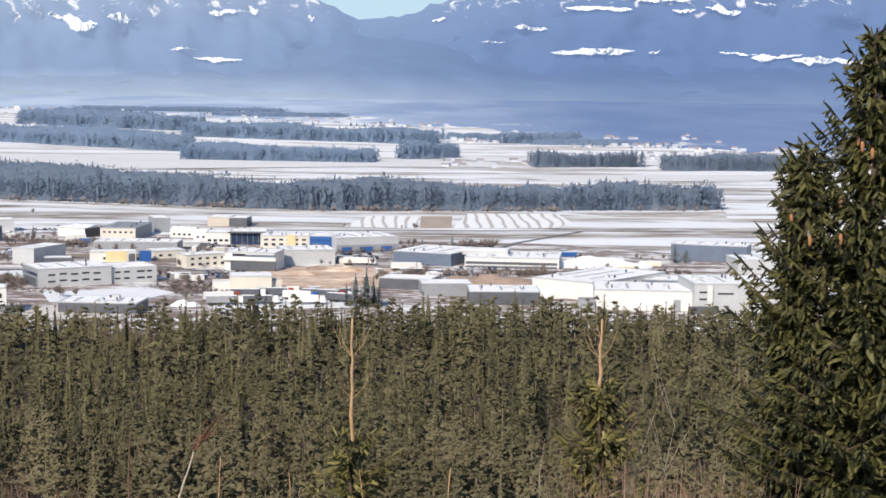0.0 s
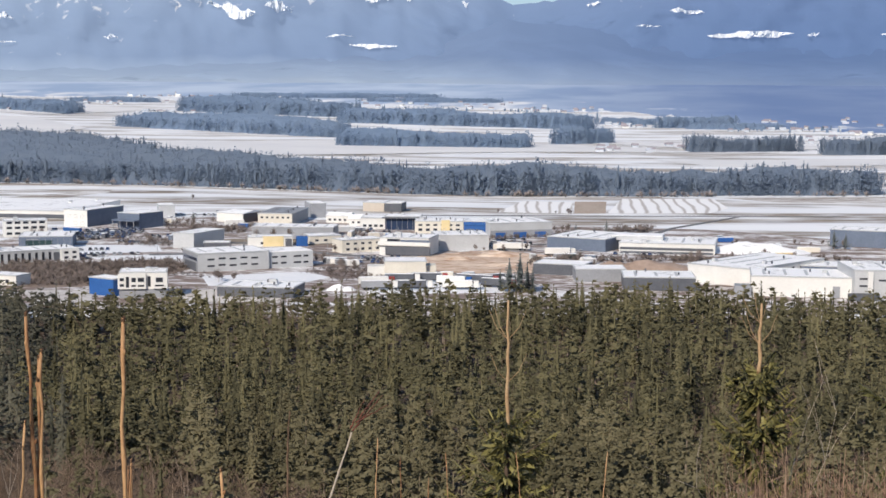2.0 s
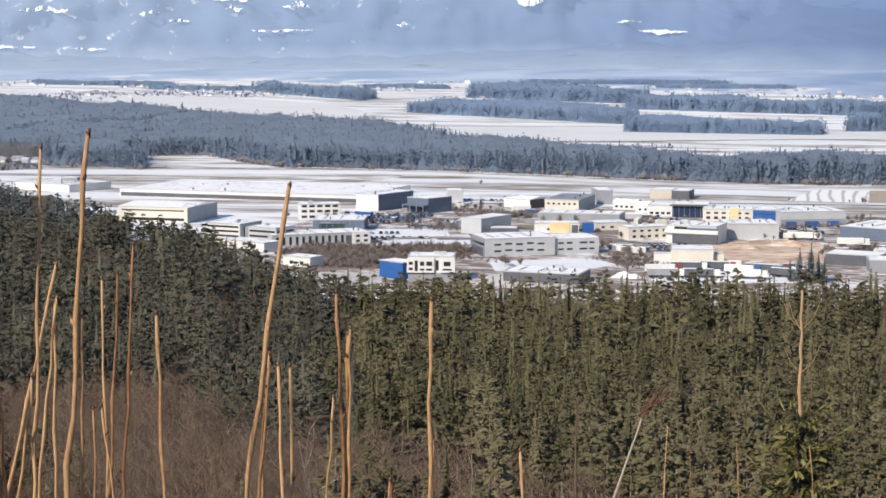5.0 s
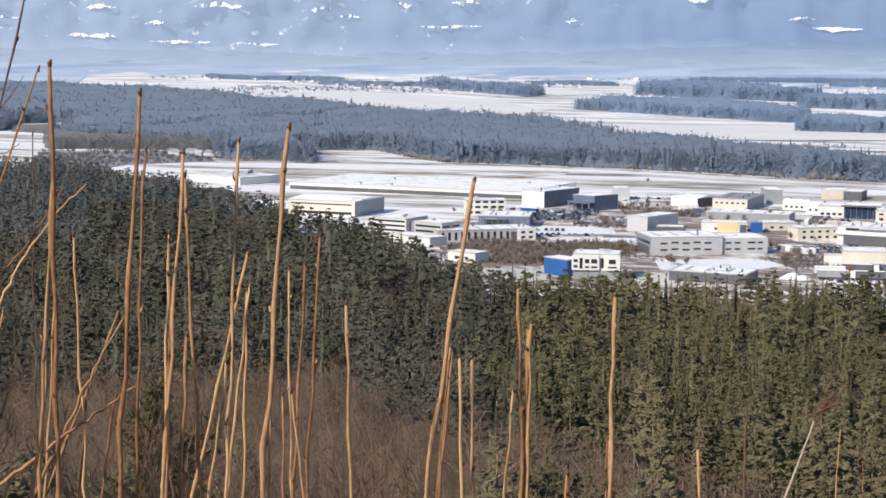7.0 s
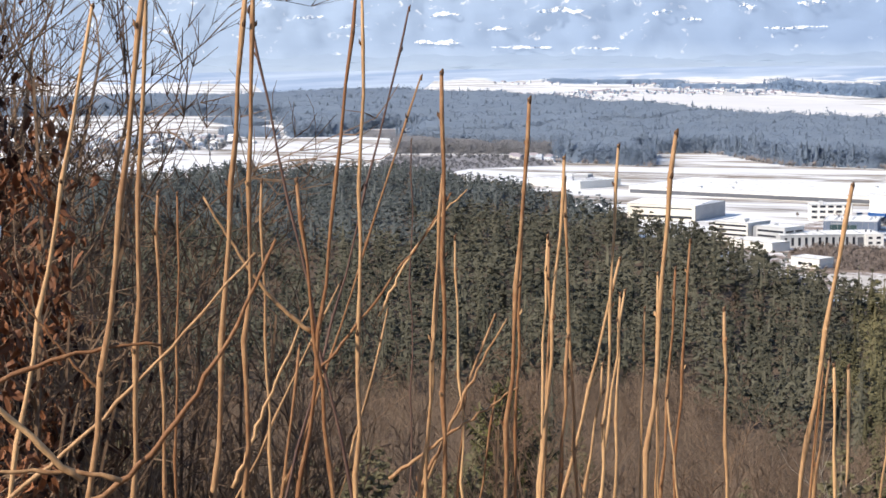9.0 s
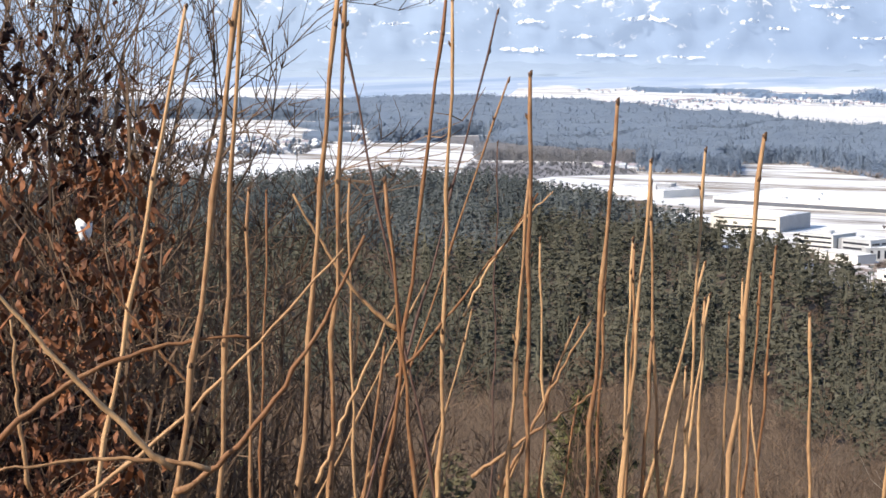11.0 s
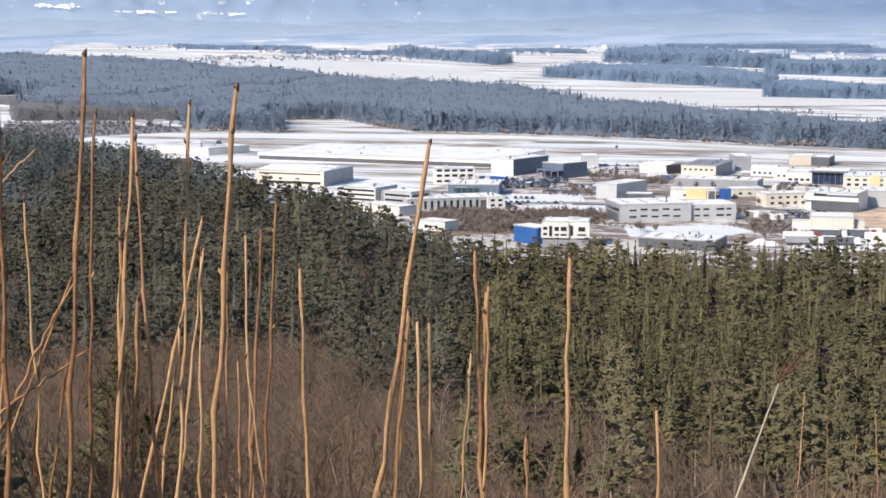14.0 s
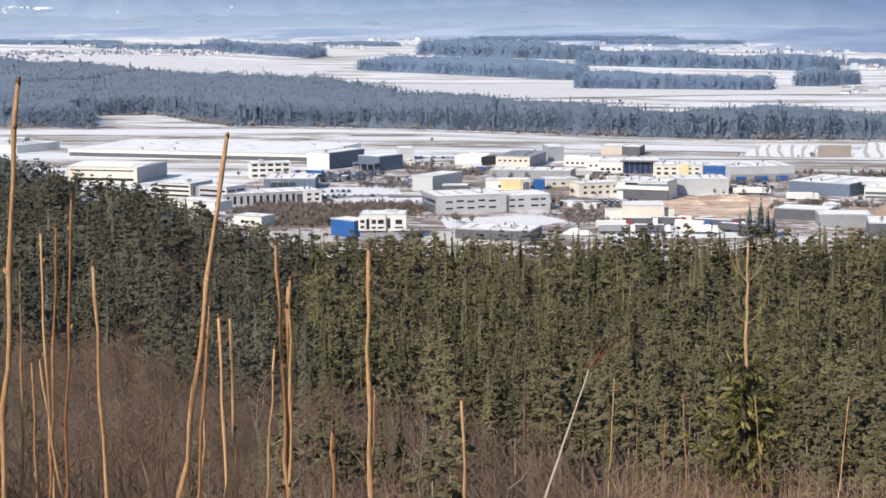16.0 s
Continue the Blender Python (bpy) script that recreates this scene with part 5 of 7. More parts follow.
building("dark_hall", "slate-blue hall partly hidden by conifers", "hall", 128, 915, -18, 42, 20, 9, M_SLATE)
building("white_hall", "pale office hall at the back of the estate", "hall", 154, 850, 4, 22, 26, 7, M_LIGHTGREY, (("front", 5, 2.0, 2.2, 1.2),))
b = building("cream_hall", "cream windowless hall beside the lorry yard", "hall", -97.2, 748.6, 8, 19.3, 16, 7, M_CREAM)
for u in (0.2, 9.5, 18.6):
    part("pilaster", boxes((u, -0.25, 0, u + 0.5, -0.004, 6.8)), M_CREAM, b)
part("annex", boxes((-8, 2, -0.2, -0.005, 12, 4.6), bevel=0.05), M_WHITE, b)
part("annex", boxes((19.305, 3, -0.2, 24, 12, 5.0), bevel=0.05), M_CREAM, b)
b = building("logistics_hall", "huge low logistics hall with a snow-white roof", "hall", -511, 1024, -4, 178, 92, 5.0, M_WHITE, plant=6)
# dark strip laid on the wall as the front's shadow band
part("shadow_gap", boxes((1, -0.3, 0.5, 177, -0.004, 3.0)), M_DARK, b, "dark band of loading doors")
# right wall coloured grey because it faces away from the sun
b = building("logistics_hall", "large hall with a cream front and grey side", "hall", -433.3, 866, -2, 44, 40, 9, M_CREAM, right=M_GREY, roof=1.4)
window(b, "front", 2, 1.2, 40, 1.6, 44, 40)
window(b, "front", 2, 6.6, 40, 0.8, 44, 40)
building("white_hall", "white flat hall behind the woods", "hall", -613.6, 1062, -20, 58, 40, 5.0, M_WHITE)
building("grey_hall", "grey cubic block behind the woods", "hall", -583.2, 1075, 10, 12, 12, 7.5, M_GREY)
building("beige_office", "beige two-storey office with small dark windows", "office building", -131.8, 843.2, 34.7, 23.9, 12.0, 6.6, M_CREAM, (("front", 5, 1.2, 2.0, 1.4), ("front", 5, 4.2, 2.0, 1.2)), plant=2)
building("white_house", "white gabled building beside a snowy roof", "house", -151.5, 996, 8, 8.5, 12, 4.2, M_WHITE, (("front", 2, 1.4, 1.6, 1.3),), roof=2.4)
building("slate_hall", "slate-blue hall behind the white production halls", "hall", 91.5, 764, -8, 34, 22, 6.2, M_SLATE, (("front", 4, 3.2, 3.0, 1.1),))
building("cream_hall", "low cream hall behind the workshop", "hall", -156.3, 885.2, 26.9, 18.2, 14.0, 4.2, M_CREAM, (("front", 3, 1.4, 2.0, 1.2),))

# ---------------------------------------------------------------- ground of the estate


def furrows():
    """Snow with thin rows of bare earth running up the field."""
    m, n, l, bsdf = nodes_of("snow_with_furrows")
    geo = n.new("ShaderNodeNewGeometry")
    mp = n.new("ShaderNodeMapping")
    mp.inputs["Scale"].default_value = (1.0, 0.22, 0.0)
    l.new(geo.outputs["Position"], mp.inputs["Vector"])
    w = n.new("ShaderNodeTexWave")
    w.wave_type, w.bands_direction = "BANDS", "X"
    w.inputs["Scale"].default_value, w.inputs["Distortion"].default_value = 0.038, 9.0
    w.inputs["Detail"].default_value, w.inputs["Detail Scale"].default_value = 3.0, 0.5
    l.new(mp.outputs["Vector"], w.inputs["Vector"])
    r = n.new("ShaderNodeValToRGB")
    r.color_ramp.elements[0].position, r.color_ramp.elements[1].position = 0.0, 0.32
    r.color_ramp.elements[0].color, r.color_ramp.elements[1].color = (0.50, 0.46, 0.43, 1), (0.90, 0.89, 0.88, 1)
    l.new(w.outputs["Fac"], r.inputs["Fac"])
    l.new(r.outputs["Color"], bsdf.inputs["Base Color"])
    bsdf.inputs["Roughness"].default_value = 0.9
    return m


M_STRIPE = furrows()
sheet("yard_ground", "grey asphalt yards and brown verges with melting snow", "yard", coat("yard_cover", (0.23, 0.175, 0.15), (0.80, 0.79, 0.79), 0.06, 0.9, fine=5, stretch=(0.5, 1.3, 1), edges=(0.47, 0.57)), 0.06,
      (-319, 960), (-250, 1040), (70, 1000), (165, 930), (190, 700), (68, 640), (-172, 600), (-300, 680), (-338, 807))
sheet("building_site", "orange-brown bare earth of a building site", "ground", M_DIRT, 0.14, (-92, 838), (-56, 868), (-20, 846), (-14, 812), (-24, 772), (-60, 766), (-84, 778))
sheet("brush_ground", "brown scrub ground beside the offices", "ground", M_BRUSH, 0.14, (-283, 790), (-254, 782), (-216, 800), (-190, 780), (-203, 720), (-225, 695), (-255, 690), (-290, 745))
sheet("scrub_strip", "brown scrub strip between the halls", "ground", M_BRUSH, 0.15, (40, 852), (118, 850), (114, 826), (38, 822))
sheet("snowy_yard", "snow-covered yard with tyre tracks", "yard", M_SNOW, 0.15, (-181, 739), (-137, 762), (-122, 744), (-130, 722), (-170, 706))
sheet("snowy_yard", "snow-covered yard among the halls", "yard", M_SNOW, 0.15, (-285, 862), (-238, 872), (-226, 838), (-262, 822), (-285, 836))
sheet("snowy_yard", "snow-covered yard beside the scrub", "yard", M_SNOW, 0.16, (-262, 812), (-214, 826), (-200, 806), (-246, 796))
sheet("pale_yard", "pale gravel yard at the edge of the woods", "yard", coat("pale_gravel", (0.40, 0.36, 0.32), (0.72, 0.70, 0.68), 0.05, 0.9), 0.16, (-246, 682), (-217, 686), (-205, 650), (-226, 640))
sheet("pale_yard", "pale snow-dusted yard beside the office", "yard", coat("snow_dusted_gravel", (0.52, 0.47, 0.42), (0.80, 0.78, 0.76), 0.05, 0.9), 0.16, (-176, 690), (-150, 700), (-120, 690), (-130, 660), (-170, 655))
sheet("lorry_yard", "snow-covered lorry yard", "yard", M_SNOW, 0.15, (-104, 742), (-42, 752), (-36, 700), (-96, 690))
sheet("striped_field", "snowy field with furrow lines", "field", M_STRIPE, 0.16, (-67, 1104), (-16, 1102), (-18, 1197), (-54, 1202))
sheet("stubble_field", "pale brown stubble field free of snow", "field", coat("pale_stubble", (0.34, 0.27, 0.21), (0.52, 0.43, 0.36), 0.05, 0.95, fine=7, stretch=(1.8, 0.5, 1)), 0.16, (-15, 1102), (6, 1106), (7, 1206), (-16, 1203))
sheet("striped_field", "snowy field with curved furrow lines", "field", M_STRIPE, 0.16, (7, 1106), (76, 1116), (92, 1160), (87, 1245), (19, 1235))
sheet("stubble_field", "dull snow-streaked brown field along the woods", "field", M_STREAK, 0.14, (95, 1255), (222, 1285), (212, 1222), (133, 1219))
sheet("stubble_field", "snow-streaked brown margin along the forest belt", "field", M_STREAK, 0.14, (-512, 1328), (-364, 1320), (-221, 1276), (-94, 1240), (49, 1257), (49, 1246), (-94, 1226), (-221, 1262), (-364, 1300), (-512, 1308))
sheet("stubble_field", "narrow snow-streaked brown field strip", "field", M_STREAK, 0.14, (-440, 1152), (-430, 1190), (-382, 1266), (-376, 1240), (-402, 1160))
sheet("stubble_field", "snow-streaked brown field strip in the snow", "field", M_STREAK, 0.14, (-633, 1185), (-520, 1222), (-430, 1230), (-493, 1196), (-602, 1160))
# scrub colour here includes the haze of distance
sheet("scrub_ground", "grey-brown scrub ground along the leafless wood", "ground", coat("hazy_scrub", (0.225, 0.225, 0.245), (0.33, 0.315, 0.325), 0.03, 0.95, fine=8, stretch=(0.6, 1.6, 1)), 0.15, *OPEN_SCRUB)
sheet("road", "straight dark country road", "road", M_ASPHALT, 0.2, (-319, 1052), (160, 1104), (160, 1099), (-319, 1047))
sheet("road", "dark farm track", "road", M_ASPHALT, 0.2, (26, 951), (44, 1005), (90, 1089), (94, 1088), (48, 1004), (30, 950))
sheet("road", "estate street between the halls", "road", M_ASPHALT, 0.2, (-250, 884), (-60, 902), (20, 905), (20, 899), (-60, 895), (-250, 876))
sheet("road", "estate street beside the offices", "road", M_ASPHALT, 0.2, (-230, 826), (-150, 850), (-88, 816), (-86, 810), (-150, 842), (-228, 819))
sheet("meadow", "dull brown verge around the halls", "ground", M_MEADOW, 0.13, (-210, 905), (-100, 925), (-60, 915), (-110, 880), (-200, 880))

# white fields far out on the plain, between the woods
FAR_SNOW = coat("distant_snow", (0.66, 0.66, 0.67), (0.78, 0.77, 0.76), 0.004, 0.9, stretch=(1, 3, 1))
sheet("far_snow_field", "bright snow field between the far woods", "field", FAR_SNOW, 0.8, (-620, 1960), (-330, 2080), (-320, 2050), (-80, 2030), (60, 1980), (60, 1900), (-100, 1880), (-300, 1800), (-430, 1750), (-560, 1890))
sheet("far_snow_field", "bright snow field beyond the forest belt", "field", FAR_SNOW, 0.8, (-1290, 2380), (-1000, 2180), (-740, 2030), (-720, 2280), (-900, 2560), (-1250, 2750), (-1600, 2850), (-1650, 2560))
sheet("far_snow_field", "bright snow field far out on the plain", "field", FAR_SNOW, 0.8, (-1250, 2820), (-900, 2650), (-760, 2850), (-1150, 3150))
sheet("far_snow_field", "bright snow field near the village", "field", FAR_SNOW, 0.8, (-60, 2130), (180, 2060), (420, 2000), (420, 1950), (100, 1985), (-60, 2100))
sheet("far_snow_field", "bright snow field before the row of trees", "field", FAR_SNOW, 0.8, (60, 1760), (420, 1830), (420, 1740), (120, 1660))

# ---------------------------------------------------------------- vehicles


def wheel(parent, x, y, r, w):
    bm = bmesh.new()
    bmesh.ops.create_cone(bm, cap_ends=True, segments=10, radius1=r, radius2=r, depth=w, matrix=pose(x, y, r, 90))
    return part("wheel", bm, M_TYRE, parent)


def car(label, material):
    c = thing("car", pose(0, 0, 0), label, "car", "parked cars")
    bm = boxes((-2.1, -0.88, 0.35, 2.1, 0.88, 0.95), bevel=0.12)
    part("body", bm, material, c)
    bm = bmesh.new()
    lo = [(-1.7, -0.8, 0.95), (1.1, -0.8, 0.95), (1.1, 0.8, 0.95), (-1.7, 0.8, 0.95)]
    hi = [(-1.3, -0.66, 1.45), (0.4, -0.66, 1.45), (0.4, 0.66, 1.45), (-1.3, 0.66, 1.45)]
    v = [bm.verts.new(p) for p in lo + hi]
    for f in ((0, 1, 5, 4), (1, 2, 6, 5), (2, 3, 7, 6), (3, 0, 4, 7), (4, 5, 6, 7)):
        bm.faces.new([v[i] for i in f])
    part("cabin", bm, M_GLASS, c, "dark glazed cabin")
    part("roof", boxes((-1.28, -0.64, 1.452, 0.38, 0.64, 1.50)), material, c)
    for x in (-1.35, 1.35):
        for y in (-0.8, 0.8):
            wheel(c, x, y, 0.33, 0.2)
    return c


M_CARS = [coat("car_paint_white", (0.6, 0.6, 0.6), (0.7, 0.7, 0.7), 1, 0.3, spec=0.5), coat("car_paint_dark", (0.02, 0.022, 0.03), (0.05, 0.05, 0.06), 1, 0.3, spec=0.5),
          coat("car_paint_blue", (0.03, 0.07, 0.18), (0.05, 0.1, 0.25), 1, 0.3, spec=0.5), coat("car_paint_silver", (0.3, 0.31, 0.32), (0.4, 0.41, 0.42), 1, 0.3, spec=0.5)]
CARS = [car("white parked car on a yard", M_CARS[0]), car("dark parked car on a yard", M_CARS[1]), car("blue parked car on a yard", M_CARS[2]), car("silver parked car on a yard", M_CARS[3])]
kc = random.Random(5)


def park(x, y, ang, count, gap=3.0, rows=1):
    """Rows of parked cars side by side along a line."""
    for r in range(rows):
        for i in range(count):
            if kc.random() < 0.8:
                a = radians(ang)
                px, py = x + math.cos(a) * gap * i - math.sin(a) * 7 * r, y + math.sin(a) * gap * i + math.cos(a) * 7 * r
                copy_thing(kc.choice(CARS), pose(px, py, 0.2, 0, 0, ang + 90 + kc.uniform(-4, 4)))


for i, c in enumerate(CARS):
    c.matrix_world = pose(-262 + 4 * i, 880 - i, 0.2, 0, 0, 70)
park(-306, 884, 20, 11, rows=2)
park(-296, 897, 14, 12, rows=5)
park(-286, 930, 8, 9, rows=2)
park(-279, 843, -40, 5)
park(-262, 806, 28, 6, rows=2)
park(-246, 818, 25, 5)
park(-276, 1048, 6, 10)
park(-255, 1074, 0, 8)
park(-60, 900, 4, 9)
park(-20, 862, 6, 6)
park(-118, 822, 10, 7)
park(-158, 968, 2, 9)
park(-292, 926, 28, 11, rows=3)
park(-252, 905, 24, 7, rows=2)
park(-128, 800, 6, 8)
park(-120, 812, 6, 7)
park(-60, 880, 6, 8)
park(-205, 1000, 0, 1)
park(-178, 985, -6, 7)
park(-142, 952, 4, 8)
park(-160, 706, 8, 4)
park(-60, 912, 24, 8)
park(60, 742, -4, 5)
park(118, 688, 4, 6)
park(10, 856, -6, 12)
park(-268, 838, 12, 5)


def lorry(label, cab, box_material, x, y, ang):
    t = thing("lorry", pose(x, y, 0.18, 0, 0, ang), label, "lorry", "lorries in the yard")
    part("trailer", boxes((-8.5, -1.25, 1.1, 4.6, 1.25, 4.0), bevel=0.06), box_material, t)
    part("chassis", boxes((-8.4, -1.0, 0.7, 7.2, 1.0, 1.095)), M_TYRE, t)
    part("cab", boxes((5.1, -1.22, 0.9, 7.4, 1.22, 3.9), bevel=0.18), cab, t)
    part("windscreen", boxes((7.405, -1.05, 2.3, 7.45, 1.05, 3.3)), M_GLASS, t)
    part("snow_cover", boxes((-8.4, -1.2, 4.004, 4.5, 1.2, 4.12)), M_ROOF_SNOW, t, "snow lying on the trailer")
    for wx in (-7, -5.7, -4.4, 3.8, 6.3):
        for wy in (-1.0, 1.0):
            wheel(t, wx, wy, 0.5, 0.35)


lorry("lorry with a white trailer and a red cab", M_RED, M_WHITE, -96, 716, 20)
lorry("lorry with a dark trailer and a white cab", M_WHITE, M_DARK, -86, 728, 8)
lorry("lorry with a dark trailer", M_WHITE, M_DARK, -78, 706, 8)
lorry("lorry with a dark trailer and a red cab", M_RED, M_DARK, -74, 733, 6)
lorry("lorry with a grey trailer", M_WHITE, M_GREY, -93, 703, 14)
lorry("lorry with a white trailer", M_BLUE, M_WHITE, -62, 722, -10)
lorry("lorry with a dark trailer and a red cab", M_RED, M_DARK, -50, 728, -18)
lorry("lorry with a dark trailer and a red cab", M_RED, M_DARK, -42, 716, -20)
lorry("lorry with a white trailer", M_WHITE, M_WHITE, -58, 708, 4)
lorry("lorry with a white trailer", M_WHITE, M_WHITE, -44, 868, 4)
lorry("lorry with a white trailer beside the building site", M_WHITE, M_WHITE, -18, 846, 8)
lorry("lorry with a white trailer", M_WHITE, M_WHITE, -70, 872, 4)


def heap(x, y, sx, sy, h, material, label, seed):
    """A mound of tipped earth."""
    verts, faces, n = [], [], 14
    for i in range(n + 1):
        for j in range(n + 1):
            u, v = 2 * i / n - 1, 2 * j / n - 1
            r = math.hypot(u, v)
            z = h * max(0, 1 - r * r) * (0.75 + 0.6 * noise.noise((u * 2.5, v * 2.5, seed))) - 0.15
            verts.append((sx * u, sy * v, z))
    for i in range(n):
        for j in range(n):
            a = i * (n + 1) + j
            faces.append((a, a + n + 1, a + n + 2, a + 1))
    ob = solid("earth_heap", verts, faces, material, smooth=True)
    ob.matrix_world = pose(x, y, 0.05)
    return tagged(ob, label, "heap", "heaps of earth")


heap(28, 790, 22, 12, 6.0, M_HEAP, "large brown heap of earth behind a hall", 1)
heap(8, 800, 9, 8, 3.5, M_HEAP, "brown heap of earth", 2)
heap(-50, 842, 14, 7, 2.6, M_DIRT, "orange heap of tipped earth", 3)
heap(-70, 824, 9, 6, 2.2, M_DIRT, "orange heap of tipped earth", 4)
heap(-46, 800, 12, 6, 1.6, M_DIRT, "low orange heap of earth", 5)
heap(-64, 850, 8, 5, 1.8, M_HEAP, "brown heap of earth", 6)
heap(-110, 700, 7, 5, 3.0, M_ROOF_SNOW, "white heap of cleared snow on a yard", 7)
heap(-84, 743, 9, 4, 3.2, M_ROOF_SNOW, "long heap of cleared snow", 8)
heap(-47, 744, 9, 4, 2.4, M_ROOF_SNOW, "long heap of cleared snow", 9)
heap(84, 878, 30, 14, 6.0, M_ROOF_SNOW, "snow-covered mound of earth behind the halls", 10)



def container(label, material, x, y, ang, length=6.0):
    """A ribbed steel container."""
    c = thing("container", pose(x, y, 0.16, 0, 0, ang), label, "container", "containers and sheds on the yards")
    bm = boxes((0, 0, 0, length, 2.4, 2.6), bevel=0.04)
    part("body", bm, material, c)
    for i in range(int(length / 0.75)):
        part("rib", boxes((0.3 + 0.75 * i, -0.06, 0.15, 0.5 + 0.75 * i, -0.004, 2.45)), material, c)
    part("snow_cover", boxes((0.1, 0.1, 2.604, length - 0.1, 2.3, 2.75)), M_ROOF_SNOW, c, "snow lying on the container")


kb = random.Random(19)
for x, y, n, sx, sy in ((-285, 905, 9, 30, 14), (-225, 895, 6, 14, 10), (-150, 960, 6, 30, 8), (-205, 965, 6, 24, 10), (-120, 925, 6, 24, 5), (-60, 880, 6, 26, 8), (-15, 820, 6, 20, 12), (-130, 790, 6, 16, 10), (-60, 745, 4, 22, 4), (-255, 1000, 6, 30, 14), (30, 930, 6, 40, 12), (-330, 930, 5, 20, 10), (100, 880, 5, 24, 14)):
    for i in range(n):
        mat = kb.choice((M_WHITE, M_GREY, M_LIGHTGREY, M_DARK, M_SLATE, M_CREAM, M_BLUE))
        container("steel container on a yard of the estate", mat, x + kb.uniform(-sx, sx), y + kb.uniform(-sy, sy), kb.choice((0, 14, -20, 30, 90)), kb.choice((3.0, 6.0, 6.0, 12.0)))


container("red steel container beside the white hall", M_RED, -221, 1019, 4, 12.0)
container("yellow steel container behind the halls", M_YELLOW, 92, 852, 0, 9.0)
container("green steel container on the building site", M_TEAL, -16, 830, 6, 6.0)
container("white steel container on the building site", M_WHITE, -52, 868, 2, 12.0)


def lamp_post(x, y):
    p = thing("street_lamp", pose(x, y, 0.1), "grey street lamp beside an estate road", "lamp", "street lamps")
    bm = bmesh.new()
    bmesh.ops.create_cone(bm, segments=8, radius1=0.12, radius2=0.07, depth=8.6, cap_ends=True, matrix=Matrix.Translation((0, 0, 4.2)))
    part("pole", bm, M_FRAME, p)
    part("arm", boxes((0, -0.05, 8.4, 1.4, 0.05, 8.5)), M_FRAME, p)
    part("lantern", boxes((1.0, -0.15, 8.25, 1.8, 0.15, 8.398)), M_LIGHTGREY, p)


for i in range(9):
    lamp_post(-240 + 26 * i, 890 + 1.4 * i)
for i in range(6):
    lamp_post(-225 + 22 * i, 824 + 4 * (i % 3))

# ---------------------------------------------------------------- trees of the estate
kt = random.Random(77)


def reversed_crown(k):
    """The twigs of a small leafless tree, raised on its trunk."""
    v, f = bush_points(k, 44)
    return [Vector((p.x * 0.75, p.y * 0.75, 0.25 + 0.75 * p.z)) for p in v], f


TOWN_BARE = [tree_kind("bare_tree", "leafless brown tree beside the halls", tuple(reversed_crown(kt)), M_SCRUB, "trees of the estate") for _ in range(3)]
TOWN_FIR = [tree_kind("conifer", "dark conifer beside the halls", crown_points(kt, "spruce", 90, 0.055), M_CONIFER_FAR, "trees of the estate") for _ in range(2)]


def plant(kinds, x, y, h):
    c = copy_thing(kinds[kt.randrange(len(kinds))], pose(x, y, 0, 0, 0, kt.uniform(0, 360)))
    wide = 2.6 if kinds is TOWN_FIR else 1.0
    c.scale = (h * wide, h * wide, h)


for i, t in enumerate(TOWN_BARE):
    t.matrix_world = pose(-190 + 9 * i, 905 + 2 * i, 0)
    t.scale = (7, 7, 7)
for i, t in enumerate(TOWN_FIR):
    t.matrix_world = pose(-37 + 4 * i, 702, 0)
    t.scale = ((15 - 2 * i) * 2.6, (15 - 2 * i) * 2.6, 15 - 2 * i)
for x, y, h in ((-32.5, 703, 17), (-41, 704, 10), (-27, 705, 11), (-29.5, 706, 13), (128, 900, 11), (134, 898, 9), (160, 880, 8), (168, 878, 7), (6, 968, 8), (-12, 970, 6), (-255, 1020, 6), (172, 878, 8)):
    plant(TOWN_FIR, x, y, h)
for x, y, n, sx, sy in ((-232, 880, 12, 14, 14), (-215, 935, 6, 20, 6), (-245, 985, 14, 16, 18), (-150, 800, 10, 20, 8), (-115, 775, 14, 16, 10), (-178, 775, 8, 14, 10),
                        (-120, 905, 8, 24, 6), (-10, 972, 16, 42, 5), (80, 840, 18, 36, 8), (120, 905, 8, 14, 6), (-150, 1060, 6, 30, 8), (40, 910, 14, 40, 4), (-165, 725, 8, 10, 5), (-205, 700, 10, 14, 8), (-270, 880, 14, 26, 10), (-195, 835, 10, 20, 6), (-130, 850, 8, 12, 6), (-60, 860, 10, 30, 6), (10, 815, 14, 24, 8), (-20, 790, 10, 20, 6), (95, 800, 12, 26, 8), (-150, 930, 10, 24, 5), (-185, 955, 10, 30, 5), (-330, 905, 8, 16, 8), (-240, 945, 12, 16, 10), (-300, 1180, 1, 40, 20), (-60, 1090, 6, 50, 5), (-225, 715, 14, 16, 12)):
    for i in range(n):
        if i % 3 != 1:
            plant(TOWN_BARE, x + kt.uniform(-sx, sx), y + kt.uniform(-sy, sy), kt.uniform(2.5, 6.5))

BUSHES = [bush_points(kt, 14) for _ in range(6)]
SCRUB = [(-283, 788), (-254, 780), (-216, 798), (-192, 778), (-205, 722), (-225, 698), (-252, 694), (-288, 745)]
places = [(x, y, -0.1, kt.uniform(2.0, 4.6), kt.uniform(1.0, 1.8)) for x, y in spots(kt, -290, -190, 690, 800, 3.4, lambda x, y: inside(x, y, SCRUB))]
grown("scrub", "leafless brown scrub on open ground", "scrub", M_SCRUB, BUSHES, places)


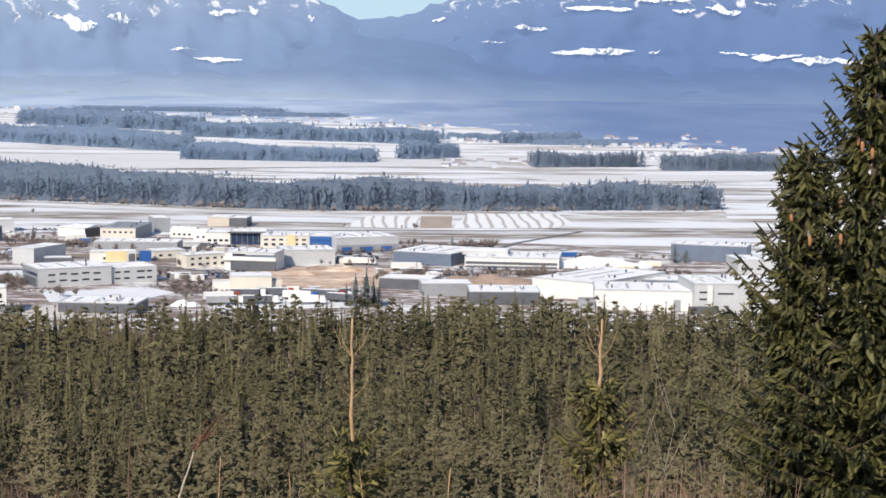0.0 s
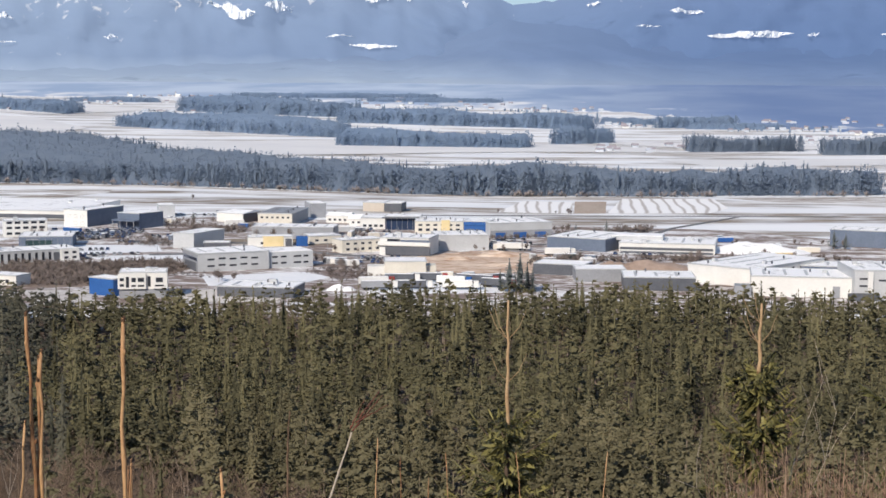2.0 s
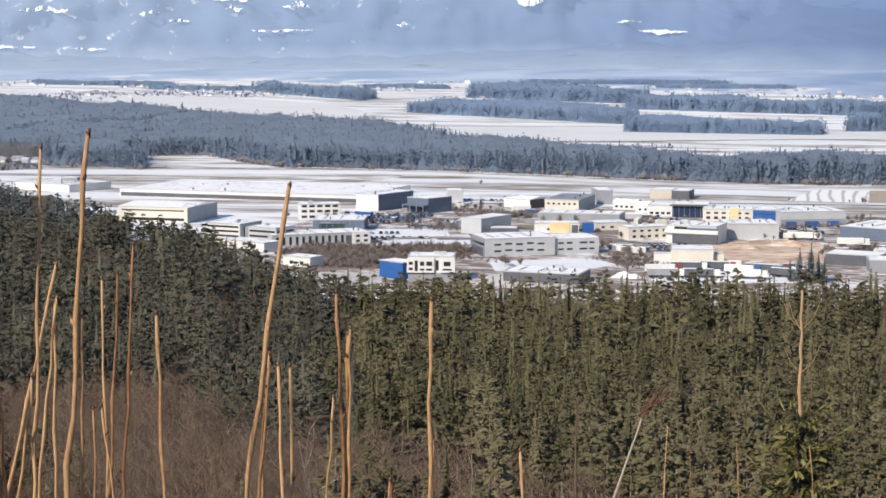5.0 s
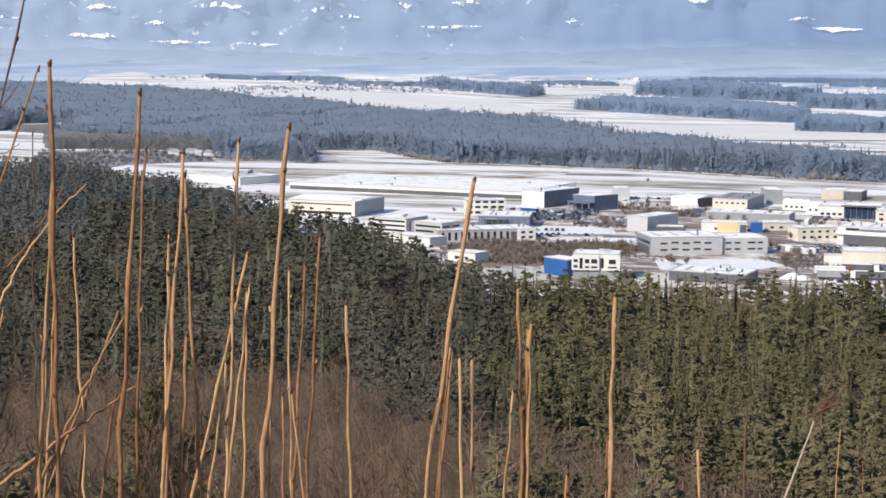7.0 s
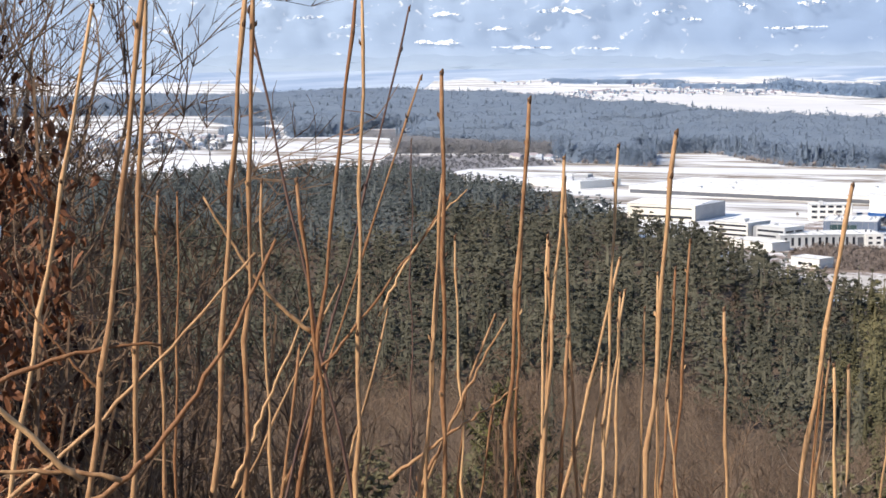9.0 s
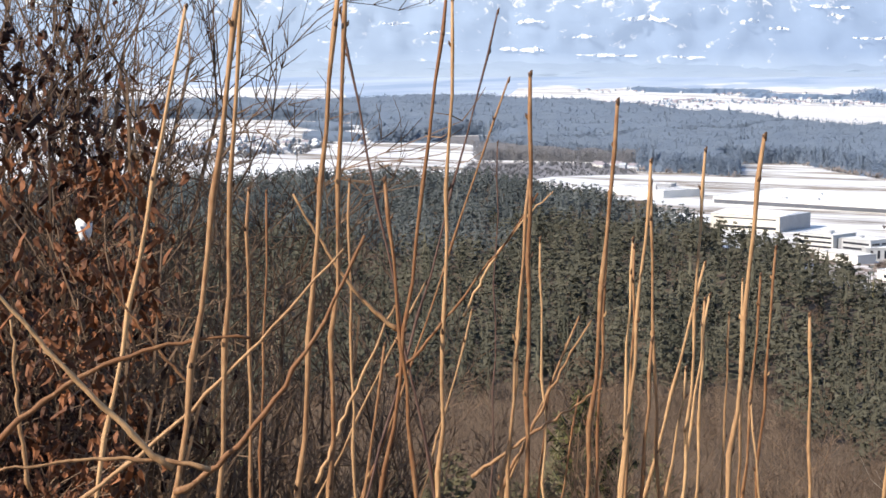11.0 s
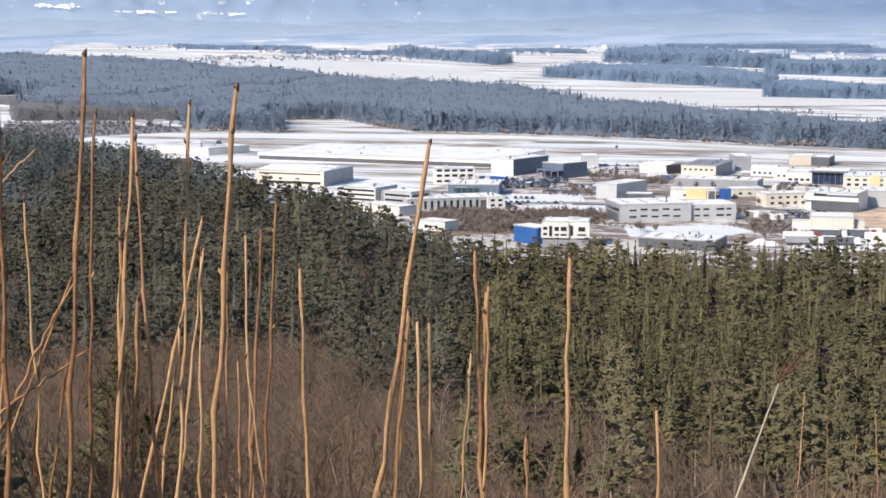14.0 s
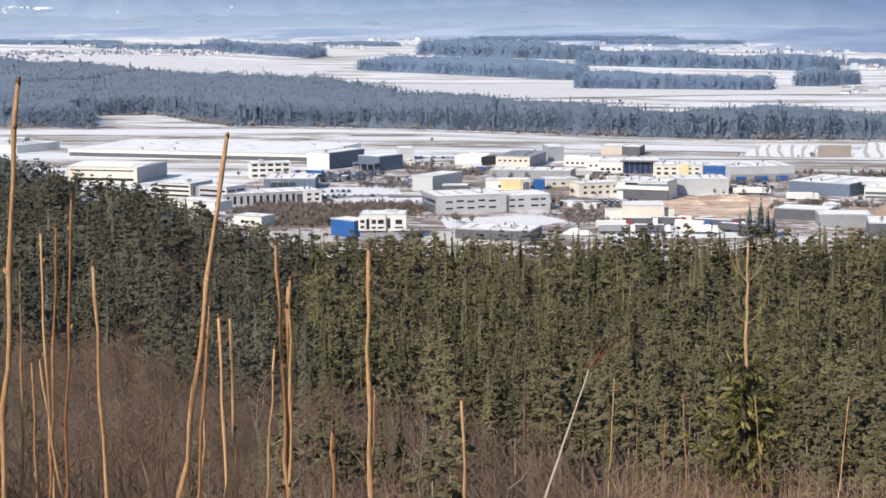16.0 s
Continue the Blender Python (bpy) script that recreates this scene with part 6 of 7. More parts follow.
def thicket(label, low, high, step, *poly):
    """A patch of leafless bushes, by its outline in plan."""
    xs, ys = [p[0] for p in poly], [p[1] for p in poly]
    at_ = [(x, y, -0.1, kt.uniform(low * 0.5, high * 0.9), kt.uniform(0.9, 1.8)) for x, y in spots(kt, min(xs), max(xs), min(ys), max(ys), step, lambda x, y: inside(x, y, poly))]
    if at_:
        grown("thicket", label, "bushes", M_SCRUB, BUSHES, at_)


thicket("leafless brown bushes among the halls", 4, 7, 3.5, (-235, 931), (-203, 939), (-210, 966), (-240, 958))
thicket("brown thicket beside the lorry yard", 2, 4, 3.2, (-120, 728), (-93, 732), (-101, 774), (-128, 784))
thicket("long leafless hedge behind the white halls", 3.5, 5.5, 3.2, (-31, 816), (128, 838), (130, 850), (-32, 828))
thicket("clump of bare trees before the snowy fields", 4.5, 7.5, 3.5, (12, 969), (35, 972), (35, 990), (12, 986))
thicket("bare hedge beside the blue hall", 3, 5, 3.4, (-59, 911), (17, 973), (12, 990), (-59, 933))
thicket("low brown bushes on waste ground", 1.5, 3.2, 3.6, (-259, 865), (-227, 858), (-239, 904), (-271, 913))
thicket("leafless bushes behind the logistics hall", 2, 4, 5.0, (-267, 969), (-231, 952), (-258, 1032), (-281, 1020))
thicket("brown bushes along the estate street", 1.5, 3.5, 4.0, (-136, 747), (-123, 766), (-129, 784), (-139, 764))
thicket("brown bushes below the white office", 1.5, 3.0, 3.5, (-200, 743), (-172, 729), (-177, 748), (-203, 764))

# ---------------------------------------------------------------- far villages


# roof tiles of far houses with the haze put into their colour
M_HAZE_ROOF = coat("hazed_tiled_roof", (0.26, 0.24, 0.27), (0.38, 0.34, 0.36), 0.3, 0.9)


FAR_HOUSES = ([], [], [])


def house_shape(w, d, h):
    """Corner points and faces of a house body and of its pitched roof."""
    body = [(-w / 2, -d / 2, -0.5), (w / 2, -d / 2, -0.5), (w / 2, d / 2, -0.5), (-w / 2, d / 2, -0.5), (-w / 2, -d / 2, h), (w / 2, -d / 2, h), (w / 2, d / 2, h), (-w / 2, d / 2, h)]
    roof = [(-w / 2 - 0.4, -d / 2 - 0.5, h), (w / 2 + 0.4, -d / 2 - 0.5, h), (w / 2 + 0.4, d / 2 + 0.5, h), (-w / 2 - 0.4, d / 2 + 0.5, h), (-w / 2, 0, h + 2.2), (w / 2, 0, h + 2.2)]
    return (body, [(0, 1, 5, 4), (1, 2, 6, 5), (2, 3, 7, 6), (3, 0, 4, 7)]), (roof, [(0, 1, 5, 4), (2, 3, 4, 5), (0, 4, 3), (1, 2, 5), (3, 2, 1, 0)])


def village(label, x, y, sx, sy, count, seed):
    """Small pitched-roofed houses far out on the plain; those of the farthest villages are joined."""
    k = random.Random(seed)
    for i in range(count):
        px, py = x + k.uniform(-sx, sx), y + k.uniform(-sy, sy)
        w, d, h = k.uniform(5.5, 11), k.uniform(5, 8), k.uniform(2.2, 3.6)
        m = pose(px, py, far_rise(math.hypot(px, py)) - 0.2, 0, 0, k.uniform(-20, 20))
        body, roof = house_shape(w, d, h)
        wall_m = 2 if k.random() < 0.22 else 0
        roof_m = (0, 1, 2 if seed in (5, 7) else 1)[k.randrange(3)]
        if seed >= 40:
            for (vs, fs), slot in ((body, wall_m), (roof, roof_m)):
                o = len(FAR_HOUSES[0])
                FAR_HOUSES[0].extend(m @ Vector(p) for p in vs)
                FAR_HOUSES[1].extend(tuple(o + q for q in f) for f in fs)
                FAR_HOUSES[2].extend([slot] * len(fs))
            continue
        ob = thing("far_house", m, label, "house", "houses of the far villages")
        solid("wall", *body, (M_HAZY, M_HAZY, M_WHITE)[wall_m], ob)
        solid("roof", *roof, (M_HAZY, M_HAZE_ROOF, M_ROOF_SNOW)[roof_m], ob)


village("white village house under a snowy roof, far off", 60, 1960, 70, 60, 14, 1)
village("pale house of a hazy far village", 200, 2600, 220, 120, 26, 2)
village("pale house of a hazy far village", -300, 3100, 300, 150, 22, 3)
village("pale house of a hazy far village", -1150, 3050, 250, 150, 24, 4)
village("pale house of a far village behind the woods", -1290, 1380, 110, 120, 60, 5)
village("white farmhouse beside the forest belt", -766, 1334, 24, 14, 6, 6)
village("pale house of a far village behind the woods", -1310, 1260, 100, 110, 50, 7)
village("pale house of a hazy far village", -800, 3300, 200, 150, 14, 8)
village("pale house of a hazy far village", 350, 2150, 120, 80, 10, 9)

def by_bearing(az, d):
    return -d * math.sin(radians(az)), d * math.cos(radians(az))


for i, (az, d, sx, sy, n) in enumerate(((25, 3350, 130, 60, 20), (21.5, 3300, 110, 60, 18), (18, 3250, 100, 50, 14), (12.5, 3450, 160, 60, 10), (6, 3350, 130, 80, 14), (1.5, 2950, 90, 60, 12), (-2.5, 2500, 80, 60, 14), (-6.5, 2420, 90, 40, 16), (-10, 2350, 80, 40, 10), (29.5, 3500, 130, 60, 12), (15, 2900, 60, 50, 5), (3.2, 2560, 60, 40, 8), (29.5, 2950, 150, 60, 40), (26.5, 3050, 150, 70, 40), (32.5, 2850, 130, 60, 34), (23.5, 3050, 110, 60, 30), (20.5, 3000, 90, 50, 16), (11, 2550, 40, 30, 4), (36, 2700, 120, 60, 12))):
    village("pale house of a hazy far village", *by_bearing(az, d), sx, sy, n, 40 + i)
for i, (az, d, r) in enumerate(((24, 3250, 60), (20.5, 3180, 70), (16.8, 3300, 60), (5.5, 3300, 80), (-1.5, 2550, 40), (-4.8, 2440, 45), (27, 3500, 90), (9.0, 3500, 120))):
    cx, cy = by_bearing(az, d)
    pts = []
    for j in range(14):
        a = 6.2832 * j / 14
        q = r * (1 + 0.4 * noise.noise((math.cos(a), math.sin(a), az)))
        pts.append((cx + 1.9 * q * math.cos(a), cy + 0.35 * q * math.sin(a)))
    wood("wood_patch", "pale blue copse among the far villages", M_WOODS, 11, 7.0, *pts, crowns=0.35)


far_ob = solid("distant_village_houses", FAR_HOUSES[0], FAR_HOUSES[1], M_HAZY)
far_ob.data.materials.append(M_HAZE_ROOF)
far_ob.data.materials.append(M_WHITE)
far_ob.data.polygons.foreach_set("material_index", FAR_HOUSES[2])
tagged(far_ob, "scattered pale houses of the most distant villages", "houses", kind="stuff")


kf = random.Random(31)
tufts = []
for az, d, n in ((29.5, 2950, 60), (26.5, 3050, 60), (32.5, 2850, 50), (23.5, 3050, 45), (20.5, 3000, 25), (1.5, 2950, 25), (-6.5, 2420, 30), (-2.5, 2500, 20)):
    for i in range(n):
        x, y = by_bearing(az + kf.uniform(-1.8, 1.8), d + kf.uniform(-60, 60))
        tufts.append((x, y, far_rise(math.hypot(x, y)) - 0.2, kf.uniform(3, 8), kf.uniform(1.5, 3.5)))
grown("village_trees", "hazy trees between the houses of far villages", "trees", M_WOODS, SPIRES, tufts)


def church(az, d):
    """A white village church with a pointed tower."""
    x, y = by_bearing(az, d)
    c = thing("church", pose(x, y, far_rise(d) + 0.8, 0, 0, 20) @ Matrix.Scale(0.45, 4), "white church with a pointed tower in the far plain", "church")
    part("nave", boxes((-9, -5, -0.5, 9, 5, 8)), M_WHITE, c)
    bm = bmesh.new()
    v = [bm.verts.new(p) for p in ((-9.3, -5.4, 8.004), (9.3, -5.4, 8.004), (9.3, 5.4, 8.004), (-9.3, 5.4, 8.004), (-9, 0, 13), (9, 0, 13))]
    for f in ((0, 1, 5, 4), (2, 3, 4, 5), (0, 4, 3), (1, 2, 5), (3, 2, 1, 0)):
        bm.faces.new([v[j] for j in f])
    part("roof", bm, M_ROOF_SNOW, c)
    part("tower", boxes((-14, -2.6, -0.5, -9.004, 2.6, 17)), M_WHITE, c)
    bm = bmesh.new()
    bmesh.ops.create_cone(bm, cap_ends=True, segments=8, radius1=3.4, radius2=0.1, depth=9, matrix=Matrix.Translation((-11.5, 0, 21.504)))
    part("spire", bm, M_HAZE_ROOF, c)


church(16.1, 3500)
church(14.5, 3520)
church(20.6, 3380)

# ---------------------------------------------------------------- foreground on the brow of the hill
M_CANE = coat("ochre_cane_bark", (0.220, 0.100, 0.044), (0.585, 0.358, 0.182), 11.0, 0.65, 0.6, stretch=(1, 1, 0.35), each=0.3, fine=12, edges=(0.36, 0.66))
M_DARKCANE = coat("dark_red_brown_bark", (0.055, 0.032, 0.030), (0.20, 0.115, 0.085), 12.0, 0.7, 0.4, stretch=(1, 1, 0.35))
M_BUD = coat("dark_bud", (0.05, 0.03, 0.02), (0.16, 0.08, 0.04), 40.0, 0.6)
M_TWIG = coat("grey_brown_twig", (0.064, 0.039, 0.026), (0.245, 0.158, 0.100), 6.0, 0.8, 0.2, each=0.3)
M_LEAF = coat("dry_russet_leaf", (0.030, 0.011, 0.007), (0.33, 0.132, 0.058), 30.0, 0.65, each=0.55, island=0.5)
M_NEEDLE = coat("spruce_needles", (0.008, 0.011, 0.005), (0.118, 0.113, 0.038), 6.0, 0.6, island=0.5, spec=0.3)
M_YOUNG = coat("young_spruce_needles", (0.024, 0.027, 0.010), (0.205, 0.182, 0.060), 6.0, 0.6, island=0.5, spec=0.3)
M_BARK = coat("spruce_bark", (0.05, 0.035, 0.025), (0.14, 0.095, 0.065), 20.0, 0.9, 0.4)
M_LEADER = coat("ochre_leader_bark", (0.33, 0.20, 0.10), (0.55, 0.38, 0.22), 12.0, 0.6, 0.2)
M_CONE = coat("orange_brown_cone", (0.30, 0.13, 0.06), (0.52, 0.27, 0.13), 60.0, 0.7, 0.4)
M_RUST = coat("rust_red_twig", (0.07, 0.025, 0.018), (0.20, 0.075, 0.05), 12.0, 0.8)
M_SHOOT = coat("pale_birch_twig", (0.34, 0.28, 0.215), (0.52, 0.45, 0.36), 8.0, 0.6)


def tube(bm, pts, radii, sides=6):
    """A closed tapering tube along points."""
    rings = []
    for i, p in enumerate(pts):
        d = (pts[min(i + 1, len(pts) - 1)] - pts[max(i - 1, 0)]).normalized()
        s = d.cross(Vector((0.3, 1, 0.2))).normalized()
        u = d.cross(s)
        rings.append([bm.verts.new(p + (s * math.cos(6.2832 * k / sides) + u * math.sin(6.2832 * k / sides)) * radii[i]) for k in range(sides)])
    for a, b in zip(rings, rings[1:]):
        for k in range(sides):
            bm.faces.new((a[k], a[(k + 1) % sides], b[(k + 1) % sides], b[k]))
    bm.faces.new(rings[0][::-1])
    bm.faces.new(rings[-1])


def smooth(ob):
    ob.data.polygons.foreach_set("use_smooth", [True] * len(ob.data.polygons))
    return ob


CANES = [0]


def cane(tip, base, bow, r, bark=None):
    """A dry cane: knotted at every few centimetres, leaning, with a dark bud at its tip."""
    CANES[0] += 1
    k = random.Random(CANES[0] * 31)
    tip = Vector(tip)
    foot = Vector((base[0], base[1], ground_z(*base) - 0.05))
    side = Vector((tip.y, -tip.x, 0)).normalized()
    n = 26
    pts, radii = [], []
    for i in range(n + 1):
        t = i / n
        p = foot.lerp(tip, t) + side * bow * math.sin(math.pi * t) * 1.1
        wob = min(t, 1 - t) * 2
        p += side * (0.006 * wob * math.sin(i * 1.9 + k.uniform(-0.6, 0.6)) + 0.008 * wob * noise.noise((t * 3.0, CANES[0] * 1.7, 0))) + Vector((0.003 * k.uniform(-1, 1), 0.003 * k.uniform(-1, 1), 0))
        pts.append(p - foot)
        radii.append(1.24 * r * (1.06 - 0.57 * t) * (k.uniform(1.18, 1.42) if i % 3 == 1 else k.uniform(0.86, 1.0)))
    ob = thing("cane", Matrix.Translation(foot), "dry ochre cane, leafless and knotted, on the hill's brow", "cane", "dry canes on the brow")
    bm = bmesh.new()
    tube(bm, pts, radii, 7)
    smooth(part("stem", bm, bark or M_CANE, ob))
    bm = bmesh.new()
    tube(bm, [pts[-1] - Vector((0, 0, 0.012)), pts[-1] - Vector((0, 0, 0.003)), pts[-1] + side * 0.003 + Vector((0, 0, 0.004))], [r * 0.5, r * 0.8, r * 0.25], 6)
    smooth(part("bud", bm, M_BUD, ob, "dark bud at the tip"))
    turn = k.uniform(0, 6.28)
    for i in range(10 - 3 * k.randint(0, 1), n, 3):
        turn += 2.6 + k.uniform(-0.5, 0.5)
        away = Vector((math.cos(turn), math.sin(turn), 0))
        at_node = pts[i] + away * radii[i] * 0.6
        long_ = k.uniform(0.008, 0.013)
        bm = bmesh.new()
        tube(bm, [at_node, at_node + away * 0.4 * long_ + Vector((0, 0, 0.5 * long_)), at_node + away * 0.6 * long_ + Vector((0, 0, 1.1 * long_))], [r * 0.6, r * 0.55, r * 0.12], 5)
        part("side_bud", bm, M_BUD if k.random() < 0.6 else bark or M_CANE, ob)
    return ob


cane((-1.728, 2.452, 94.977), (-1.75, 2.45), -0.000, 0.0057)
cane((-1.79, 2.54, 94.78), (-1.91, 2.45), 0.007, 0.0043)
cane((-1.525, 2.416, 94.930), (-1.65, 2.35), -0.004, 0.0054)
cane((-1.81, 2.89, 94.80), (-1.88, 2.84), -0.002, 0.0041)
cane((-1.634, 2.965, 94.819), (-1.73, 2.91), 0.000, 0.0046)
cane((-1.294, 2.509, 94.872), (-1.45, 2.45), 0.004, 0.0059)
cane((-1.69, 2.84, 94.80), (-1.87, 2.74), 0.013, 0.0051)
cane((-1.74, 2.93, 94.75), (-1.66, 2.97), -0.003, 0.0047)
cane((-1.82, 3.00, 94.62), (-1.90, 2.95), 0.005, 0.0042)
cane((-1.88, 3.87, 94.52), (-2.01, 3.81), 0.004, 0.0052)
cane((-1.87, 3.76, 94.46), (-2.01, 3.70), 0.007, 0.0051)
cane((-1.91, 3.52, 94.51), (-2.41, 3.24), 0.024, 0.0055)
cane((-1.82, 3.34, 94.45), (-1.87, 3.32), 0.004, 0.0046)
cane((-1.435, 3.061, 94.482), (-1.39, 3.06), 0.000, 0.0052)
cane((-1.394, 3.711, 94.694), (-1.72, 3.58), 0.004, 0.0075)
cane((-1.50, 3.82, 94.22), (-1.63, 3.77), -0.000, 0.0042)
cane((-1.37, 3.65, 94.27), (-1.39, 3.64), 0.007, 0.0054)
cane((-1.30, 3.78, 94.43), (-1.27, 3.79), 0.008, 0.0062)
cane((-1.27, 3.79, 94.34), (-1.32, 3.78), 0.005, 0.0055)
cane((-1.34, 3.87, 94.15), (-1.48, 3.82), 0.003, 0.0042)
cane((-0.92, 3.27, 94.50), (-0.93, 3.27), 0.004, 0.0064)
cane((-0.91, 4.09, 93.99), (-0.87, 4.10), 0.001, 0.0058)
cane((-1.24, 4.01, 93.91), (-1.22, 4.02), 0.000, 0.0051)
cane((-2.04, 2.97, 94.61), (-2.01, 2.99), 0.004, 0.0037)
cane((-2.00, 3.92, 94.42), (-1.99, 3.93), -0.001, 0.0045)
cane((-2.02, 2.99, 94.29), (-2.16, 2.89), -0.001, 0.0037)
cane((-2.51, 3.50, 94.79), (-2.55, 3.46), 0.007, 0.0026, M_DARKCANE)
cane((-1.92, 2.13, 95.15), (-2.05, 2.02), -0.011, 0.0060)
cane((-1.91, 2.14, 95.15), (-1.95, 2.11), -0.014, 0.0055)
cane((-1.89, 2.41, 95.14), (-2.19, 2.18), 0.024, 0.0048)
cane((-1.98, 2.34, 94.78), (-1.86, 2.44), 0.007, 0.0053)
cane((-1.94, 2.50, 95.12), (-2.00, 2.46), -0.000, 0.0050)
cane((-2.26, 3.13, 95.12), (-2.97, 2.61), 0.058, 0.0036, M_DARKCANE)
cane((-2.24, 3.14, 94.96), (-3.02, 2.58), 0.035, 0.0034)
cane((-2.113, 2.369, 95.10), (-1.75, 2.66), -0.003, 0.0036, M_DARKCANE)
cane((-1.84, 1.80, 95.14), (-2.09, 1.56), 0.007, 0.0063)
cane((-1.98, 1.95, 95.15), (-2.06, 1.87), -0.007, 0.0053)
cane((-2.11, 2.10, 94.77), (-2.11, 2.10), -0.003, 0.0046)
cane((-2.29, 2.61, 94.75), (-2.28, 2.62), 0.003, 0.0042)
cane((-1.76, 2.50, 94.74), (-1.93, 2.39), 0.007, 0.0043)
cane((-1.74, 2.87, 94.62), (-1.81, 2.83), 0.008, 0.0041)
cane((-1.61, 2.71, 94.46), (-1.71, 2.65), -0.002, 0.0050)
cane((-2.04, 3.15, 94.41), (-2.71, 2.72), -0.007, 0.0039)
cane((-2.19, 2.93, 94.44), (-2.64, 2.61), 0.003, 0.0032)
cane((-2.22, 2.79, 94.52), (-2.94, 2.23), -0.028, 0.0031)
cane((-3.03, 2.88, 95.14), (-3.37, 2.53), -0.028, 0.0072)
cane((-2.49, 2.57, 94.72), (-2.54, 2.52), 0.001, 0.0037)
cane((-2.11, 2.50, 94.43), (-2.32, 2.33), 0.007, 0.0045)
cane((-2.05, 2.91, 94.46), (-2.15, 2.84), -0.004, 0.0037)
cane((-1.79, 3.41, 94.41), (-1.82, 3.39), -0.000, 0.0040)
cane((-1.57, 3.07, 94.28), (-1.37, 3.16), -0.002, 0.0036)
cane((-1.69, 3.01, 94.35), (-1.90, 2.89), -0.000, 0.0042)
cane((-1.74, 3.21, 94.48), (-1.92, 3.11), -0.008, 0.0045)
cane((-1.84, 2.81, 94.30), (-2.06, 2.67), 0.002, 0.0035)
cane((-1.46, 3.80, 94.24), (-1.45, 3.81), 0.004, 0.0055)
cane((-1.52, 3.89, 94.25), (-1.66, 3.83), 0.005, 0.0042)
cane((-1.18, 4.21, 93.98), (-1.24, 4.20), 0.002, 0.0044)
cane((-1.26, 4.09, 93.91), (-1.28, 4.08), -0.000, 0.0051)
cane((-1.29, 3.83, 94.32), (-1.31, 3.82), -0.002, 0.0062)
cane((-1.15, 4.09, 93.99), (-1.17, 4.08), -0.000, 0.0043)
cane((-1.39, 3.56, 94.30), (-1.52, 3.50), 0.002, 0.0046)
cane((-1.24, 4.03, 93.90), (-1.22, 4.04), 0.000, 0.0043)
cane((-1.08, 3.87, 94.05), (-1.16, 3.85), -0.000, 0.0034)
cane((-1.66, 3.21, 94.24), (-1.70, 3.19), 0.010, 0.0043)

# thin pale stems at the foot of the brow

cane((-0.925, 10.485, 92.533), (-0.734, 9.900), 0.0, 0.0042)
cane((-1.359, 10.437, 92.632), (-1.424, 10.035), 0.0, 0.0050)
cane((0.118, 10.527, 92.557), (-0.046, 9.929), 0.0, 0.0046)
cane((-1.217, 10.455, 92.507), (-1.133, 9.860), 0.0, 0.0042)
cane((-0.470, 10.516, 92.538), (-0.203, 10.080), 0.0, 0.0038)
cane((-1.034, 10.475, 92.369), (-1.025, 9.916), 0.0, 0.0038)

# arching brambles low in front
ARCH = [0]


def bramble(a, b, c, r, material=None, label="ochre arching bramble stem"):
    """A thin stem that arches from a over b to c."""
    ARCH[0] += 1
    k = random.Random(ARCH[0] * 17)
    a, b, c = Vector(a), Vector(b), Vector(c)
    pts, radii = [], []
    for i in range(21):
        t = i / 20
        p = a * ((1 - t) * (1 - 2 * t)) + b * (4 * t * (1 - t)) + c * (t * (2 * t - 1))
        pts.append(p - a + Vector((k.uniform(-1, 1), k.uniform(-1, 1), k.uniform(-1, 1))) * 0.003)
        radii.append(r * (1.05 - 0.6 * t) * (1.2 if i % 3 == 1 else 1.0))
    bm = bmesh.new()
    tube(bm, pts, radii, 6)
    me = bpy.data.meshes.new("bramble_stem")
    bm.to_mesh(me)
    bm.free()
    me.materials.append(material or M_CANE)
    ob = new("bramble_stem", me)
    ob.matrix_world = Matrix.Translation(a)
    smooth(ob)
    return tagged(ob, label, "bramble", "brambles on the brow")


def branch_out(bm, k, p, d, length, r, depth, tips, lift=0.12, spread=0.75):
    """A limb that bends and forks into finer ones; points along the fine ones are kept in tips."""
    pts, radii = [p.copy()], [r]
    n = 6 if depth > 1 else 3 if depth else 2
    for i in range(n):
        d = (d + Vector((k.uniform(-1, 1), k.uniform(-1, 1), k.uniform(-0.7, 0.9) + lift)) * (0.145 if depth > 2 else 0.32 if depth > 1 else 0.40)).normalized()
        p = p + d * length / n
        pts.append(p.copy())
        radii.append(r * (1 - 0.6 * (i + 1) / n))
    tube(bm, pts, radii, 4 if depth > 1 else 3)
    if depth <= 1:
        tips.append((pts[n // 2], d))
        tips.append((pts[-1], d))
    if depth == 0:
        return
    for j in range(k.randint(7, 10) if depth > 2 else k.randint(4, 6)):
        i = k.randint(1, n)
        out = Vector((k.uniform(-1, 1), k.uniform(-1, 1), k.uniform(-0.45, 0.6))).normalized()
        branch_out(bm, k, pts[i], (d + out * (spread * 0.7 if depth > 2 else spread)).normalized(), length * (k.uniform(0.2, 0.34) if depth > 2 else k.uniform(0.3, 0.5)), max(0.0026, radii[i] * 0.62), depth - 1, tips, lift, spread)


def bare_shrub(x, y, stems, height, seed, label, forks=3, bark=None):
    """A leafless shrub: several stems from one root, forking into fine twigs."""
    k = random.Random(seed)
    z = ground_z(x, y)
    ob = thing("bare_shrub", pose(x, y, z), label, "shrub", "leafless shrubs on the brow")
    tips = []
    for s in range(stems):
        bm = bmesh.new()
        a = k.uniform(0, 6.28)
        lean = k.uniform(0.02, 0.12)
        d = Vector((lean * math.cos(a), lean * math.sin(a), 1)).normalized()
        branch_out(bm, k, Vector((0.12 * math.cos(a), 0.12 * math.sin(a), 0)), d, height * k.uniform(0.6, 0.9), k.uniform(0.015, 0.024), forks, tips, 0.22, 0.85)
        part("stem", bm, bark or M_TWIG, ob)
    return ob, tips


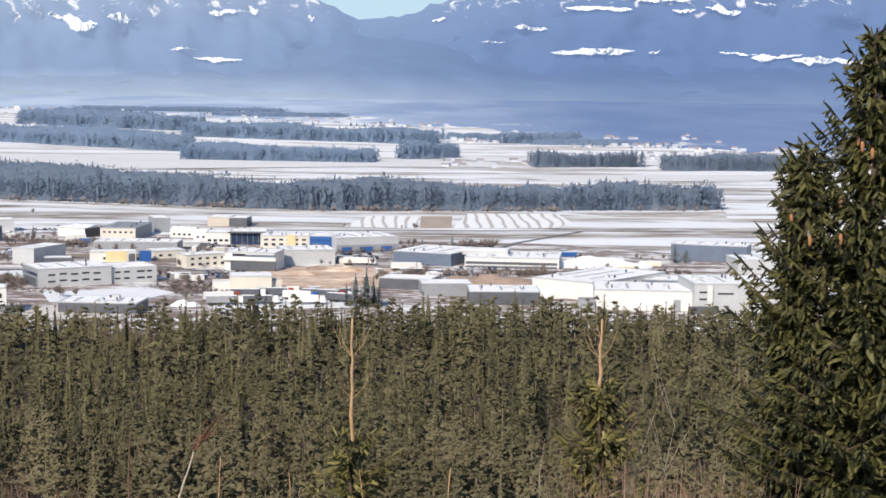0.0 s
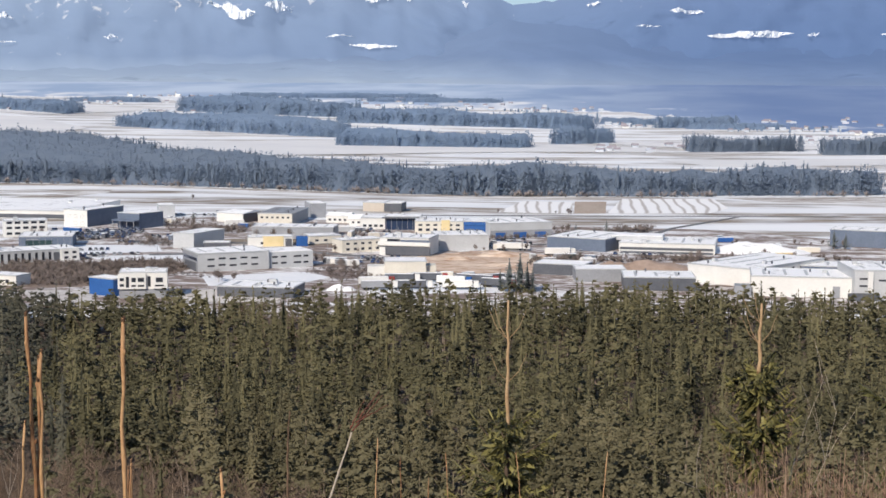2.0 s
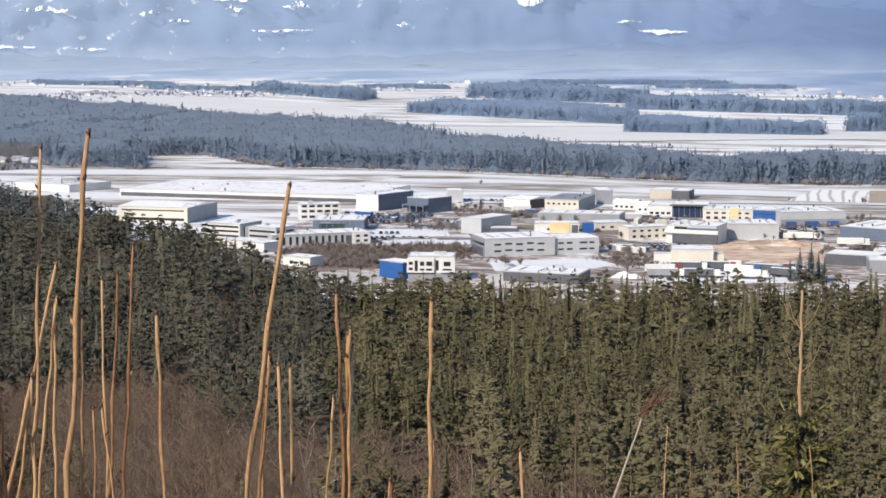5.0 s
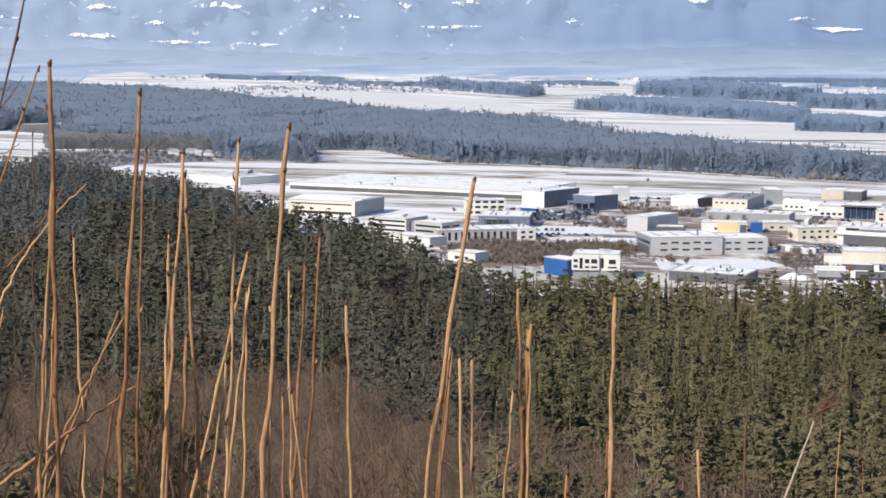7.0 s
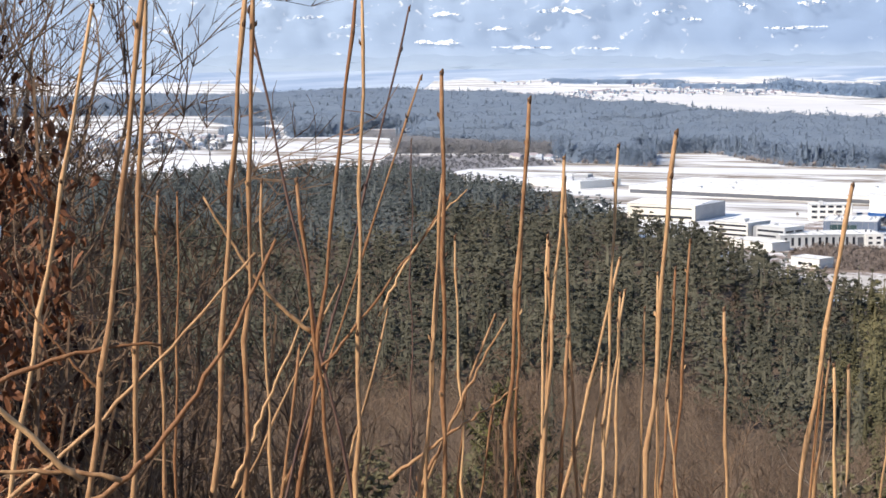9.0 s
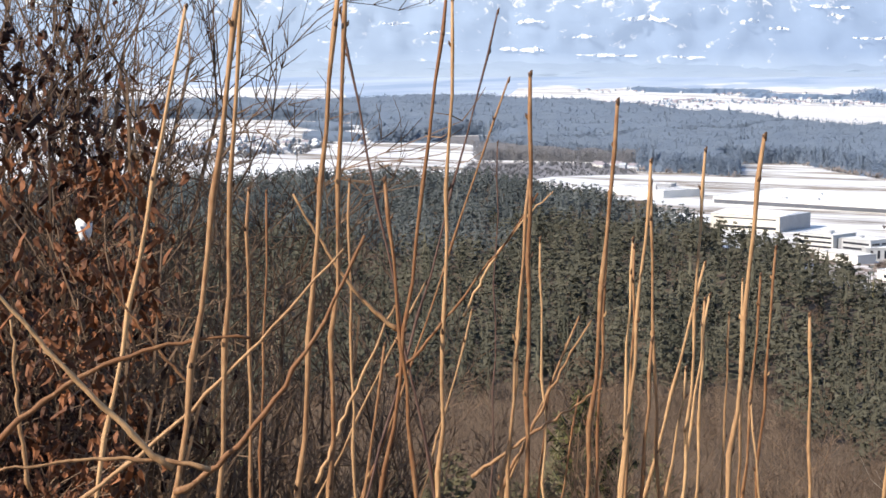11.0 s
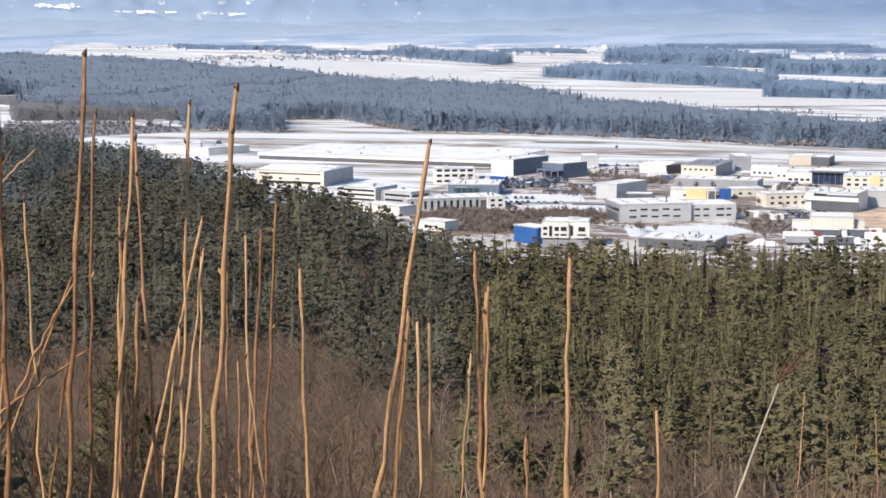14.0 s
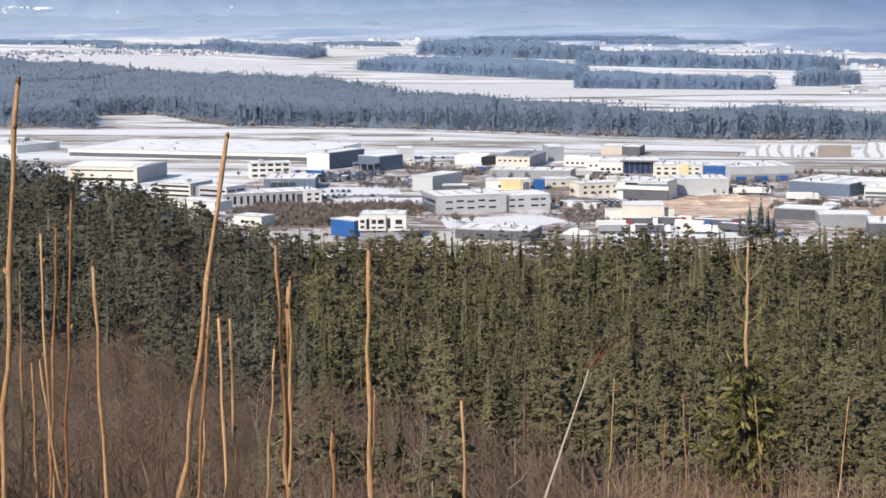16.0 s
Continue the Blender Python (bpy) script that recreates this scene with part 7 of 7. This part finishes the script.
LEAVES = []
for s in range(5):
    kk = random.Random(70 + s)
    bm = bmesh.new()
    n, ln, wd = 4, 0.064, 0.018
    rows = []
    for i in range(n + 1):
        t = i / n
        w = wd * math.sin(math.pi * min(0.97, t * 0.9 + 0.08)) * (1.15 if i % 2 else 0.85)
        z = 0.016 * math.sin(3.4 * t + s) - 0.03 * t * t
        rows.append([bm.verts.new((ln * t, -w, z + 0.017 * kk.uniform(0.3, 1))), bm.verts.new((ln * t, 0, z)), bm.verts.new((ln * t, w, z + 0.017 * kk.uniform(0.2, 1)))])
    for a, b in zip(rows, rows[1:]):
        bm.faces.new((a[0], b[0], b[1], a[1]))
        bm.faces.new((a[1], b[1], b[2], a[2]))
    me = bpy.data.meshes.new("leaf")
    bm.to_mesh(me)
    bm.free()
    me.materials.append(M_LEAF)
    LEAVES.append(me)


def leafy_shrub(x, y, height, seed, label, leaves, rest, low_z, high_z):
    """A young beech that keeps its dry leaves over winter."""
    k = random.Random(seed)
    z = ground_z(x, y)
    ob = thing("beech_shrub", pose(x, y, z), label, "shrub")
    tips = []
    for s in range(6):
        bm = bmesh.new()
        a = k.uniform(0, 6.28)
        d = Vector((0.16 * math.cos(a), 0.16 * math.sin(a), 1)).normalized()
        branch_out(bm, k, Vector((0.1 * math.cos(a), 0.1 * math.sin(a), 0)), d, height * k.uniform(0.6, 0.95), 0.012, 3, tips, 0.0, 1.2)
        part("stem", bm, M_TWIG, ob)
    low = [t for t in tips if low_z < t[0].z + z < high_z and t[0].x * 0.63 + t[0].y * 0.77 < 0.35]
    vs, fs = [], []
    for i in range(leaves + rest):
        p, d = low[k.randrange(len(low))]
        m = Matrix.Translation(p + Vector((k.uniform(-1, 1), k.uniform(-1, 1), k.uniform(-1, 0.4))) * 0.07) @ pose(0, 0, 0, k.uniform(-80, 80), k.uniform(10, 100), k.uniform(0, 360)) @ Matrix.Scale(k.uniform(0.4, 0.78), 4)
        me = LEAVES[k.randrange(5)]
        if i < leaves:
            leaf = new("leaf", me)
            leaf.parent = ob
            leaf.matrix_local = m
        else:
            o = len(vs)
            vs += [m @ v.co for v in me.vertices]
            fs += [tuple(o + q for q in f.vertices) for f in me.polygons]
    tagged(solid("dry_leaves", vs, fs, M_LEAF, ob), kind="stuff")
    return ob


def needle_twig(vs, fs, k, p, d, length, r):
    """A needle-clad twig: a ragged spindle with needles sticking out."""
    s = d.cross(Vector((k.uniform(-1, 1), k.uniform(-1, 1), k.uniform(-1, 1)))).normalized()
    u = d.cross(s)
    o = len(vs)
    for i in range(3):
        t = (0.02, 0.6, 1.0)[i]
        rr = r * (0.7, 1.0, 0.42)[i]
        for q in range(3):
            a = 2.0944 * q + i * 0.6
            jag = k.uniform(0.55, 1.35)
            vs.append(p + d * length * t + (s * math.cos(a) + u * math.sin(a)) * rr * jag)
    for i in range(2):
        for q in range(3):
            a, b = o + i * 3 + q, o + i * 3 + (q + 1) % 3
            fs.append((a, b, b + 3, a + 3))
    for j in range(5):
        t, a = k.uniform(0.05, 1), k.uniform(0, 6.283)
        w = s * math.cos(a) + u * math.sin(a)
        b = p + d * length * t
        o2 = len(vs)
        vs.extend([b + d * 0.003, b - d * 0.003, b + w * r * 2.4 + d * r * 1.6])
        fs.append((o2, o2 + 1, o2 + 2))


def spruce(name, label, x, y, top_z, half, seed, bare_top=0.0, dense=1.0, lean=(0, 0), needles=None, cones=()):
    """A young spruce: trunk, whorls of limbs and hanging needle-clad twigs. half: its half width low down."""
    k = random.Random(seed)
    z0 = ground_z(x, y)
    H = top_z - z0
    ob = thing(name, pose(x, y, z0), label, "tree", "young spruces on the slope")
    bm = bmesh.new()
    n = 14
    pts = [Vector((lean[0] * (i / n) ** 2 + 0.01 * k.uniform(-1, 1), lean[1] * (i / n) ** 2 + 0.01 * k.uniform(-1, 1), H * i / n)) for i in range(n + 1)]
    split = int(n * (1 - bare_top / H)) if bare_top else n
    tube(bm, pts[:split + 1], [max(0.008, 0.012 * H * (1 - i / n) + 0.006) for i in range(split + 1)], 7)
    smooth(part("trunk", bm, M_BARK, ob))
    if bare_top:
        bm = bmesh.new()
        q = [pts[split].lerp(pts[n], i / 10) + Vector((0.008 * k.uniform(-1, 1), 0.008 * k.uniform(-1, 1), 0)) for i in range(11)]
        tube(bm, q, [0.019 * (1 - 0.55 * i / 10) * (1.2 if i % 3 == 0 else 0.95) for i in range(11)], 7)
        smooth(part("leader", bm, M_LEADER, ob, "ochre leading shoot, bare of needles"))
    limb = bmesh.new()
    vs, fs = [], []
    z = 0.5
    while z < H - bare_top - 0.02:
        t = z / H
        for j in range(k.randint(4, 6)):
            a = k.uniform(0, 6.283)
            reach = (half * (1 - t) ** 0.75 + 0.05) * k.uniform(0.5, 1.2)
            rise = 0.35 + 0.55 * t
            root = Vector((lean[0] * t * t, lean[1] * t * t, z + k.uniform(-0.05, 0.05)))
            out = Vector((math.cos(a), math.sin(a), 0))
            m = 5
            line = [root + out * reach * (i / m) + Vector((0, 0, reach * (rise * (i / m) - 0.55 * (1 - t) * (i / m) ** 2 + 0.15 * (i / m) ** 3))) for i in range(m + 1)]
            tube(limb, line, [0.011 * (1 - 0.7 * i / m) * (0.5 + 0.5 * (1 - t)) for i in range(m + 1)], 4)
            count = max(5, int(reach * 36 * dense))
            for c in range(count):
                u = (c + k.random()) / count
                i = min(m - 1, int(u * m))
                p = line[i].lerp(line[i + 1], u * m - i)
                sd = Vector((-out.y, out.x, 0)) * k.choice((-1, 1))
                d = (out * k.uniform(0.4, 1.0) + sd * k.uniform(0.2, 0.9) + Vector((0, 0, k.uniform(-1.3, 0.3)))).normalized()
                if u < 0.42:
                    needle_twig(vs, fs, k, p, d, k.uniform(0.09, 0.17), k.uniform(0.015, 0.026))
                else:
                    needle_twig(vs, fs, k, p, d, k.uniform(0.05, 0.11) * (1.1 - 0.3 * u), k.uniform(0.0075, 0.0115))
            needle_twig(vs, fs, k, line[-2], (line[-1] - line[-2]).normalized(), (line[-1] - line[-2]).length + 0.06, 0.010)
        z += k.uniform(0.10, 0.17) / dense ** 0.5
    if bare_top:
        for wz in (0.42, 0.72):
            for j in range(3):
                a = k.uniform(0, 6.28)
                p = pts[split].lerp(pts[n], wz)
                shoot = bmesh.new()
                tube(shoot, [p, p + Vector((math.cos(a) * 0.10, math.sin(a) * 0.10, 0.10)), p + Vector((math.cos(a) * 0.17, math.sin(a) * 0.17, 0.26))], [0.003, 0.0025, 0.0015], 4)
                part("side_shoot", shoot, M_LEADER, ob)
    else:
        for j in range(14):
            p = Vector((lean[0], lean[1], H - 0.02 * j))
            a = k.uniform(0, 6.28)
            needle_twig(vs, fs, k, p, Vector((math.cos(a) * 0.5, math.sin(a) * 0.5, 0.8)).normalized(), 0.06 + 0.006 * j, 0.010)
    for down, out, a in cones:
        bm = bmesh.new()
        p = Vector((out * math.cos(a), out * math.sin(a), H - down))
        tube(bm, [p, p + Vector((0.002, 0, -0.015)), p + Vector((0.004, 0, -0.04)), p + Vector((0.004, 0.002, -0.065)), p + Vector((0.004, 0.002, -0.075))], [0.005, 0.011, 0.013, 0.009, 0.002], 8)
        smooth(part("cone", bm, M_CONE, ob, "orange-brown hanging cone"))
    part("limb_frame", limb, M_BARK, ob)
    tagged(solid("needles", vs, fs, needles or M_NEEDLE, ob), kind="stuff")
    return ob


bramble((-1.79, 1.58, 94.40), (-1.88, 1.48, 94.54), (-1.96, 1.39, 94.69), 0.0050)
bramble((-1.86, 1.65, 94.34), (-1.76, 1.75, 94.46), (-1.64, 1.85, 94.73), 0.0052)
bramble((-1.75, 1.62, 94.40), (-1.86, 1.51, 94.42), (-1.96, 1.39, 94.41), 0.0037)
bramble((-2.11, 1.52, 94.41), (-1.99, 1.66, 94.53), (-1.84, 1.81, 94.56), 0.0049)
bramble((-2.19, 1.74, 94.25), (-2.03, 1.90, 94.43), (-1.86, 2.06, 94.68), 0.0043)
bramble((-1.97, 2.36, 94.49), (-2.04, 2.30, 94.58), (-2.12, 2.23, 94.75), 0.0043)
bramble((-2.22, 2.41, 94.14), (-2.16, 2.46, 94.32), (-2.09, 2.51, 94.51), 0.0040)
bramble((-2.03, 2.43, 94.38), (-1.93, 2.51, 94.53), (-1.80, 2.59, 94.74), 0.0033)
bramble((-2.19, 2.03, 94.40), (-2.24, 1.98, 94.49), (-2.29, 1.92, 94.60), 0.0031)
bramble((-2.23, 1.68, 94.28), (-2.24, 1.67, 94.44), (-2.25, 1.67, 94.57), 0.0039)
bramble((-1.88, 2.48, 94.19), (-1.78, 2.55, 94.28), (-1.67, 2.62, 94.37), 0.0037)
bramble((-2.18, 2.88, 94.43), (-2.11, 2.93, 94.59), (-2.02, 2.99, 94.71), 0.0031)
bramble((-1.89, 2.59, 94.13), (-1.82, 2.64, 94.31), (-1.74, 2.69, 94.49), 0.0039)
bramble((-2.22, 11.87, 91.69), (-2.23, 11.87, 92.12), (-2.21, 11.87, 92.49), 0.0103, M_TWIG, "dark upright dead stem on the slope")

bramble((-1.820, 9.707, 91.596), (-1.636, 9.813, 92.191), (-1.452, 9.919, 92.787), 0.0115, M_SHOOT, "pale dry stick leaning on the slope")
bramble((-1.452, 9.919, 92.787), (-1.362, 9.957, 92.896), (-1.272, 9.994, 93.004), 0.0045, M_RUST, "thin rust-red twig at the end of a dry stick")
bramble((-1.435, 9.921, 92.805), (-1.379, 9.954, 92.890), (-1.323, 9.988, 92.975), 0.0045, M_RUST, "thin rust-red twig at the end of a dry stick")
bramble((-1.429, 9.922, 92.841), (-1.336, 9.960, 92.891), (-1.243, 9.998, 92.940), 0.0045, M_RUST, "thin rust-red twig at the end of a dry stick")
bramble((-1.463, 9.917, 92.805), (-1.422, 9.948, 92.893), (-1.382, 9.980, 92.981), 0.0045, M_RUST, "thin rust-red twig at the end of a dry stick")
bramble((-1.408, 9.925, 92.870), (-1.349, 9.959, 92.951), (-1.289, 9.992, 93.032), 0.0045, M_RUST, "thin rust-red twig at the end of a dry stick")
for i, (x, y, n, h) in enumerate(((-5.1, 4.45, 6, 4.3), (-5.55, 5.05, 6, 4.2), (-5.7, 4.3, 6, 4.5), (-6.2, 5.2, 7, 4.6), (-5.3, 3.9, 6, 4.3), (-4.75, 4.0, 5, 4.2), (-5.5, 4.7, 7, 4.5), (-6.3, 4.9, 7, 4.7), (-5.9, 4.6, 6, 4.6))):
    bare_shrub(x, y, n, h, 3 + 5 * i, "tall leafless shrub with fine grey-brown twigs")
for i, (x, y, h) in enumerate(((-6.6, 7.4, 3.0), (-5.4, 8.4, 2.8), (-7.6, 9.0, 3.2), (-6.2, 10.6, 3.2), (-4.3, 9.6, 2.4), (-5.2, 12.2, 2.8), (-7.2, 6.4, 3.0), (-8.4, 7.6, 3.4), (-6.9, 12.4, 3.2), (-3.4, 11.4, 2.4), (-5.6, 5.9, 2.2), (-4.9, 6.6, 2.0), (-6.3, 5.8, 2.5), (-4.2, 7.4, 2.0), (-5.0, 8.2, 2.2), (-5.9, 9.6, 2.6), (-4.6, 8.7, 2.1), (-5.3, 10.2, 2.6), (-4.9, 11.0, 2.6), (-6.4, 8.3, 2.6), (-3.9, 8.4, 1.9), (-4.4, 10.4, 2.3), (-5.2, 5.5, 3.1), (-5.7, 6.0, 3.3), (-5.4, 6.5, 3.2), (-6.1, 6.8, 3.5), (-5.9, 7.6, 3.4), (-4.8, 5.9, 2.7), (-6.7, 6.9, 3.7))):
    bare_shrub(x, y, 4, h, 50 + i, "low tangled leafless shrub on the slope")
for i, (x, y, n, h) in enumerate(((-5.5, 15.0, 2, 3.2), (-4.8, 15.2, 2, 2.8), (-5.1, 16.4, 2, 2.6), (2.2, 15.8, 2, 3.9), (1.75, 16.2, 1, 3.6), (2.6, 15.2, 2, 3.4), (-3.1, 15.6, 1, 2.4))):
    bare_shrub(x, y, n, h, 90 + i, "young leafless birch with pale bark on the slope", 2, M_SHOOT)
leafy_shrub(-4.02, 3.22, 3.2, 41, "young beech shrub with dry russet leaves", 290, 2300, 93.4, 94.95)
leafy_shrub(-4.42, 3.40, 3.5, 43, "young beech shrub with dry russet leaves", 0, 2400, 93.2, 95.3)
leafy_shrub(-4.15, 3.75, 2.4, 47, "low beech shrub, half bare of its dry leaves", 0, 1300, 93.0, 94.4)

spruce("spruce", "tall young spruce with dark green hanging twigs and a few cones", 2.83, 10.7, 95.37, 1.18, 4, dense=2.3,
       cones=((0.62, 0.13, 3.6), (0.66, 0.16, 4.0), (0.70, 0.12, 4.4), (0.60, 0.10, 4.9), (1.02, 0.22, 3.4), (1.25, 0.30, 3.8)))
spruce("spruce", "bushy young spruce beside a taller one", 2.46, 10.9, 94.64, 1.02, 9, dense=2.2, cones=((0.42, 0.16, 3.8), (0.55, 0.2, 4.6)))
spruce("spruce_sapling", "young spruce with a long bare ochre leader", -0.72, 14.03, 93.04, 0.74, 15, bare_top=1.0, dense=1.6, needles=M_YOUNG)
spruce("spruce_sapling", "young spruce with an ochre leader and upswept shoots", 1.47, 14.48, 92.99, 0.75, 16, bare_top=0.62, dense=1.6, needles=M_YOUNG)
spruce("spruce", "small dark spruce among the leafless shrubs", -7.77, 12.81, 91.95, 0.95, 17, dense=2.6)

# dry undergrowth at the foot of the brow
M_WEED = coat("dry_reddish_stalk", (0.13, 0.075, 0.052), (0.36, 0.235, 0.165), 3.0, 0.8, island=0.6)


def dry_brush(label, az0, az1, d0, d1, count, top0, top1, seed):
    """Fine dry stalks with side twigs, past counting."""
    k = random.Random(seed)
    vs, fs = [], []

    def blade(p, q, bend, w):
        o = len(vs)
        side = (q - p).cross(Vector((k.uniform(-1, 1), k.uniform(-1, 1), 0.1))).normalized()
        up = side.cross(q - p).normalized()
        for t, s in ((0, 1.0), (0.5, 0.75), (1, 0.25)):
            c = p.lerp(q, t) + bend * math.sin(math.pi * t)
            vs.extend((c + side * w * s, c - side * w * s * 0.5 + up * w * s * 0.8, c - side * w * s * 0.5 - up * w * s * 0.8))
        for i in (0, 3):
            for j in range(3):
                n1 = (j + 1) % 3
                fs.append((o + i + j, o + i + n1, o + i + 3 + n1, o + i + 3 + j))

    for i in range(count):
        az, d = radians(k.uniform(az0, az1)), k.uniform(d0, d1)
        p = Vector((-d * math.sin(az), d * math.cos(az), 0))
        p.z = ground_z(p.x, p.y) - 0.05
        el = radians(k.uniform(top0, top1) - 1.2 * k.random() ** 2)
        h = max(0.3, 95 + d * math.tan(el) - p.z)
        q = p + Vector((k.uniform(-0.12, 0.12) * h, k.uniform(-0.12, 0.12) * h, h))
        blade(p, q, Vector((k.uniform(-1, 1), k.uniform(-1, 1), 0)) * 0.06, k.uniform(0.003, 0.006))
        for j in range(5):
            t = k.uniform(0.45, 0.98)
            c = p.lerp(q, t)
            blade(c, c + Vector((k.uniform(-1, 1), k.uniform(-1, 1), k.uniform(0.2, 1.3))) * k.uniform(0.08, 0.2), Vector((0, 0, 0.01)), 0.002)
    ob = solid("dry_brush", vs, fs, M_WEED)
    return tagged(ob, label, "brush", kind="stuff")


dry_brush("reddish-brown dry stalks and twigs below the brow", 8, -4, 8.5, 12, 800, -17.0, -15.3, 3)
dry_brush("reddish-brown dry stalks and twigs below the brow", -5, -12, 8.5, 12, 420, -14.6, -12.6, 4)
dry_brush("brown dry stalks between the canes", 36, 14, 8.0, 13, 700, -18.2, -15.2, 5)


def snow_clump(x, y, z, s):
    """A lump of old snow caught in the twigs."""
    bm = bmesh.new()
    bmesh.ops.create_icosphere(bm, subdivisions=3, radius=1.0)
    for v in bm.verts:
        v.co *= 1 + 0.3 * noise.noise(v.co * 1.4) + 0.1 * noise.noise(v.co * 4)
        v.co = Vector((v.co.x * s * 0.7, v.co.y * s * 0.7, v.co.z * s * (1.3 if v.co.z < 0 else 0.8)))
    me = bpy.data.meshes.new("snow_clump")
    bm.to_mesh(me)
    bm.free()
    me.materials.append(M_SNOW)
    ob = smooth(new("snow_clump", me))
    ob.matrix_world = pose(x, y, z)
    return tagged(ob, "lump of old snow caught in the beech twigs", "snow")


snow_clump(-3.956, 3.356, 94.495, 0.034)


def broken_stem(x, y, top, r):
    """A thick dry stem snapped off, its orange wood splintered at the top."""
    k = random.Random(8)
    z = ground_z(x, y)
    ob = thing("broken_stem", pose(x, y, z - 0.03), "snapped dry stem with splintered orange wood", "stem")
    h = top - z
    bm = bmesh.new()
    tube(bm, [Vector((0.01 * math.sin(i), 0.01 * math.cos(i * 1.3), h * 0.93 * i / 6)) for i in range(7)], [r * (1.1 - 0.03 * i) for i in range(7)], 9)
    smooth(part("bark", bm, M_CANE, ob))
    for j in range(6):
        a = j * 1.05
        root = Vector((0.6 * r * math.cos(a), 0.6 * r * math.sin(a), h * 0.91))
        bm = bmesh.new()
        tube(bm, [root, root + Vector((0.4 * r * math.cos(a), 0.4 * r * math.sin(a), 0.02)), root + Vector((r * k.uniform(0.5, 2.2) * math.cos(a), r * k.uniform(0.5, 2.2) * math.sin(a), k.uniform(0.03, 0.06)))], [r * 0.55, r * 0.4, r * 0.06], 5)
        part("splinter", bm, M_SPLINT, ob, "orange splinter")


M_SPLINT = coat("fresh_orange_wood", (0.42, 0.17, 0.06), (0.66, 0.32, 0.13), 40.0, 0.8, stretch=(1, 1, 0.2))
broken_stem(-1.668, 2.497, 94.165, 0.022)
